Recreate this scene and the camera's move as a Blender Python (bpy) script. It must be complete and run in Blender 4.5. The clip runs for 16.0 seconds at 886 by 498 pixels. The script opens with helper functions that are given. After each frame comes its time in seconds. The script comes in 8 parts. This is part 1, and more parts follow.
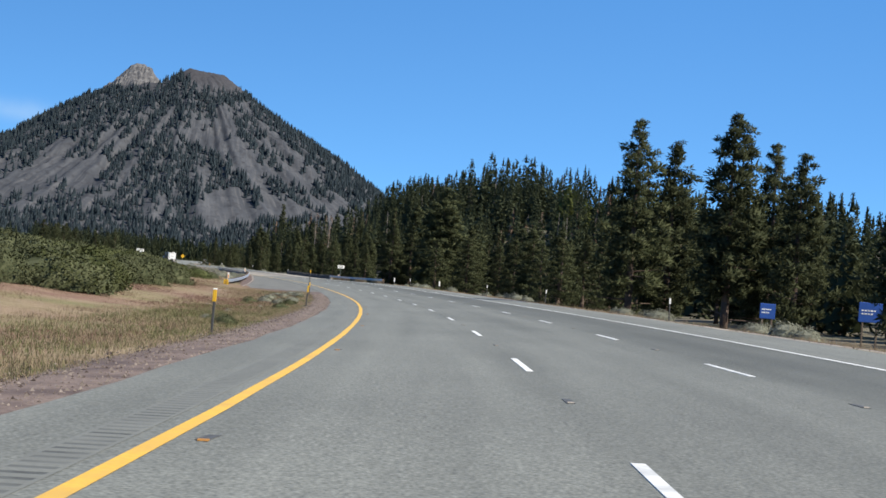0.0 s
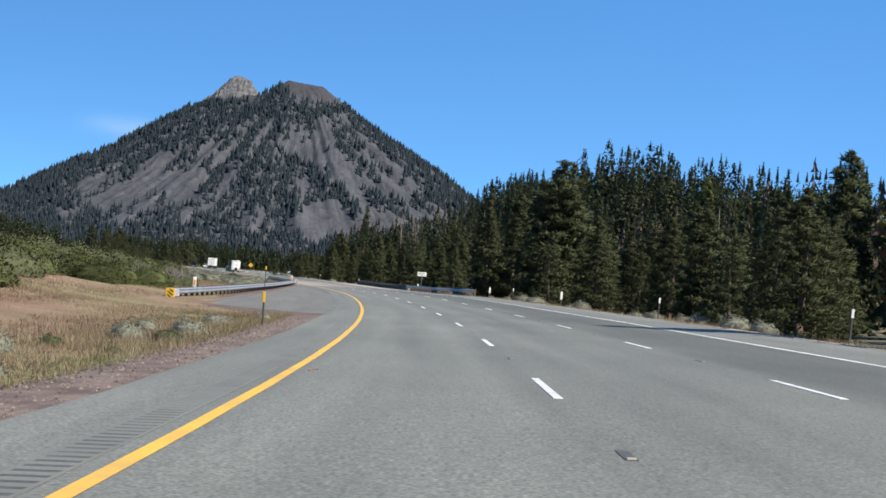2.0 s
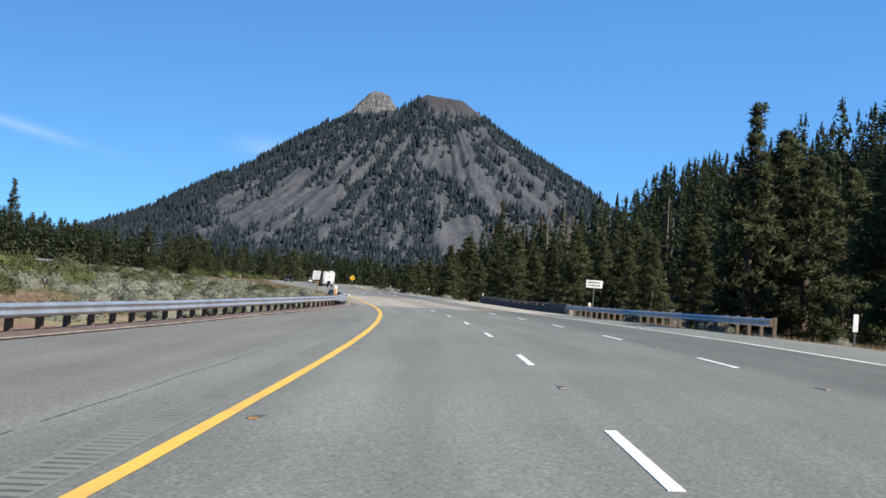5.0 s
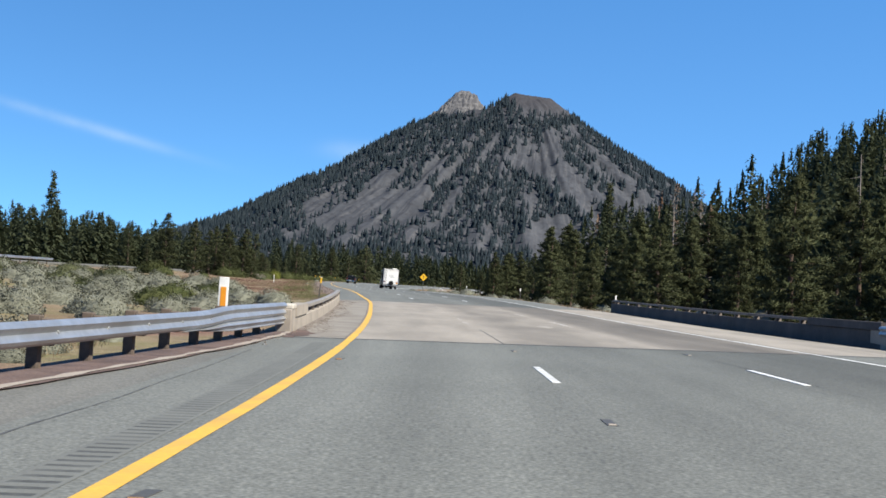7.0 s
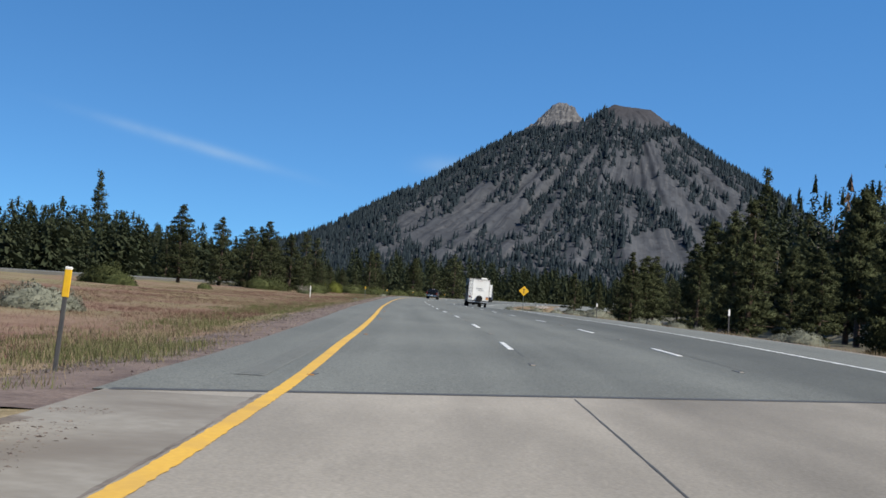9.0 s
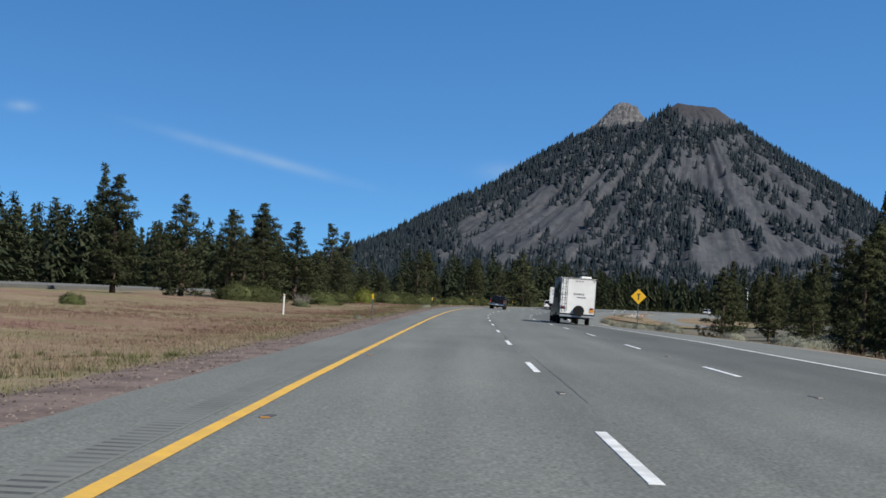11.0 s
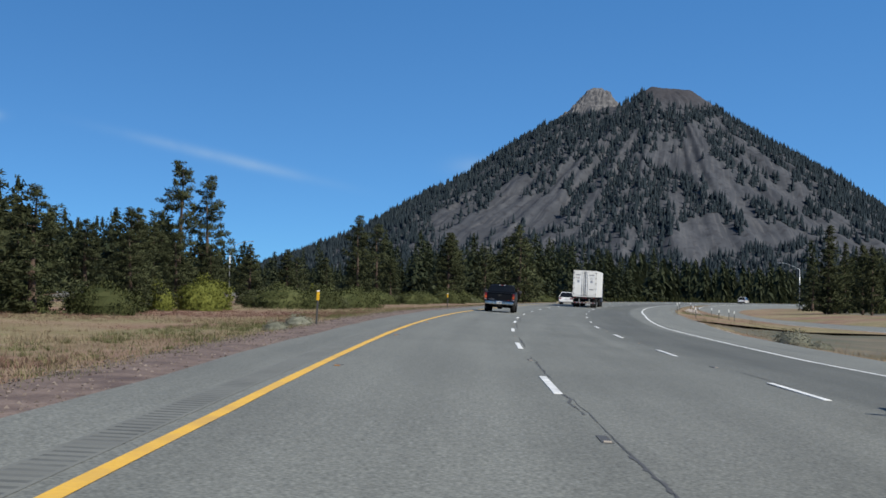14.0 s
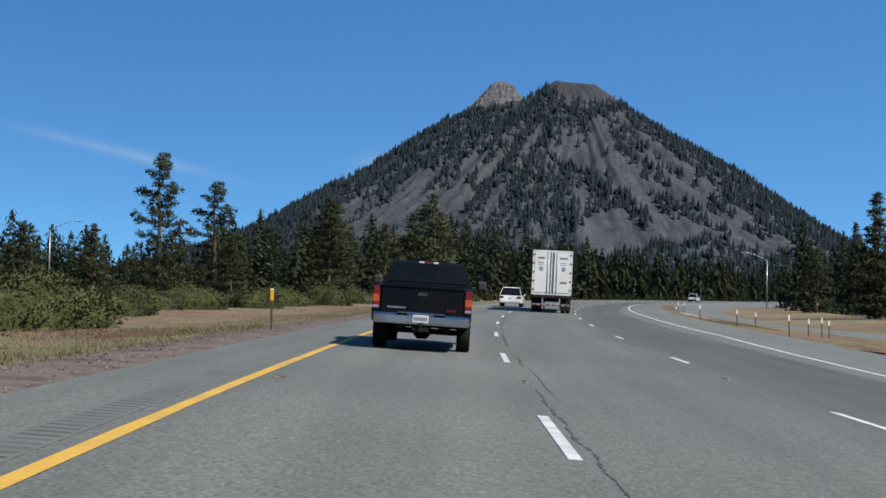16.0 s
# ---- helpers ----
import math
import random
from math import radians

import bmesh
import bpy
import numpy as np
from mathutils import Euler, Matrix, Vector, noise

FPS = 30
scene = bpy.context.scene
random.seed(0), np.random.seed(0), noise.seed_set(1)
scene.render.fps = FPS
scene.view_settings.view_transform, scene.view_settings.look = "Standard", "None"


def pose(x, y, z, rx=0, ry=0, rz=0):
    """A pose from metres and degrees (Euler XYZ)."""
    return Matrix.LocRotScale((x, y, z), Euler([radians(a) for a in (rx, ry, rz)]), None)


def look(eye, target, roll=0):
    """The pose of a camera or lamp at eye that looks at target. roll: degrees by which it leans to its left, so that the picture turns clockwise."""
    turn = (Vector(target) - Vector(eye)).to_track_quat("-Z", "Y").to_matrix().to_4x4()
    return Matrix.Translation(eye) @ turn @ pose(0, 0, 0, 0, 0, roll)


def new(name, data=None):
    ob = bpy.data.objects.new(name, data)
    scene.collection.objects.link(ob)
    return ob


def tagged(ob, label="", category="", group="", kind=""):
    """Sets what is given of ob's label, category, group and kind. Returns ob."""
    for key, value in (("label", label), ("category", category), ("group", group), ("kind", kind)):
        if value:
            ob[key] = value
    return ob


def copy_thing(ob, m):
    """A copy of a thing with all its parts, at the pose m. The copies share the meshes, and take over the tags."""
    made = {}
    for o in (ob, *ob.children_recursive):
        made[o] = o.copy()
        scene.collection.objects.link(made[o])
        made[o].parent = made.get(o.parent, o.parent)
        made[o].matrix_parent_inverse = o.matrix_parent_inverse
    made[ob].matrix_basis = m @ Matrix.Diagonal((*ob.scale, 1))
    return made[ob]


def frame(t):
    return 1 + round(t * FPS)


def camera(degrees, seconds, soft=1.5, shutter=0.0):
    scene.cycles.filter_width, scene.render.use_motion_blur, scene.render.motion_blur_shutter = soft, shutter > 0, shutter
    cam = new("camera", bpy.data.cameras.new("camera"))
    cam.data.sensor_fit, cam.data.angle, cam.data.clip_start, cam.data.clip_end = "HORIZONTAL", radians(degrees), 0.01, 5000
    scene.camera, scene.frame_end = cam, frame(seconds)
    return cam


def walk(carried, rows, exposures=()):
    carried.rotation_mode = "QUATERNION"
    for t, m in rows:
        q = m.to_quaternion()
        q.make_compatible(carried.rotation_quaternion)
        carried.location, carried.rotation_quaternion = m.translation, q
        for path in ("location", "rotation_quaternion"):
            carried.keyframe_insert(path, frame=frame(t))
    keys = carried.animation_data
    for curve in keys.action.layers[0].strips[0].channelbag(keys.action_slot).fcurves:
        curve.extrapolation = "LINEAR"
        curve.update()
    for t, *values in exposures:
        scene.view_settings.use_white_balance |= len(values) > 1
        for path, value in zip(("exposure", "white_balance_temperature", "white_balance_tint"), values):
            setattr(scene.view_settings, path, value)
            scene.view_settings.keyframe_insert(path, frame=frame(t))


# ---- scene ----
cam = camera(35.49, 16.0, soft=1.6)

# the drive: seconds, place, then heading (left of +y), pitch up, lean to the right, in degrees
DRIVE = [
    (0, -0.04, 0.00, 1.183, -2.23, 1.29, -4.71),
    (0.5, 0.67, 15.90, 1.083, -1.05, 1.28, -4.73),
    (1, 1.03, 31.80, 0.992, -0.03, 1.45, -4.84),
    (1.5, 1.10, 47.70, 0.910, 0.97, 1.53, -4.72),
    (2, 0.90, 63.58, 0.831, 1.97, 1.48, -4.60),
    (2.5, 0.41, 79.46, 0.755, 2.87, 1.56, -4.84),
    (3, -0.37, 95.31, 0.692, 3.93, 1.61, -4.78),
    (3.5, -1.43, 111.14, 0.650, 4.98, 1.76, -4.66),
    (4, -2.73, 126.94, 0.629, 5.97, 1.86, -4.80),
    (4.5, -4.28, 142.71, 0.627, 6.93, 1.81, -4.64),
    (5, -6.05, 158.45, 0.642, 7.86, 1.75, -4.47),
    (5.5, -8.04, 174.16, 0.656, 8.78, 1.70, -4.31),
    (6, -10.24, 189.83, 0.646, 9.71, 1.65, -4.15),
    (6.5, -12.67, 205.46, 0.615, 10.68, 1.59, -3.99),
    (7, -15.34, 221.03, 0.584, 11.55, 1.57, -3.90),
    (7.5, -18.34, 236.54, 0.561, 12.63, 1.55, -3.99),
    (8, -21.70, 251.97, 0.555, 13.76, 1.35, -4.28),
    (8.5, -25.35, 267.32, 0.588, 14.72, 1.79, -4.00),
    (9, -29.25, 282.61, 0.657, 15.58, 1.94, -4.03),
    (9.5, -33.34, 297.83, 0.745, 16.02, 2.05, -4.15),
    (10, -37.64, 312.99, 0.847, 16.75, 2.18, -3.63),
    (10.5, -42.17, 328.07, 0.943, 17.68, 2.12, -3.35),
    (11, -46.85, 343.10, 0.991, 18.15, 2.05, -3.06),
    (11.5, -51.55, 358.12, 0.992, 18.14, 1.98, -2.78),
    (12, -56.18, 373.14, 0.986, 18.05, 1.91, -2.50),
    (12.5, -60.74, 388.18, 0.990, 18.04, 1.85, -2.22),
    (13, -65.26, 403.23, 1.000, 17.85, 2.03, -1.57),
    (13.5, -69.75, 418.27, 1.005, 17.53, 2.00, -0.98),
    (14, -74.20, 433.32, 1.003, 17.06, 1.91, -1.18),
    (14.5, -78.57, 448.38, 1.010, 16.67, 1.84, -0.48),
    (15, -82.78, 463.47, 1.036, 15.91, 1.89, -0.61),
    (15.5, -86.75, 478.62, 1.075, 14.56, 1.97, -0.39),
    (16, -90.49, 493.94, 1.100, 13.02, 1.84, -1.13),
]


def aim(x, y, z, yaw, pitch, lean):
    a, b = radians(yaw), radians(pitch)
    way = Vector((-math.sin(a) * math.cos(b), math.cos(a) * math.cos(b), math.sin(b)))
    return look((x, y, z), Vector((x, y, z)) + way, -lean)


walk(cam, [(r[0], aim(*r[1:])) for r in DRIVE], exposures=[(0, 1.02, 6650, 10), (3.5, 1.10, 6650, 10), (6.5, 1.10, 6650, 10), (7.5, 1.04, 6600, 10), (8.0, 0.98, 6600, 10), (9.5, 0.58, 6450, 10), (16, 0.54, 6400, 10)])

# ---- light ----
SUN_AZ, SUN_EL = 116.0, 45.0      # clockwise from +y; above the horizon
world = bpy.data.worlds.new("sky")
scene.world = world
world.use_nodes = True
wn, wl = world.node_tree.nodes, world.node_tree.links
wn.clear()
sky = wn.new("ShaderNodeTexSky")
sky.sky_type, sky.sun_disc = "NISHITA", False
sky.sun_elevation, sky.sun_rotation = radians(SUN_EL), radians(SUN_AZ)
sky.altitude, sky.air_density, sky.dust_density, sky.ozone_density = 1500, 0.45, 0.3, 1.5
bg = wn.new("ShaderNodeBackground")
bg.inputs["Strength"].default_value = 0.0748
wout = wn.new("ShaderNodeOutputWorld")
# thin cirrus: a streak 20 to 32 degrees left of +y and 4 to 6 degrees up, and two small wisps
wtc = wn.new("ShaderNodeTexCoord")
wsep = wn.new("ShaderNodeSeparateXYZ")
wl.new(wtc.outputs["Generated"], wsep.inputs["Vector"])


def wmath(op, p, q=None, r=None):
    nd = wn.new("ShaderNodeMath")
    nd.operation = op
    for k, val in enumerate((p, q, r)):
        if val is None:
            continue
        if isinstance(val, (int, float)):
            nd.inputs[k].default_value = val
        else:
            wl.new(val, nd.inputs[k])
    return nd.outputs["Value"]


west = wmath("MULTIPLY", wsep.outputs["X"], -1.0)
bearing = wmath("MULTIPLY", wmath("ARCTAN2", west, wsep.outputs["Y"]), 57.3)
height = wmath("MULTIPLY", wmath("ARCSINE", wsep.outputs["Z"]), 57.3)
wno = wn.new("ShaderNodeTexNoise")
wno.inputs["Scale"].default_value, wno.inputs["Detail"].default_value = 38.0, 4.0
wl.new(wtc.outputs["Generated"], wno.inputs["Vector"])
middle = wmath("MULTIPLY_ADD", bearing, 0.205, 0.06)
off = wmath("DIVIDE", wmath("SUBTRACT", height, middle), 0.21)
band = wmath("POWER", 2.718, wmath("MULTIPLY", wmath("MULTIPLY", off, off), -1.0))
along = wmath("DIVIDE", wmath("SUBTRACT", bearing, 26.3), 3.3)
reach = wmath("POWER", 2.718, wmath("MULTIPLY", wmath("MULTIPLY", along, along), -1.0))


def wisp(b0, h0, wb, wh):
    """A small soft patch of cloud at a bearing and height in degrees."""
    p, q = wmath("DIVIDE", wmath("SUBTRACT", bearing, b0), wb), wmath("DIVIDE", wmath("SUBTRACT", height, h0), wh)
    return wmath("POWER", 2.718, wmath("MULTIPLY", wmath("ADD", wmath("MULTIPLY", p, p), wmath("MULTIPLY", q, q)), -1.0))


wisps = wmath("ADD", wisp(15.2, 5.3, 1.3, 0.38), wisp(35.4, 6.7, 0.5, 0.2))
veil = wmath("MULTIPLY", wmath("ADD", wmath("MULTIPLY", band, reach), wisps), wmath("MULTIPLY", wno.outputs["Fac"], 0.62))
wmix = wn.new("ShaderNodeMix")
wmix.data_type = "RGBA"
wmix.inputs["B"].default_value = (4.2, 5.4, 6.6, 1)
wl.new(veil, wmix.inputs["Factor"])
wtint = wn.new("ShaderNodeMix")       # clear mountain air
wtint.data_type, wtint.blend_type = "RGBA", "MULTIPLY"
wtint.inputs["Factor"].default_value = 1
wtint.inputs["B"].default_value = (0.47, 0.92, 1.20, 1)
wl.new(sky.outputs["Color"], wtint.inputs["A"])
haze = wn.new("ShaderNodeValToRGB")    # thin haze, paler low down and brighter towards the sun
haze.color_ramp.elements[0].color, haze.color_ramp.elements[1].color = (0.215, 0.535, 1.0, 1), (0.105, 0.390, 0.96, 1)
wl.new(wmath("DIVIDE", height, 16.0), haze.inputs["Fac"])
hscale = wn.new("ShaderNodeVectorMath")
hscale.operation = "SCALE"
sunward = wmath("MINIMUM", wmath("MULTIPLY", wmath("MAXIMUM", wmath("SUBTRACT", 25.0, bearing), 0.0), 0.011), 0.4)
wl.new(wmath("MULTIPLY_ADD", sunward, 5.3, 5.3), hscale.inputs["Scale"])
wl.new(haze.outputs["Color"], hscale.inputs["Vector"])
whaze = wn.new("ShaderNodeMix")
whaze.data_type = "RGBA"
whaze.inputs["Factor"].default_value = 0.5
wl.new(wtint.outputs["Result"], whaze.inputs["A"])
wl.new(hscale.outputs["Vector"], whaze.inputs["B"])
wl.new(whaze.outputs["Result"], wmix.inputs["A"])
wl.new(wmix.outputs["Result"], bg.inputs["Color"])
wl.new(bg.outputs["Background"], wout.inputs["Surface"])
sun = new("sun", bpy.data.lights.new("sun", "SUN"))
sun.data.energy, sun.data.angle, sun.data.color = 5.0, radians(0.53), (1.0, 0.945, 0.83)
a, e = radians(SUN_AZ), radians(SUN_EL)
sun.matrix_world = look((0, 0, 300), Vector((0, 0, 300)) - Vector((math.sin(a) * math.cos(e), math.cos(a) * math.cos(e), math.sin(e))))

# ---- materials ----


def tone(c):
    return tuple(0.68 * x for x in c)


def mat(name, c1, c2=None, rough=0.8, metal=0.0, fine=40.0, coarse=2.0, bump=0.0, rand=0.0, c3=None, spec=0.5, coat=0.0):
    """c1 to c2 by fine grain, towards c3 by large stains; rand: spread of value between objects."""
    if metal < 0.5:
        c1, c2, c3 = [c and tone(c) for c in (c1, c2, c3)]
    m = bpy.data.materials.new(name)
    m.use_nodes = True
    n, l = m.node_tree.nodes, m.node_tree.links
    b = n["Principled BSDF"]
    b.inputs["Roughness"].default_value, b.inputs["Metallic"].default_value = rough, metal
    b.inputs["Specular IOR Level"].default_value = spec
    b.inputs["Coat Weight"].default_value, b.inputs["Coat Roughness"].default_value = coat, 0.08
    b.inputs["Base Color"].default_value = (*c1, 1)
    if c2 is None:
        return m
    tc = n.new("ShaderNodeTexCoord")
    col = None
    for k, (sc, det, lo, hi, cc) in enumerate(((fine, 4, 0.35, 0.65, c2), (coarse, 5, 0.42, 0.68, c3))):
        if cc is None:
            continue
        no = n.new("ShaderNodeTexNoise")
        no.inputs["Scale"].default_value, no.inputs["Detail"].default_value = sc, det
        l.new(tc.outputs["Object"], no.inputs["Vector"])
        mr = n.new("ShaderNodeMapRange")
        mr.inputs["From Min"].default_value, mr.inputs["From Max"].default_value = lo, hi
        l.new(no.outputs["Fac"], mr.inputs["Value"])
        mx = n.new("ShaderNodeMix")
        mx.data_type = "RGBA"
        l.new(mr.outputs["Result"], mx.inputs["Factor"])
        if col is None:
            mx.inputs["A"].default_value = (*c1, 1)
        else:
            l.new(col, mx.inputs["A"])
        mx.inputs["B"].default_value = (*cc, 1)
        col = mx.outputs["Result"]
        if k == 0 and bump:
            bp = n.new("ShaderNodeBump")
            bp.inputs["Strength"].default_value, bp.inputs["Distance"].default_value = bump, 0.02
            l.new(no.outputs["Fac"], bp.inputs["Height"])
            l.new(bp.outputs["Normal"], b.inputs["Normal"])
    if rand:
        oi = n.new("ShaderNodeObjectInfo")
        mr = n.new("ShaderNodeMapRange")
        mr.inputs["To Min"].default_value, mr.inputs["To Max"].default_value = 1 - rand, 1 + rand
        l.new(oi.outputs["Random"], mr.inputs["Value"])
        hs = n.new("ShaderNodeHueSaturation")
        l.new(mr.outputs["Result"], hs.inputs["Value"])
        l.new(col, hs.inputs["Color"])
        col = hs.outputs["Color"]
    l.new(col, b.inputs["Base Color"])
    return m


def foliage(name, c1, c2, island=0.35, rand=0.2, trans=0.0):
    """Leaves and needles: each clump its own tone."""
    c1, c2 = tone(c1), tone(c2)
    m = bpy.data.materials.new(name)
    m.use_nodes = True
    n, l = m.node_tree.nodes, m.node_tree.links
    b = n["Principled BSDF"]
    b.inputs["Roughness"].default_value = 0.75
    b.inputs["Specular IOR Level"].default_value = 0.06
    ge, oi = n.new("ShaderNodeNewGeometry"), n.new("ShaderNodeObjectInfo")
    mx = n.new("ShaderNodeMix")
    mx.data_type = "RGBA"
    mx.inputs["A"].default_value, mx.inputs["B"].default_value = (*c1, 1), (*c2, 1)
    l.new(ge.outputs["Random Per Island"], mx.inputs["Factor"])
    mr = n.new("ShaderNodeMapRange")
    mr.inputs["To Min"].default_value, mr.inputs["To Max"].default_value = 1 - rand, 1 + rand
    l.new(oi.outputs["Random"], mr.inputs["Value"])
    hs = n.new("ShaderNodeHueSaturation")
    l.new(mr.outputs["Result"], hs.inputs["Value"])
    l.new(mx.outputs["Result"], hs.inputs["Color"])
    l.new(hs.outputs["Color"], b.inputs["Base Color"])
    if trans:
        tr, mix = n.new("ShaderNodeBsdfTranslucent"), n.new("ShaderNodeMixShader")
        mix.inputs["Fac"].default_value = trans
        l.new(hs.outputs["Color"], tr.inputs["Color"])
        l.new(b.outputs["BSDF"], mix.inputs[1])
        l.new(tr.outputs["BSDF"], mix.inputs[2])
        l.new(mix.outputs["Shader"], n["Material Output"].inputs["Surface"])
    return m


def road_mat(name, base, tracks, coarse=1.0, blotch=0.0):
    """Worn asphalt: grain, wheel tracks and oil along the lanes by (s, u), patches and long streaks."""
    m = bpy.data.materials.new(name)
    m.use_nodes = True
    n, l = m.node_tree.nodes, m.node_tree.links
    b = n["Principled BSDF"]
    b.inputs["Roughness"].default_value, b.inputs["Specular IOR Level"].default_value = 0.82, 0.3
    uv = n.new("ShaderNodeUVMap")
    uv.uv_map = "su"
    sep = n.new("ShaderNodeSeparateXYZ")
    l.new(uv.outputs["UV"], sep.inputs["Vector"])

    def noise_at(sx, sy, scale, detail):
        mp = n.new("ShaderNodeMapping")
        mp.inputs["Scale"].default_value = (sx, sy, 1)
        l.new(uv.outputs["UV"], mp.inputs["Vector"])
        no = n.new("ShaderNodeTexNoise")
        no.inputs["Scale"].default_value, no.inputs["Detail"].default_value = scale, detail
        l.new(mp.outputs["Vector"], no.inputs["Vector"])
        return no.outputs["Fac"]

    def ranged(v, a0, a1, b0, b1):
        mr = n.new("ShaderNodeMapRange")
        for k, x in (("From Min", a0), ("From Max", a1), ("To Min", b0), ("To Max", b1)):
            mr.inputs[k].default_value = x
        l.new(v, mr.inputs["Value"])
        return mr.outputs["Result"]

    def mul(p, q):
        mt = n.new("ShaderNodeMath")
        mt.operation = "MULTIPLY"
        l.new(p, mt.inputs[0])
        l.new(q, mt.inputs[1])
        return mt.outputs["Value"]

    grain = noise_at(1, 1, 26, 6)
    v = ranged(grain, 0.32, 0.68, 1 - 0.34 * coarse, 1 + 0.40 * coarse)
    v = mul(v, ranged(noise_at(1, 1, 7, 3), 0.35, 0.65, 1 - 0.10 * coarse, 1 + 0.12 * coarse))
    v = mul(v, ranged(noise_at(0.05, 1.1, 1.0, 4), 0.3, 0.7, 1 - 0.14 * coarse, 1 + 0.12 * coarse))
    v = mul(v, ranged(noise_at(0.35, 0.5, 0.5, 5), 0.3, 0.7, 0.9, 1.1))
    if blotch:                             # scoured patches and dark tyre grime
        v = mul(v, ranged(noise_at(0.16, 0.8, 0.9, 6), 0.40, 0.62, 1 - blotch, 1 + blotch))
        v = mul(v, ranged(noise_at(0.6, 1.6, 1.3, 5), 0.55, 0.70, 1.0, 1 + 0.8 * blotch))
    if tracks:
        fc = n.new("ShaderNodeValToRGB")
        cr = fc.color_ramp
        cr.elements[0].position, cr.elements[1].position = 0.0, 1.0
        for pos, g in tracks:
            el = cr.elements.new(pos)
            el.color = (g, g, g, 1)
        cr.elements[0].color = cr.elements[1].color
        cr.elements[len(cr.elements) - 1].color = cr.elements[len(cr.elements) - 2].color
        l.new(ranged(sep.outputs["Y"], -4.0, 12.5, 0, 1), fc.inputs["Fac"])
        v = mul(v, fc.outputs["Color"])
    mx = n.new("ShaderNodeMix")
    mx.data_type, mx.blend_type = "RGBA", "MULTIPLY"
    mx.inputs["Factor"].default_value = 1
    mx.inputs["A"].default_value = (*tone(base), 1)
    l.new(v, mx.inputs["B"])
    l.new(mx.outputs["Result"], b.inputs["Base Color"])
    bp = n.new("ShaderNodeBump")
    bp.inputs["Strength"].default_value, bp.inputs["Distance"].default_value = 0.35, 0.01
    l.new(grain, bp.inputs["Height"])
    l.new(bp.outputs["Normal"], b.inputs["Normal"])
    return m


def upos(u):
    return (u + 4.0) / 16.5


ASPHALT = road_mat("asphalt", (0.161, 0.166, 0.150), [
    (upos(-3.6), 0.98), (upos(-2.5), 1.0), (upos(-1.9), 0.98), (upos(-1.1), 1.08), (upos(-0.3), 0.96), (upos(0.5), 1.08), (upos(1.3), 0.94),
    (upos(2.2), 1.0), (upos(3.3), 0.90), (upos(4.3), 1.0), (upos(5.1), 0.86), (upos(5.7), 0.74), (upos(7.0), 0.64), (upos(8.2), 0.70),
    (upos(8.8), 0.70), (upos(9.1), 1.04), (upos(11.6), 1.1)])
OLD_ASPHALT = road_mat("old_asphalt", (0.158, 0.155, 0.138), [])
DECK = road_mat("bridge_concrete", (0.308, 0.278, 0.236), [
    (upos(-3.4), 0.92), (upos(-1.5), 1.02), (upos(0.6), 1.03), (upos(1.4), 1.08), (upos(2.0), 0.90), (upos(2.6), 0.74), (upos(3.3), 0.80), (upos(4.2), 0.90),
    (upos(5.1), 0.96), (upos(5.8), 0.66), (upos(6.8), 0.54), (upos(8.0), 0.52), (upos(8.6), 0.62), (upos(9.3), 1.10), (upos(12.4), 1.05)], 0.35, 0.12)
SCOURED = mat("scoured_concrete", (0.40, 0.365, 0.315), (0.30, 0.272, 0.234), 0.9, fine=5, coarse=1.6, c3=(0.46, 0.43, 0.385))
DARK_ASPHALT = mat("rumble_asphalt", (0.150, 0.155, 0.141), (0.175, 0.180, 0.164), 0.9, fine=26, coarse=1, c3=(0.140, 0.144, 0.132), bump=0.3)
# asphalt in the shallow grooves, darkened to stand in for their shade
GROOVE_SHADE = mat("rumble_groove", (0.048, 0.050, 0.046), (0.085, 0.088, 0.081), 0.9, fine=14, coarse=0.9, c3=(0.140, 0.144, 0.132))
YELLOW = mat("yellow_paint", (0.84, 0.50, 0.055), (0.75, 0.43, 0.045), 0.6, fine=18, coarse=1.2, c3=(0.64, 0.38, 0.07))
WHITE_PAINT = mat("white_road_paint", (0.92, 0.92, 0.90), (0.74, 0.74, 0.72), 0.6, fine=14, coarse=2.0, c3=(0.5, 0.5, 0.49), rand=0.12)
SEAL = mat("crack_sealant", (0.065, 0.063, 0.06), (0.09, 0.088, 0.084), 0.7, fine=20)
GRAVEL = mat("red_cinder_gravel", (0.135, 0.090, 0.074), (0.225, 0.168, 0.138), 0.95, fine=16, coarse=1.3, c3=(0.082, 0.052, 0.044), bump=1.0)
DUST = mat("pale_dust", (0.42, 0.37, 0.31), (0.34, 0.29, 0.24), 0.95, fine=12, coarse=1, c3=(0.30, 0.24, 0.20), bump=0.5)


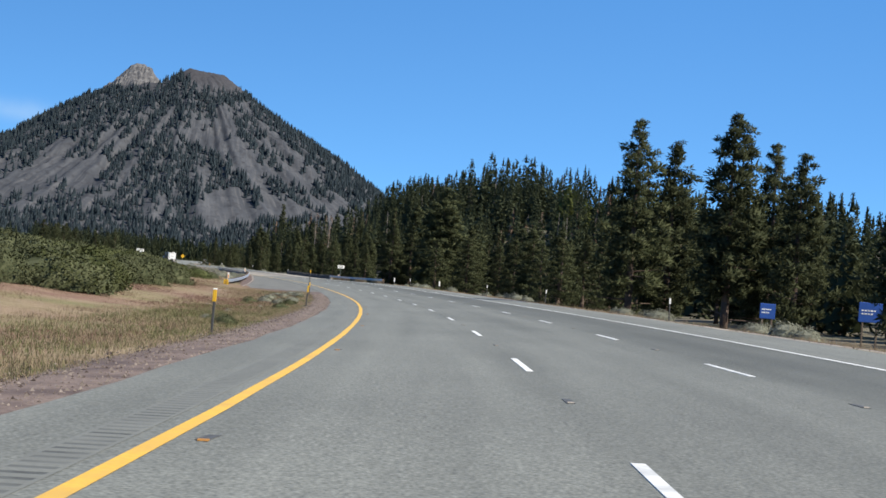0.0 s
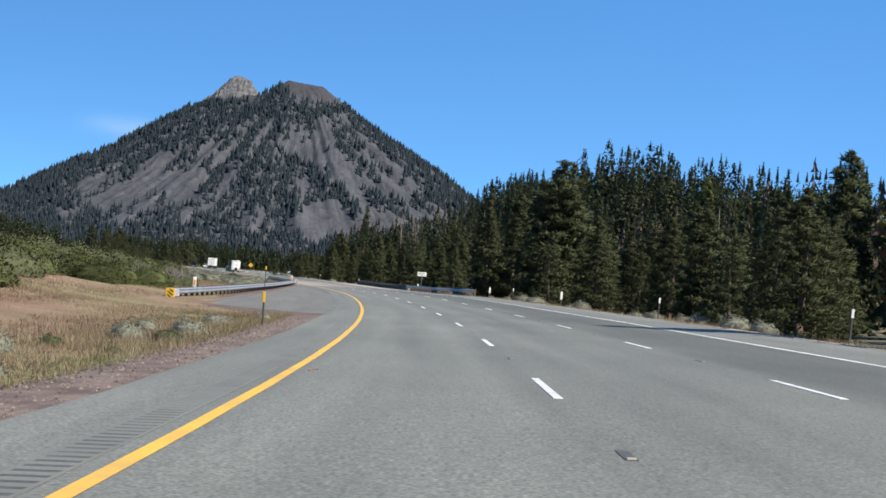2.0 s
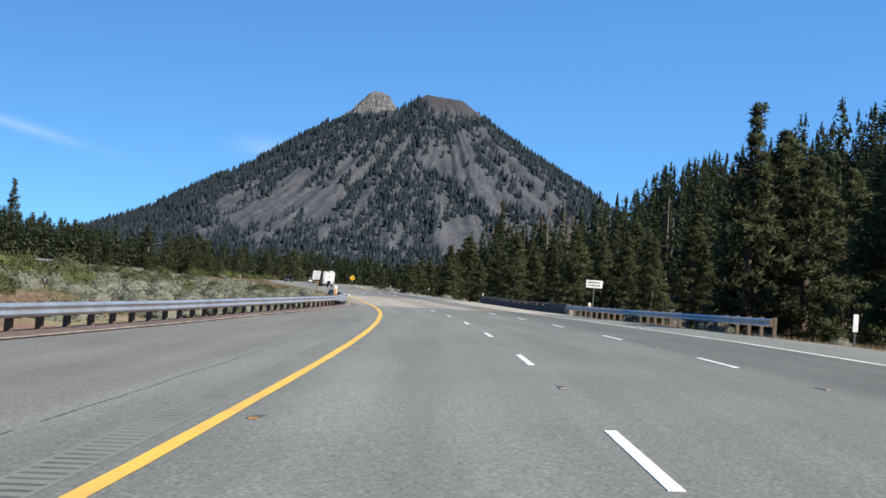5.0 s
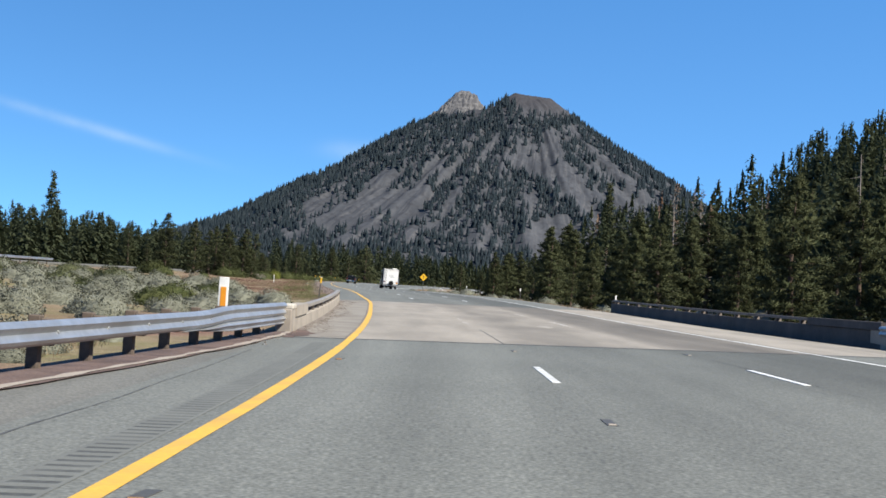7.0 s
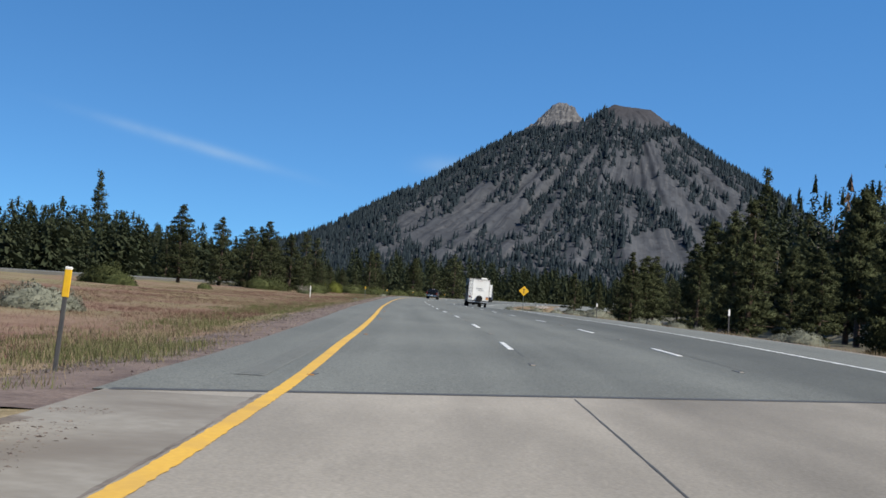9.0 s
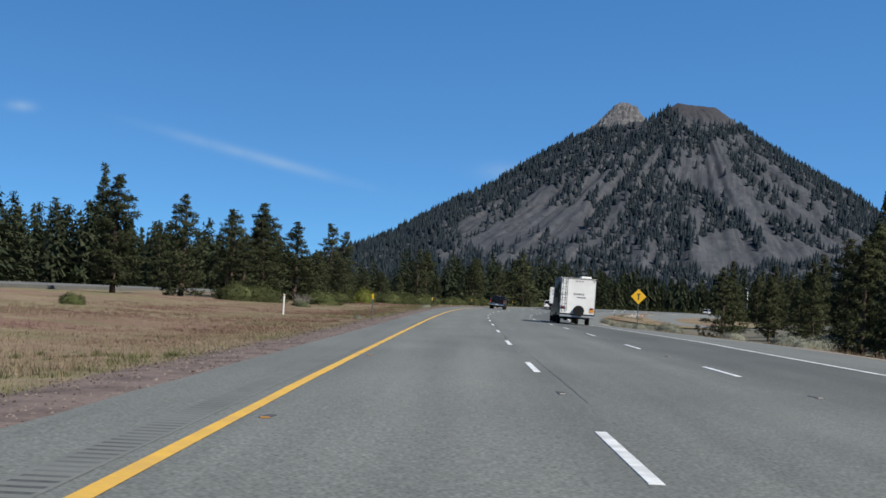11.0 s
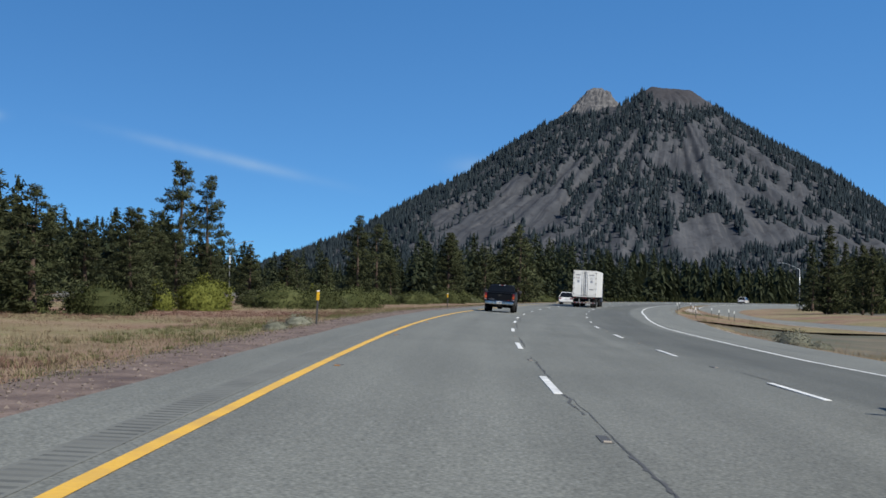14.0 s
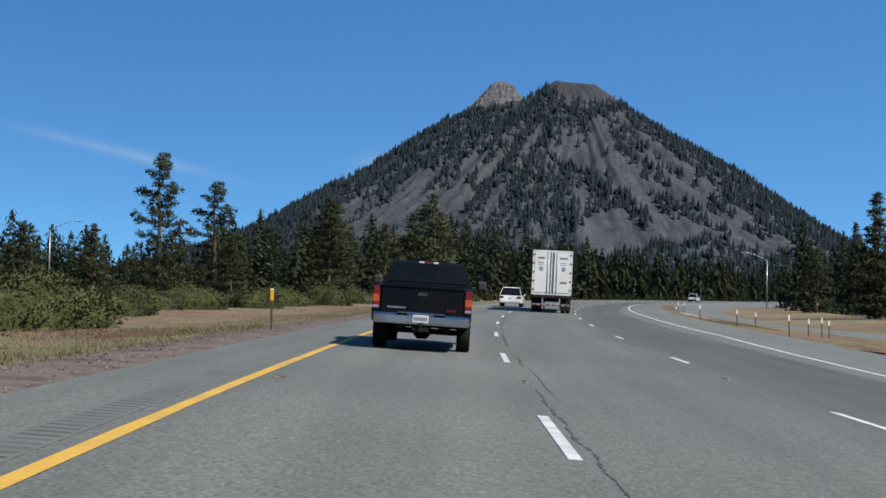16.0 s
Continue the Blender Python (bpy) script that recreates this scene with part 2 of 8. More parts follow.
def meadow_mat(name):
    """Dry grassland: drifts of tan, red-brown and olive, broken up by tussocks and fine straw."""
    m = bpy.data.materials.new(name)
    m.use_nodes = True
    n, l = m.node_tree.nodes, m.node_tree.links
    b = n["Principled BSDF"]
    b.inputs["Roughness"].default_value, b.inputs["Specular IOR Level"].default_value = 0.95, 0.1
    tc = n.new("ShaderNodeTexCoord")
    col, last = None, None
    for scale, detail, lo, hi, cc, amount in ((0.05, 3, 0.40, 0.54, (0.225, 0.122, 0.098), 0.9), (0.08, 4, 0.47, 0.58, (0.205, 0.205, 0.092), 0.85), (0.35, 5, 0.42, 0.62, (0.390, 0.295, 0.205), 0.5),
                                              (1.7, 4, 0.50, 0.70, (0.150, 0.105, 0.068), 0.6), (7.0, 4, 0.45, 0.70, (0.410, 0.315, 0.225), 0.38), (26.0, 3, 0.50, 0.72, (0.090, 0.068, 0.045), 0.6)):
        no = n.new("ShaderNodeTexNoise")
        no.inputs["Scale"].default_value, no.inputs["Detail"].default_value = scale, detail
        l.new(tc.outputs["Object"], no.inputs["Vector"])
        mr = n.new("ShaderNodeMapRange")
        mr.inputs["From Min"].default_value, mr.inputs["From Max"].default_value, mr.inputs["To Max"].default_value = lo, hi, amount
        l.new(no.outputs["Fac"], mr.inputs["Value"])
        mx = n.new("ShaderNodeMix")
        mx.data_type = "RGBA"
        l.new(mr.outputs["Result"], mx.inputs["Factor"])
        if col is None:
            mx.inputs["A"].default_value = (*tone((0.290, 0.232, 0.138)), 1)
        else:
            l.new(col, mx.inputs["A"])
        mx.inputs["B"].default_value = (*tone(cc), 1)
        col, last = mx.outputs["Result"], no.outputs["Fac"]
    l.new(col, b.inputs["Base Color"])
    bp = n.new("ShaderNodeBump")
    bp.inputs["Strength"].default_value, bp.inputs["Distance"].default_value = 0.8, 0.05
    l.new(last, bp.inputs["Height"])
    l.new(bp.outputs["Normal"], b.inputs["Normal"])
    return m


MEADOW = meadow_mat("dry_meadow")
FLOOR = mat("forest_floor", (0.115, 0.09, 0.06), (0.17, 0.145, 0.09), 0.95, fine=0.9, coarse=0.12, c3=(0.07, 0.075, 0.04), bump=0.6)
DEBRIS = mat("dirt_on_concrete", (0.17, 0.14, 0.115), (0.10, 0.078, 0.064), 0.95, fine=10, coarse=1.2, c3=(0.25, 0.215, 0.185), bump=0.5)
DUSTY_DECK = mat("dusty_concrete", (0.30, 0.276, 0.238), (0.25, 0.226, 0.19), 0.95, fine=6, coarse=0.6, c3=(0.185, 0.160, 0.132), bump=0.3)
CONCRETE = mat("concrete", (0.40, 0.355, 0.30), (0.34, 0.30, 0.25), 0.85, fine=7, coarse=0.7, c3=(0.27, 0.235, 0.20), bump=0.25)
PALE_CONCRETE = mat("pale_concrete", (0.58, 0.54, 0.48), (0.50, 0.46, 0.40), 0.85, fine=7, coarse=1.0, c3=(0.42, 0.38, 0.33), bump=0.25)
CINDER = mat("dark_red_cinders", (0.12, 0.072, 0.057), (0.17, 0.115, 0.095), 0.95, fine=16, coarse=1.6, c3=(0.075, 0.046, 0.038), bump=1.0)
# concrete of the right bridge wall; its shade is put into this dark colour
SHADED_CONCRETE = mat("stained_dark_concrete", (0.070, 0.060, 0.058), (0.048, 0.042, 0.042), 0.9, fine=7, coarse=0.7, c3=(0.095, 0.082, 0.078), bump=0.25)
GALV = mat("galvanised_steel", (0.46, 0.48, 0.50), (0.38, 0.40, 0.42), 0.42, 0.75, fine=6, coarse=0.9, c3=(0.34, 0.34, 0.34))
TIMBER = mat("weathered_timber", (0.17, 0.125, 0.09), (0.11, 0.08, 0.06), 0.85, fine=9, coarse=1.5, c3=(0.08, 0.062, 0.05), bump=0.4)
STEEL_DARK = mat("dark_rail_steel", (0.10, 0.085, 0.075), (0.16, 0.13, 0.11), 0.6, 0.4, fine=10)
POST_DARK = mat("dark_post", (0.045, 0.045, 0.05), (0.07, 0.068, 0.066), 0.7, fine=12)
POST_GREEN = mat("green_grey_post", (0.09, 0.12, 0.11), (0.14, 0.16, 0.15), 0.6, 0.3, fine=12)
WHITE_PLASTIC = mat("white_plastic", (0.94, 0.94, 0.92), (0.84, 0.84, 0.82), 0.5, fine=6, coarse=1.5, c3=(0.60, 0.60, 0.58))
YELLOW_SHEET = mat("yellow_reflector", (0.85, 0.50, 0.02), (0.78, 0.44, 0.02), 0.35, fine=12)
AMBER_SHEET = mat("amber_reflector", (0.85, 0.33, 0.02), (0.78, 0.30, 0.02), 0.3, fine=12)
BLUE_SIGN = mat("blue_sign_sheet", (0.015, 0.07, 0.30), (0.02, 0.08, 0.34), 0.4, fine=5)
BLACK = mat("black_paint", (0.02, 0.02, 0.02), (0.03, 0.03, 0.03), 0.6, fine=10)


def talus(name):
    """Grey scree: streaks fanning down from the summit, blotches, fine rubble. Its blue cast is painted distance haze.
    """
    m = bpy.data.materials.new(name)
    m.use_nodes = True
    n, l = m.node_tree.nodes, m.node_tree.links
    b = n["Principled BSDF"]
    b.inputs["Roughness"].default_value, b.inputs["Specular IOR Level"].default_value = 0.95, 0.2
    uv, tc = n.new("ShaderNodeUVMap"), n.new("ShaderNodeTexCoord")
    uv.uv_map = "fan"
    col = None
    for src, sc, scale, det, lo, hi, cc in ((uv.outputs["UV"], (46, 2.2, 1), 1.0, 5, 0.40, 0.66, (0.084, 0.088, 0.098)), (tc.outputs["Object"], (1, 1, 1), 0.012, 5, 0.42, 0.66, (0.046, 0.050, 0.060)),
                                            (uv.outputs["UV"], (90, 14, 1), 1.0, 5, 0.52, 0.72, (0.104, 0.104, 0.110)), (tc.outputs["Object"], (1, 1, 1), 0.09, 3, 0.50, 0.72, (0.043, 0.044, 0.051))):
        mp = n.new("ShaderNodeMapping")
        mp.inputs["Scale"].default_value = sc
        l.new(src, mp.inputs["Vector"])
        no = n.new("ShaderNodeTexNoise")
        no.inputs["Scale"].default_value, no.inputs["Detail"].default_value = scale, det
        l.new(mp.outputs["Vector"], no.inputs["Vector"])
        mr = n.new("ShaderNodeMapRange")
        mr.inputs["From Min"].default_value, mr.inputs["From Max"].default_value = lo, hi
        l.new(no.outputs["Fac"], mr.inputs["Value"])
        mx = n.new("ShaderNodeMix")
        mx.data_type = "RGBA"
        l.new(mr.outputs["Result"], mx.inputs["Factor"])
        if col is None:
            mx.inputs["A"].default_value = (*tone((0.055, 0.060, 0.071)), 1)
        else:
            l.new(col, mx.inputs["A"])
        mx.inputs["B"].default_value = (*tone(cc), 1)
        col = mx.outputs["Result"]
    cap, sep = n.new("ShaderNodeMapRange"), n.new("ShaderNodeSeparateXYZ")      # russet ash round the summit
    l.new(tc.outputs["Object"], sep.inputs["Vector"])
    cap.inputs["From Min"].default_value, cap.inputs["From Max"].default_value = 440, 505
    cap.inputs["To Max"].default_value = 0.7
    l.new(sep.outputs["Z"], cap.inputs["Value"])
    mx = n.new("ShaderNodeMix")
    mx.data_type = "RGBA"
    mx.inputs["B"].default_value = (*tone((0.047, 0.043, 0.047)), 1)
    l.new(cap.outputs["Result"], mx.inputs["Factor"])
    l.new(col, mx.inputs["A"])
    l.new(mx.outputs["Result"], b.inputs["Base Color"])
    return m


ROCK = talus("talus")
CRAG = mat("pale_summit_rock", (0.170, 0.165, 0.164), (0.060, 0.060, 0.066), 0.95, fine=0.09, coarse=0.05, c3=(0.095, 0.092, 0.096))
BARK = mat("pine_bark", (0.10, 0.062, 0.042), (0.055, 0.036, 0.028), 0.9, fine=6, coarse=1.2, c3=(0.13, 0.09, 0.065), bump=0.6)
GREY_WOOD = mat("dead_grey_wood", (0.32, 0.28, 0.25), (0.22, 0.19, 0.17), 0.9, fine=8)
NEEDLE = foliage("pine_needles", (0.035, 0.045, 0.022), (0.094, 0.103, 0.053), trans=0.29)
NEEDLE_FAR = foliage("far_needles", (0.030, 0.041, 0.022), (0.070, 0.080, 0.044), rand=0.0, trans=0.2)
# brighter, yellower leaves: sunlight on the ridge crowns is put into the colour
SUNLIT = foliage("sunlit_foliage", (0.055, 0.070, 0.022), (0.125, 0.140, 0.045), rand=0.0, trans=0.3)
# needles on the butte: the blue of distance haze is mixed into them
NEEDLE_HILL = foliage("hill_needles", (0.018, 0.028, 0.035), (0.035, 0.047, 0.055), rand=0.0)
DEAD = foliage("dead_needles", (0.20, 0.125, 0.085), (0.27, 0.20, 0.15), rand=0.1)
SAGE = foliage("sage_leaves", (0.185, 0.192, 0.150), (0.255, 0.258, 0.205), rand=0.18, trans=0.15)
GREEN_BUSH = foliage("bitterbrush_leaves", (0.055, 0.067, 0.026), (0.102, 0.112, 0.046), rand=0.3, trans=0.2)
OLIVE = foliage("grey_green_leaves", (0.056, 0.065, 0.032), (0.108, 0.115, 0.062), rand=0.3, trans=0.15)
LEAF_YELLOW = foliage("yellow_green_leaves", (0.120, 0.135, 0.030), (0.190, 0.205, 0.050), rand=0.1, trans=0.3)
WEED_RED = foliage("red_brown_weeds", (0.165, 0.092, 0.074), (0.270, 0.165, 0.125), rand=0.0, trans=0.2)
WEED_TAN = foliage("straw_weeds", (0.240, 0.185, 0.115), (0.360, 0.290, 0.195), rand=0.0, trans=0.2)
WEED_GREEN = foliage("green_weeds", (0.105, 0.120, 0.048), (0.190, 0.195, 0.085), rand=0.0, trans=0.25)
GRASS_DRY = foliage("dry_grass", (0.255, 0.190, 0.120), (0.360, 0.285, 0.192), rand=0.0, trans=0.3)
GRASS_RED = foliage("red_brown_grass", (0.190, 0.104, 0.080), (0.300, 0.188, 0.143), rand=0.0, trans=0.3)
GRASS_GREEN = foliage("green_grass", (0.115, 0.128, 0.050), (0.215, 0.215, 0.100), rand=0.0, trans=0.3)

# ---- mesh helpers ----


class Build:
    """Collects simple solids into one mesh."""

    def __init__(self):
        self.v, self.f, self.smooth = [], [], []

    def add(self, verts, faces, m=None, smooth=False):
        k = len(self.v)
        self.v += [tuple(m @ Vector(p)) if m is not None else tuple(p) for p in verts]
        self.f += [tuple(i + k for i in q) for q in faces]
        self.smooth += [smooth] * len(faces)
        return self

    def box(self, c, size, ch=0.0, m=None):
        """A block with chamfered edges."""
        (cx, cy, cz), (a, b, d) = c, [q / 2 for q in size]
        ch = min(ch, a * 0.9, b * 0.9, d * 0.9)
        if ch <= 0:
            vs = [(cx + i * a, cy + j * b, cz + k * d) for i in (-1, 1) for j in (-1, 1) for k in (-1, 1)]
            fs = [(0, 1, 3, 2), (4, 6, 7, 5), (0, 4, 5, 1), (2, 3, 7, 6), (0, 2, 6, 4), (1, 5, 7, 3)]
            return self.add(vs, fs, m)
        bm = bmesh.new()
        bmesh.ops.create_cube(bm, size=1)
        bmesh.ops.scale(bm, vec=size, verts=bm.verts)
        bmesh.ops.bevel(bm, geom=bm.edges[:], offset=ch, segments=1, affect="EDGES")
        bmesh.ops.translate(bm, vec=c, verts=bm.verts)
        bm.verts.ensure_lookup_table()
        vs, fs = [tuple(v.co) for v in bm.verts], [tuple(v.index for v in f.verts) for f in bm.faces]
        bm.free()
        return self.add(vs, fs, m)

    def tube(self, p, q, r0, r1=None, n=10, cap=True):
        p, q = Vector(p), Vector(q)
        r1 = r0 if r1 is None else r1
        w = (q - p).normalized()
        x = w.orthogonal().normalized()
        y = w.cross(x)
        vs = [tuple(o + (x * math.cos(t) + y * math.sin(t)) * r) for o, r in ((p, r0), (q, r1)) for t in [2 * math.pi * i / n for i in range(n)]]
        k = len(self.v)
        self.v += vs
        for i in range(n):
            j = (i + 1) % n
            self.f.append((k + i, k + j, k + n + j, k + n + i))
            self.smooth.append(n > 6)
        if cap:
            self.f += [tuple(k + i for i in reversed(range(n))), tuple(k + n + i for i in range(n))]
            self.smooth += [False, False]
        return self

    def prism(self, outline, x0, x1, axis="x", ch=0.0):
        """A side outline of (y, z) run from x0 to x1, its two ends drawn in by ch."""
        n = len(outline)
        cy, cz = sum(p[0] for p in outline) / n, sum(p[1] for p in outline) / n
        rings = [(x0, 0.0), (x1, 0.0)] if ch <= 0 else [(x0, ch), (x0 + math.copysign(ch, x1 - x0), 0.0), (x1 - math.copysign(ch, x1 - x0), 0.0), (x1, ch)]
        vs = []
        for x, d in rings:
            for y, z in outline:
                k = math.hypot(y - cy, z - cz)
                g = 1 - d / max(k, 1e-6)
                vs.append((x, cy + (y - cy) * g, cz + (z - cz) * g))
        fs = [tuple(reversed(range(n))), tuple(range((len(rings) - 1) * n, len(rings) * n))]
        for r in range(len(rings) - 1):
            fs += [(r * n + i, r * n + (i + 1) % n, (r + 1) * n + (i + 1) % n, (r + 1) * n + i) for i in range(n)]
        return self.add(vs, fs)

    def mesh(self, name, material):
        me = bpy.data.meshes.new(name)
        me.from_pydata(self.v, [], self.f)
        me.polygons.foreach_set("use_smooth", self.smooth)
        bm = bmesh.new()
        bm.from_mesh(me)
        bmesh.ops.recalc_face_normals(bm, faces=bm.faces)
        bm.to_mesh(me)
        bm.free()
        me.materials.append(material)
        return me


def part(name, b, material, parent, label=""):
    ob = new(name, b.mesh(name, material) if isinstance(b, Build) else b)
    if not isinstance(b, Build) and not len(b.materials):
        b.materials.append(material)
    ob.parent = parent
    if label:
        tagged(ob, label=label)
    return ob


def thing(name, label, category, m=None, group="", kind=""):
    ob = new(name)
    ob.empty_display_size = 0.2
    if m is not None:
        ob.matrix_basis = m
    return tagged(ob, label, category, group, kind)


def leafy(name, tris, normals, material):
    """Loose triangles, shaded as the rounded mass of leaves that they make up; tris (n, 3, 3), normals (n, 3)."""
    tris, normals = tris.reshape(-1, 3, 3), normals.reshape(-1, 3)
    normals = normals / (np.linalg.norm(normals, axis=1, keepdims=True) + 1e-9)
    flat = np.cross(tris[:, 1] - tris[:, 0], tris[:, 2] - tris[:, 0])
    turn = (flat * normals).sum(1) < 0
    tris[turn] = tris[turn][:, ::-1]
    flat[turn] *= -1
    flat /= np.linalg.norm(flat, axis=1, keepdims=True) + 1e-9
    n = len(tris)
    me = raw(name, tris.reshape(-1, 3), np.arange(n * 3).reshape(-1, 3), material, smooth=True)
    soft = normals * 0.75 + flat * 0.35
    soft /= np.linalg.norm(soft, axis=1, keepdims=True) + 1e-9
    me.normals_split_custom_set_from_vertices(np.repeat(soft, 3, axis=0).tolist())
    return me


def raw(name, verts, faces, material, smooth=False):
    """A mesh out of arrays."""
    me = bpy.data.meshes.new(name)
    me.from_pydata(np.asarray(verts).tolist() if not isinstance(verts, list) else verts, [], np.asarray(faces).tolist() if not isinstance(faces, list) else faces)
    me.materials.append(material)
    if smooth:
        me.polygons.foreach_set("use_smooth", [True] * len(me.polygons))
    me.update()
    return me


# ---- the road's line: arc length s, offset u to the right of the camera's lane centre ----
KAP = [0.001521, 0.001529, 0.001063, 0.001179, 0.00094, 0.000866, 0.000906, 0.00161, 0.000759, 0.001045, -0.00032, -0.000105, -0.00022, -0.001156, -0.000959, -0.001045, -0.001112, -0.001161, -0.001192, -0.001208]
GRD = [-0.00626, -0.00654, -0.00514, -0.00467, -0.00119, 0.00159, -0.00229, -0.00125, 0.00485, 0.00708, -0.00087, 0.00078, -0.00013, 0.00298, 0.00022, 0.00263, 0.00229, 0.00204, 0.00188, 0.0018]
BNK = [0.02275, 0.02436, 0.03701, 0.04314, 0.04729, 0.04273, 0.04124, 0.02825, 0.01454, 0.01152, 0.00987, 0.0079, -0.01592, -0.0459, -0.05687, -0.03571, -0.02899, -0.02432, -0.02138, -0.01997]
KNOT = np.arange(-40, 760, 40.0)
SS = np.arange(-330, 5200, 1.0)
Z0 = int(np.where(SS == 0)[0][0])
k_ = np.interp(SS, KNOT, KAP)
k_[SS < -30] = 0
k_[SS > 930] = 0
g_ = np.interp(SS, KNOT, GRD)
g_[SS < -30] = 0
g_[SS > 760] = 0
b_ = np.interp(SS, KNOT, BNK)


def summed(a):
    c = np.concatenate([[0], np.cumsum((a[1:] + a[:-1]) / 2)])
    return c - c[Z0]


TH = -0.05575 + summed(k_)
RX, RY, RZ = summed(-np.sin(TH)), summed(np.cos(TH)), summed(g_)
U_YELLOW, U_L1, U_L2, U_EDGE = -2.020, 1.388, 5.173, 8.903
LEFT_DIR = Vector((-math.cos(0.17), -math.sin(0.17)))


def spot(s, u):
    """Plan position; far from the road the lines run parallel."""
    s, u = np.asarray(s, float), np.asarray(u, float)
    x, y, th = np.interp(s, SS, RX), np.interp(s, SS, RY), np.interp(s, SS, TH)
    un = np.clip(u, -250, 250)
    far = u - un
    return x + un * np.cos(th) - far * LEFT_DIR[0], y + un * np.sin(th) - far * LEFT_DIR[1]


def road_z(s, u):
    return np.interp(s, SS, RZ) + np.interp(s, SS, b_) * np.asarray(u, float)


def ramp(x, a, b):
    return np.clip((np.asarray(x, float) - a) / (b - a), 0, 1)


SLOPE = [0, 3.7, 4.2, 16.2, 14.7, 11.5, 10.5]
HILL = [0.16, 0.27, 0.85, 0.97, 1.4, 1.24]         # how steeply the wooded hillside rises along the road


def ground_z(s, u):
    """The lie of the land beside the road."""
    s, u = np.asarray(s, float), np.asarray(u, float)
    b = np.interp(s, SS, b_)
    bank = b * np.clip(u, -5, 14) * (1 - ramp(-u, 6, 34)) * (1 - ramp(u, 14, 60))
    base = np.interp(s, SS, RZ) * (1 - 0.6 * ramp(np.abs(u), 200, 1500))
    left = np.interp(-u, [3.4, 4.4, 6, 10, 16], [-0.02, -0.05, -0.16, -0.28, -0.25])
    hill = 1 - ramp(s, 190, 270)
    left = left + ramp(-u, 12, 34) * (1.5 * hill + 0.35) + ramp(-u, 34, 90) * (1.6 * hill + 0.2) + ramp(-u, 90, 300) * 3.0
    right = np.interp(u, [12.0, 13, 15, 18, 25, 40], [-0.02, -0.08, -0.3, -0.7, -1.2, -1.2])
    rise = 1 - ramp(s - np.clip(u - 60, 0, 90) * 1.0, 450, 610)
    right = right + (np.interp(u, [40, 52, 70, 90, 120, 200, 300], SLOPE) - ramp(u, 400, 1500) * 8) * rise * np.interp(s, [185, 240, 290, 340, 380, 450], HILL) + ramp(u, 30, 60) * 0.8
    e = np.where(u < 4, left, right)
    inside = (u > -3.3) & (u < 11.9)
    return base + bank + np.where(inside, -0.30, e)


def at_ground(s, u, sink=0.0):
    x, y = spot(s, u)
    return Vector((float(x), float(y), float(ground_z(s, u)) - sink))


def at_road(s, u, h=0.0):
    x, y = spot(s, u)
    return Vector((float(x), float(y), float(road_z(s, u)) + h))


def road_frame(s, u, h=0.0, turn=0.0):
    """A pose on the road, its y axis along it and banked with it."""
    th = float(np.interp(s, SS, TH)) + radians(turn)
    b, g = float(np.interp(s, SS, b_)), float(np.interp(s, SS, g_))
    return Matrix.Translation(at_road(s, u, h)) @ Matrix.Rotation(th, 4, "Z") @ Matrix.Rotation(-math.atan(b), 4, "Y") @ Matrix.Rotation(math.atan(g), 4, "X")


def ground_frame(s, u, sink=0.0, turn=0.0):
    th = float(np.interp(s, SS, TH)) + radians(turn)
    return Matrix.Translation(at_ground(s, u, sink)) @ Matrix.Rotation(th, 4, "Z")


def strip(name, s0, s1, step, cols, material, h=0.0, on_road=True, edge=0.0, seed=1, thick=0.0, skew=None):
    """A ribbon along the road; cols are offsets u, or functions of s. edge: raggedness of its two sides. skew: how far s shifts with u."""
    rng = np.random.RandomState(seed)
    s = np.linspace(s0, s1, max(2, int(round((s1 - s0) / step)) + 1))
    V, UV = [], []
    for j, c in enumerate(cols):
        u = c(s) if callable(c) else np.full(len(s), float(c))
        if edge and j in (0, len(cols) - 1):
            u = u + rng.uniform(-edge, edge, len(s))
        q = s + skew(s) * u if skew else s
        x, y = spot(q, u)
        z = (road_z(q, u) if on_road else ground_z(q, u)) + (h[j] if isinstance(h, tuple) else h)
        V.append(np.stack([x, y, z], 1))
        UV.append(np.stack([q, u], 1))
    n, w = len(s), len(cols)
    if thick:
        for j in (0, -1 if w < 2 else w - 1):
            V.append(V[j] - np.array([0, 0, thick]))
            UV.append(UV[j])
    P, Q = np.concatenate(V), np.concatenate(UV)
    F = [(j * n + i, (j + 1) * n + i, (j + 1) * n + i + 1, j * n + i + 1) for j in range(w - 1) for i in range(n - 1)]
    if thick:
        F += [(w * n + i, i, i + 1, w * n + i + 1) for i in range(n - 1)]
        F += [((w - 1) * n + i, (w + 1) * n + i, (w + 1) * n + i + 1, (w - 1) * n + i + 1) for i in range(n - 1)]
    me = raw(name, P, F, material)
    lay = me.uv_layers.new(name="su")
    idx = np.empty(len(me.loops), int)
    me.loops.foreach_get("vertex_index", idx)
    lay.data.foreach_set("uv", Q[idx].ravel())
    return new(name, me)


# ---- ground ----
gs = np.concatenate([np.arange(-300, -60, 40), np.arange(-60, 760, 5.0), np.arange(760, 1400, 40), np.arange(1400, 5100, 200)])
gu = np.array([-4200, -2600, -1500, -900, -560, -380, -260, -180, -125, -90, -65, -48, -38, -30, -24, -18.5, -14, -10.5, -8, -6, -4.8, -4.2, -3.5, -3.1,
               11.7, 12.1, 12.8, 13.8, 15.5, 18, 21, 25, 31, 40, 52, 68, 90, 120, 155, 190, 240, 320, 450, 700, 1100, 1800, 2800, 4200])
S_, U_ = np.meshgrid(gs, gu, indexing="ij")
gx, gy = spot(S_, U_)
